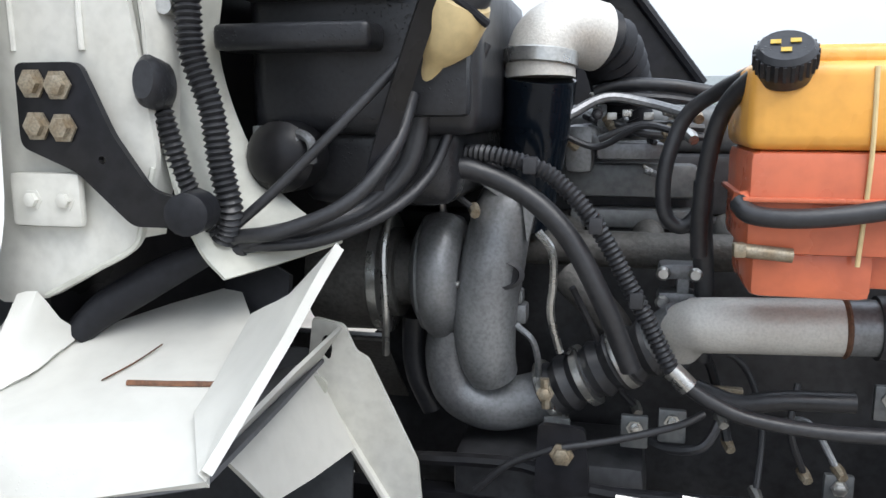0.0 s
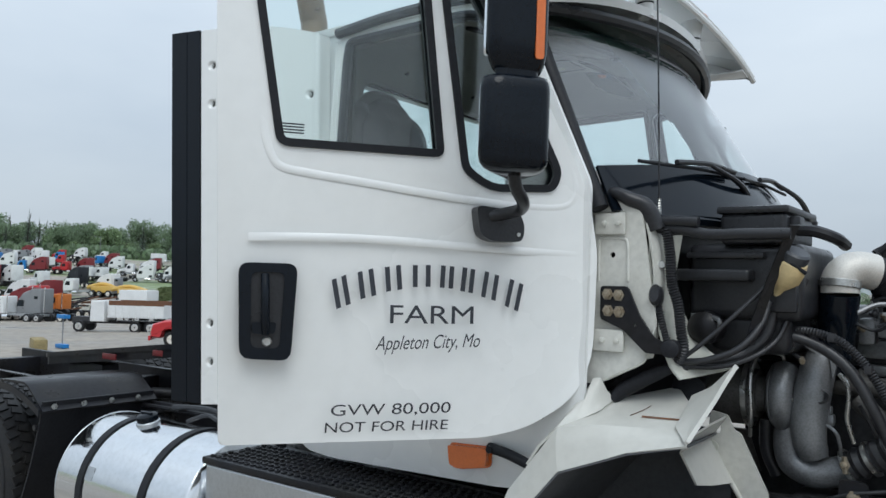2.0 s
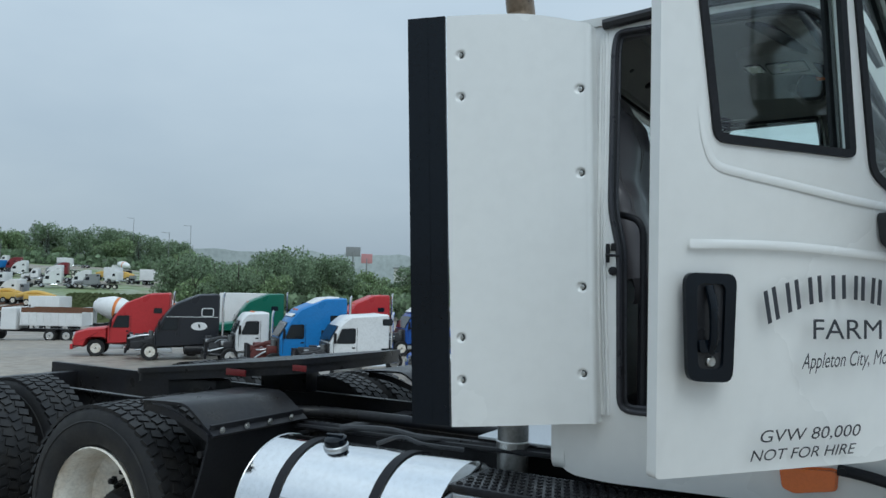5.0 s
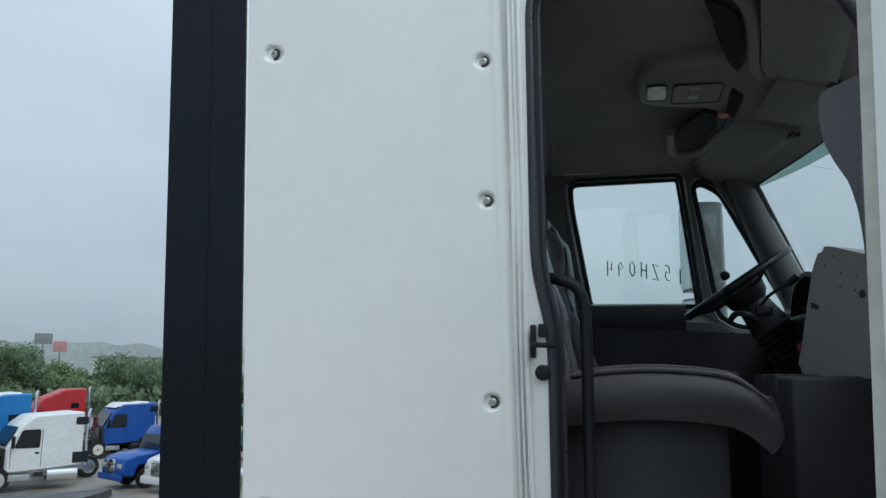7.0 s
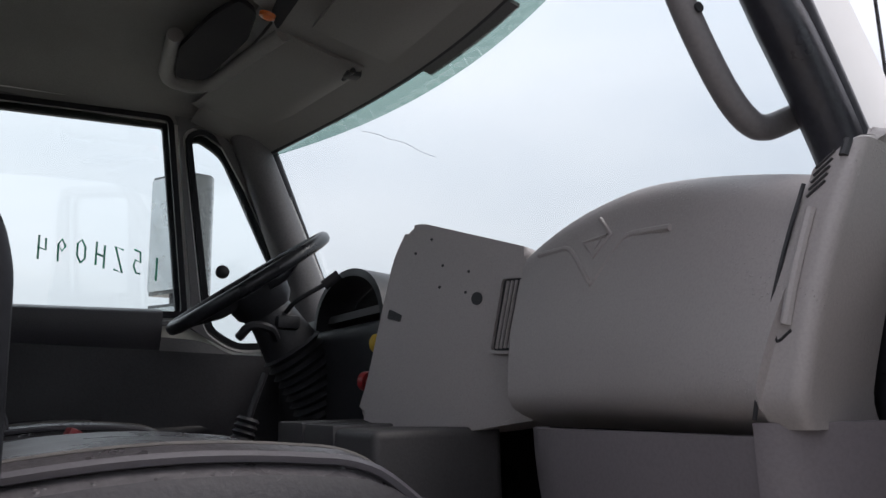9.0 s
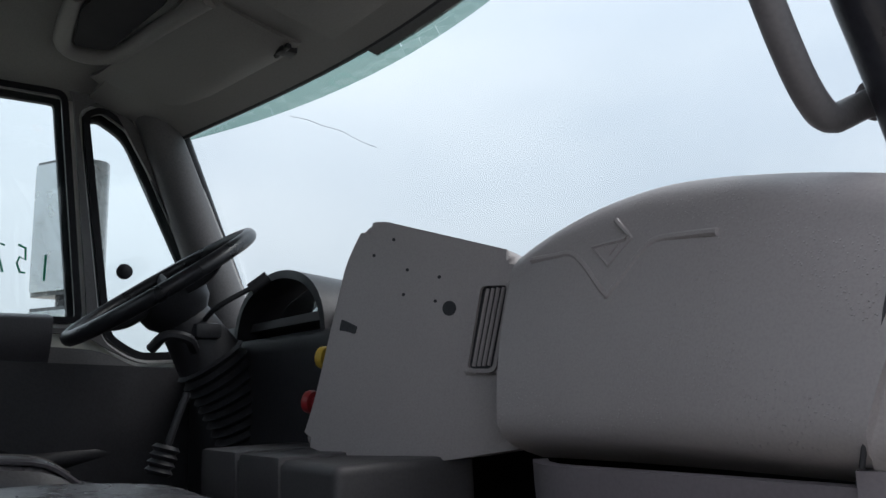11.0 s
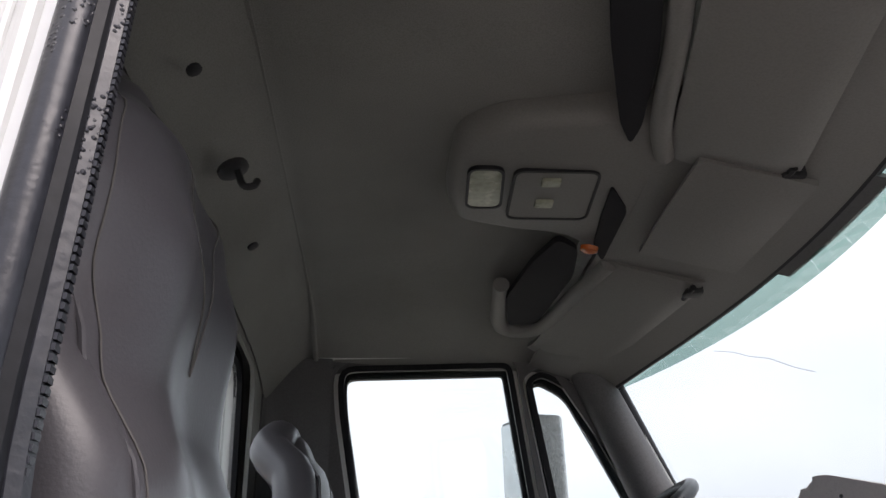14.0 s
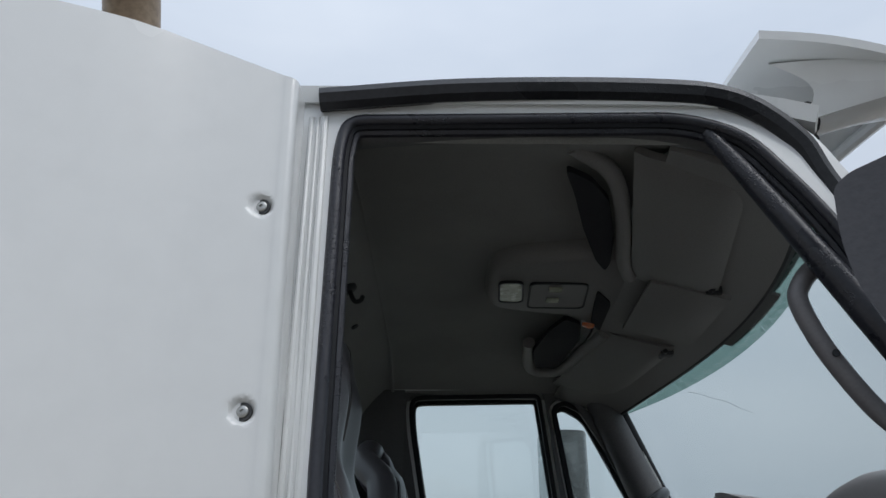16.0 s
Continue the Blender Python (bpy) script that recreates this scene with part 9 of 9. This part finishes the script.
def tree(seed, high, wide, leaf="leaf", conifer=False):
    rd = random.Random(seed)
    t = thing("conifer" if conifer else "tree", (0, 0, 0), "dark conifer at the wood's edge" if conifer else "leafy green tree at the edge of the lot", "tree", "woods")
    tk_ = [(0, 0, -0.5), (rd.uniform(-.2, .2), rd.uniform(-.2, .2), high * 0.35), (rd.uniform(-.4, .4), rd.uniform(-.4, .4), high * 0.72), (rd.uniform(-.4, .4), 0, high * 0.95)]
    geo = [tube(tk_, lambda u: 0.22 * (1 - 0.85 * u) * high / 9, 8, 4)]
    for k in range(9):
        z = high * rd.uniform(0.25, 0.75)
        a = rd.uniform(0, 6.28)
        e = Vector((math.cos(a), math.sin(a), 0.6)) * wide * 0.42
        geo.append(tube([(0, 0, z), Vector((0, 0, z)) + e * 0.5, Vector((0, 0, z + 0.2)) + e], lambda u: 0.07 * (1 - 0.8 * u), 6, 3))
    trunk = part("trunk", geo[0], "bark", t)
    for limb in geo[1:]:
        part("limb", limb, "bark", trunk)
    if conifer:
        verts, faces = [], []
        for k in range(1300):
            h = rd.random() ** 0.8
            r = (1 - h) * wide * 0.5 * rd.uniform(0.25, 1.0) * (0.75 + 0.25 * math.sin(h * 40))
            a = rd.uniform(0, 6.28)
            p = Vector((r * math.cos(a), r * math.sin(a), high * (0.10 + 0.92 * h) - 0.25 * r))
            s = 0.5 * (1.1 - h)
            q = Euler((rd.uniform(-.6, .6), rd.uniform(-.6, .6), a)).to_matrix()
            i = len(verts)
            verts += [p + q @ Vector(v) * s for v in ((-0.5, -0.2, 0), (0.6, -0.12, -0.2), (0.6, 0.12, -0.2), (-0.5, 0.2, 0))]
            faces.append((i, i + 1, i + 2, i + 3))
        part("crown", (verts, faces), "needle", t)
    else:
        part("crown", leaf_crown(rd, Vector((0, 0, high * 0.58)), (wide * 0.62, wide * 0.62, high * 0.50), 3300, 0.36), leaf, t)
    return t


kinds = [tree(1, 10.5, 7.5), tree(2, 9.0, 7.0, "leaf_pale"), tree(3, 11.5, 7.0), tree(4, 8.0, 6.5, "leaf_pale"), tree(5, 7.0, 6.5), tree(6, 11.0, 5.0, conifer=True)]
rnd = random.Random(5)
placed = 0
plan = []
for k in range(46):
    ang = 22 + 27 * k / 45 + rnd.uniform(-0.3, 0.3)
    plan.append((ang, 100 + rnd.uniform(0, 14), rnd.choice((0, 1, 2, 3, 4)), 0.50 + 0.22 * min(1, max(0, (ang - 30) / 12)) + rnd.uniform(-0.07, 0.09)))
    if k % 2:
        plan.append((ang, 122 + rnd.uniform(0, 18), rnd.choice((0, 1, 2, 3)), 0.54 + 0.22 * min(1, max(0, (ang - 30) / 12)) + rnd.uniform(-0.05, 0.10)))
for k in range(52):
    ang = 48 + 31 * k / 51 + rnd.uniform(-0.3, 0.3)
    plan.append((ang, 316 + rnd.uniform(0, 22), 5 if rnd.random() < (0.12 if ang < 62 else 0.5) else rnd.choice((0, 1, 2, 3, 4)), 1.10 + rnd.uniform(-0.28, 0.30) + 0.12 * (ang > 62)))
    plan.append((ang + 0.3, 345 + rnd.uniform(0, 20), 5 if rnd.random() < 0.35 else rnd.choice((0, 2)), 1.25 + rnd.uniform(-0.1, 0.25)))
for k in range(26):
    ang = -40 + 60 * k / 25 + rnd.uniform(-1, 1)
    plan.append((ang, 78 + rnd.uniform(0, 20), rnd.choice((0, 1, 2, 3)), 0.40 + rnd.uniform(-0.08, 0.08)))
first = set()
for ang, d, kd, sc in plan:
    x, y = 1.5 - d * math.sin(radians(ang)), -3.0 + d * math.cos(radians(ang))
    m = Matrix.Translation((x, y, ground_z(x, y))) @ Matrix.Rotation(rnd.uniform(0, 6.28), 4, "Z") @ Matrix.Scale(sc, 4)
    if kd not in first:
        first.add(kd)
        kinds[kd].matrix_world = m
    else:
        c = copy_thing(kinds[kd], m)
        c.scale = (sc, sc, sc)
# understorey along the wood's foot
rd = random.Random(8)
vs, fs = [], []
for k in range(9000):
    if k % 2:
        ang, d = rd.uniform(20, 49), rd.uniform(97, 120)
    else:
        ang, d = rd.uniform(47, 80), rd.uniform(308, 332)
    x, y = 1.5 - d * math.sin(radians(ang)), -3.0 + d * math.cos(radians(ang))
    p = Vector((x, y, ground_z(x, y) + rd.uniform(0, 3.0 if d < 150 else 4.0)))
    q = Euler((rd.uniform(0, 6.3), rd.uniform(0, 6.3), rd.uniform(0, 6.3))).to_matrix()
    s = rd.uniform(0.5, 1.1) * (1 if d < 150 else 2.2)
    i = len(vs)
    vs += [p + q @ Vector(v) * s for v in ((-0.5, -0.3, 0), (0.5, -0.3, 0.1), (0.4, 0.4, 0), (-0.4, 0.3, 0.1))]
    fs.append((i, i + 1, i + 2, i + 3))
tagged(part("undergrowth", (vs, fs), "leaf"), "dense green undergrowth at the foot of the woods", "undergrowth", kind="stuff")
# grassy bank on the hill's foot
vs, fs = [], []
for k in range(6000):
    ang, d = rd.uniform(48.5, 56), rd.uniform(112, 165)
    x, y = 1.5 - d * math.sin(radians(ang)), -3.0 + d * math.cos(radians(ang))
    p = Vector((x, y, ground_z(x, y)))
    a, hgt, wd = rd.uniform(0, 3.14), rd.uniform(0.25, 0.7), rd.uniform(0.3, 0.9)
    i = len(vs)
    vs += [p + Vector((-wd * math.cos(a), -wd * math.sin(a), -0.1)), p + Vector((wd * math.cos(a), wd * math.sin(a), -0.1)), p + Vector((wd * 0.4, 0.1, hgt)), p + Vector((-wd * 0.4, -0.1, hgt * 0.8))]
    fs.append((i, i + 1, i + 2, i + 3))
tagged(part("grass", (vs, fs), "grass"), "rough green grass on the bank", "grass", kind="stuff")

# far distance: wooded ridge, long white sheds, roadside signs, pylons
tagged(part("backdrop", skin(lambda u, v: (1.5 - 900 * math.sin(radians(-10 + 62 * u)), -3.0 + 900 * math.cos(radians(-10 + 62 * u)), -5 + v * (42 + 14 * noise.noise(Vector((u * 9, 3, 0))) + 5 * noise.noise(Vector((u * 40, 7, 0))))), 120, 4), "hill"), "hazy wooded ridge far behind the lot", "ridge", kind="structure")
sh = thing("warehouse", (-190, 330, -5), "long white warehouse beyond the trees", "building")
for k, (a0, a1, d) in enumerate(((28.5, 34.0, 420), (24.0, 28.0, 460))):
    p = [Vector((1.5 - d * math.sin(radians(a)), -3 + d * math.cos(radians(a)), 0)) for a in (a0, a1)]
    ln_ = (p[1] - p[0]).length
    m = Matrix.Translation(p[0] + Vector((0, 0, -4))) @ Matrix.Rotation(math.atan2(p[1].y - p[0].y, p[1].x - p[0].x), 4, "Z")
    part("wall", moved(block((0, 0, 0), (ln_, 30, 14.5)), m), "concrete", sh)
    for j in range(int(ln_ / 6)):
        part("wall_panel", moved(block((6 * j + 0.5, -0.3, 1), (6 * j + 5.5, -0.05, 13)), m), "concrete", sh)
    part("roof", moved(block((-0.5, -0.5, 14.5), (ln_ + 0.5, 30.5, 15.2)), m), "lot_grey", sh)
# the red board's colour is paled to carry the distance haze
for a, d, z, mt, w in ((37.2, 300, 14.5, "lot_grey", 5.5), (36.2, 300, 12.0, material("haze_paled_sign_red", (0.50, 0.24, 0.25), 0.6), 4.2)):
    x, y = 1.5 - d * math.sin(radians(a)), -3 + d * math.cos(radians(a))
    sg = thing("roadside_sign", (x, y, -3), "tall roadside sign above the trees", "sign", "roadside signs")
    part("pole", tube([(x, y, -3), (x, y, z)], 0.3, 8, 2), "lot_grey", sg)
    part("board", moved(block((-w / 2, -0.2, z - 1.8), (w / 2, 0.2, z + 1.8), 0.05), Matrix.Translation((x, y, 0)) @ Matrix.Rotation(radians(a), 4, "Z")), mt, sg)
for a, d, h in ((52.2, 330, 34), (49.9, 280, 26), (48.5, 300, 30), (60, 300, 22)):
    x, y = 1.5 - d * math.sin(radians(a)), -3 + d * math.cos(radians(a))
    lp_ = thing("mast", (x, y, ground_z(x, y)), "thin grey mast above the woods", "mast", "masts")
    part("pole", tube([(x, y, ground_z(x, y)), (x, y, h - 8)], 0.09, 6, 2), "lot_grey", lp_)
    part("arm", tube([(x, y, h - 8.2), (x - 2.0, y - 1.5, h - 8.0)], 0.07, 6, 2), "lot_grey", lp_)
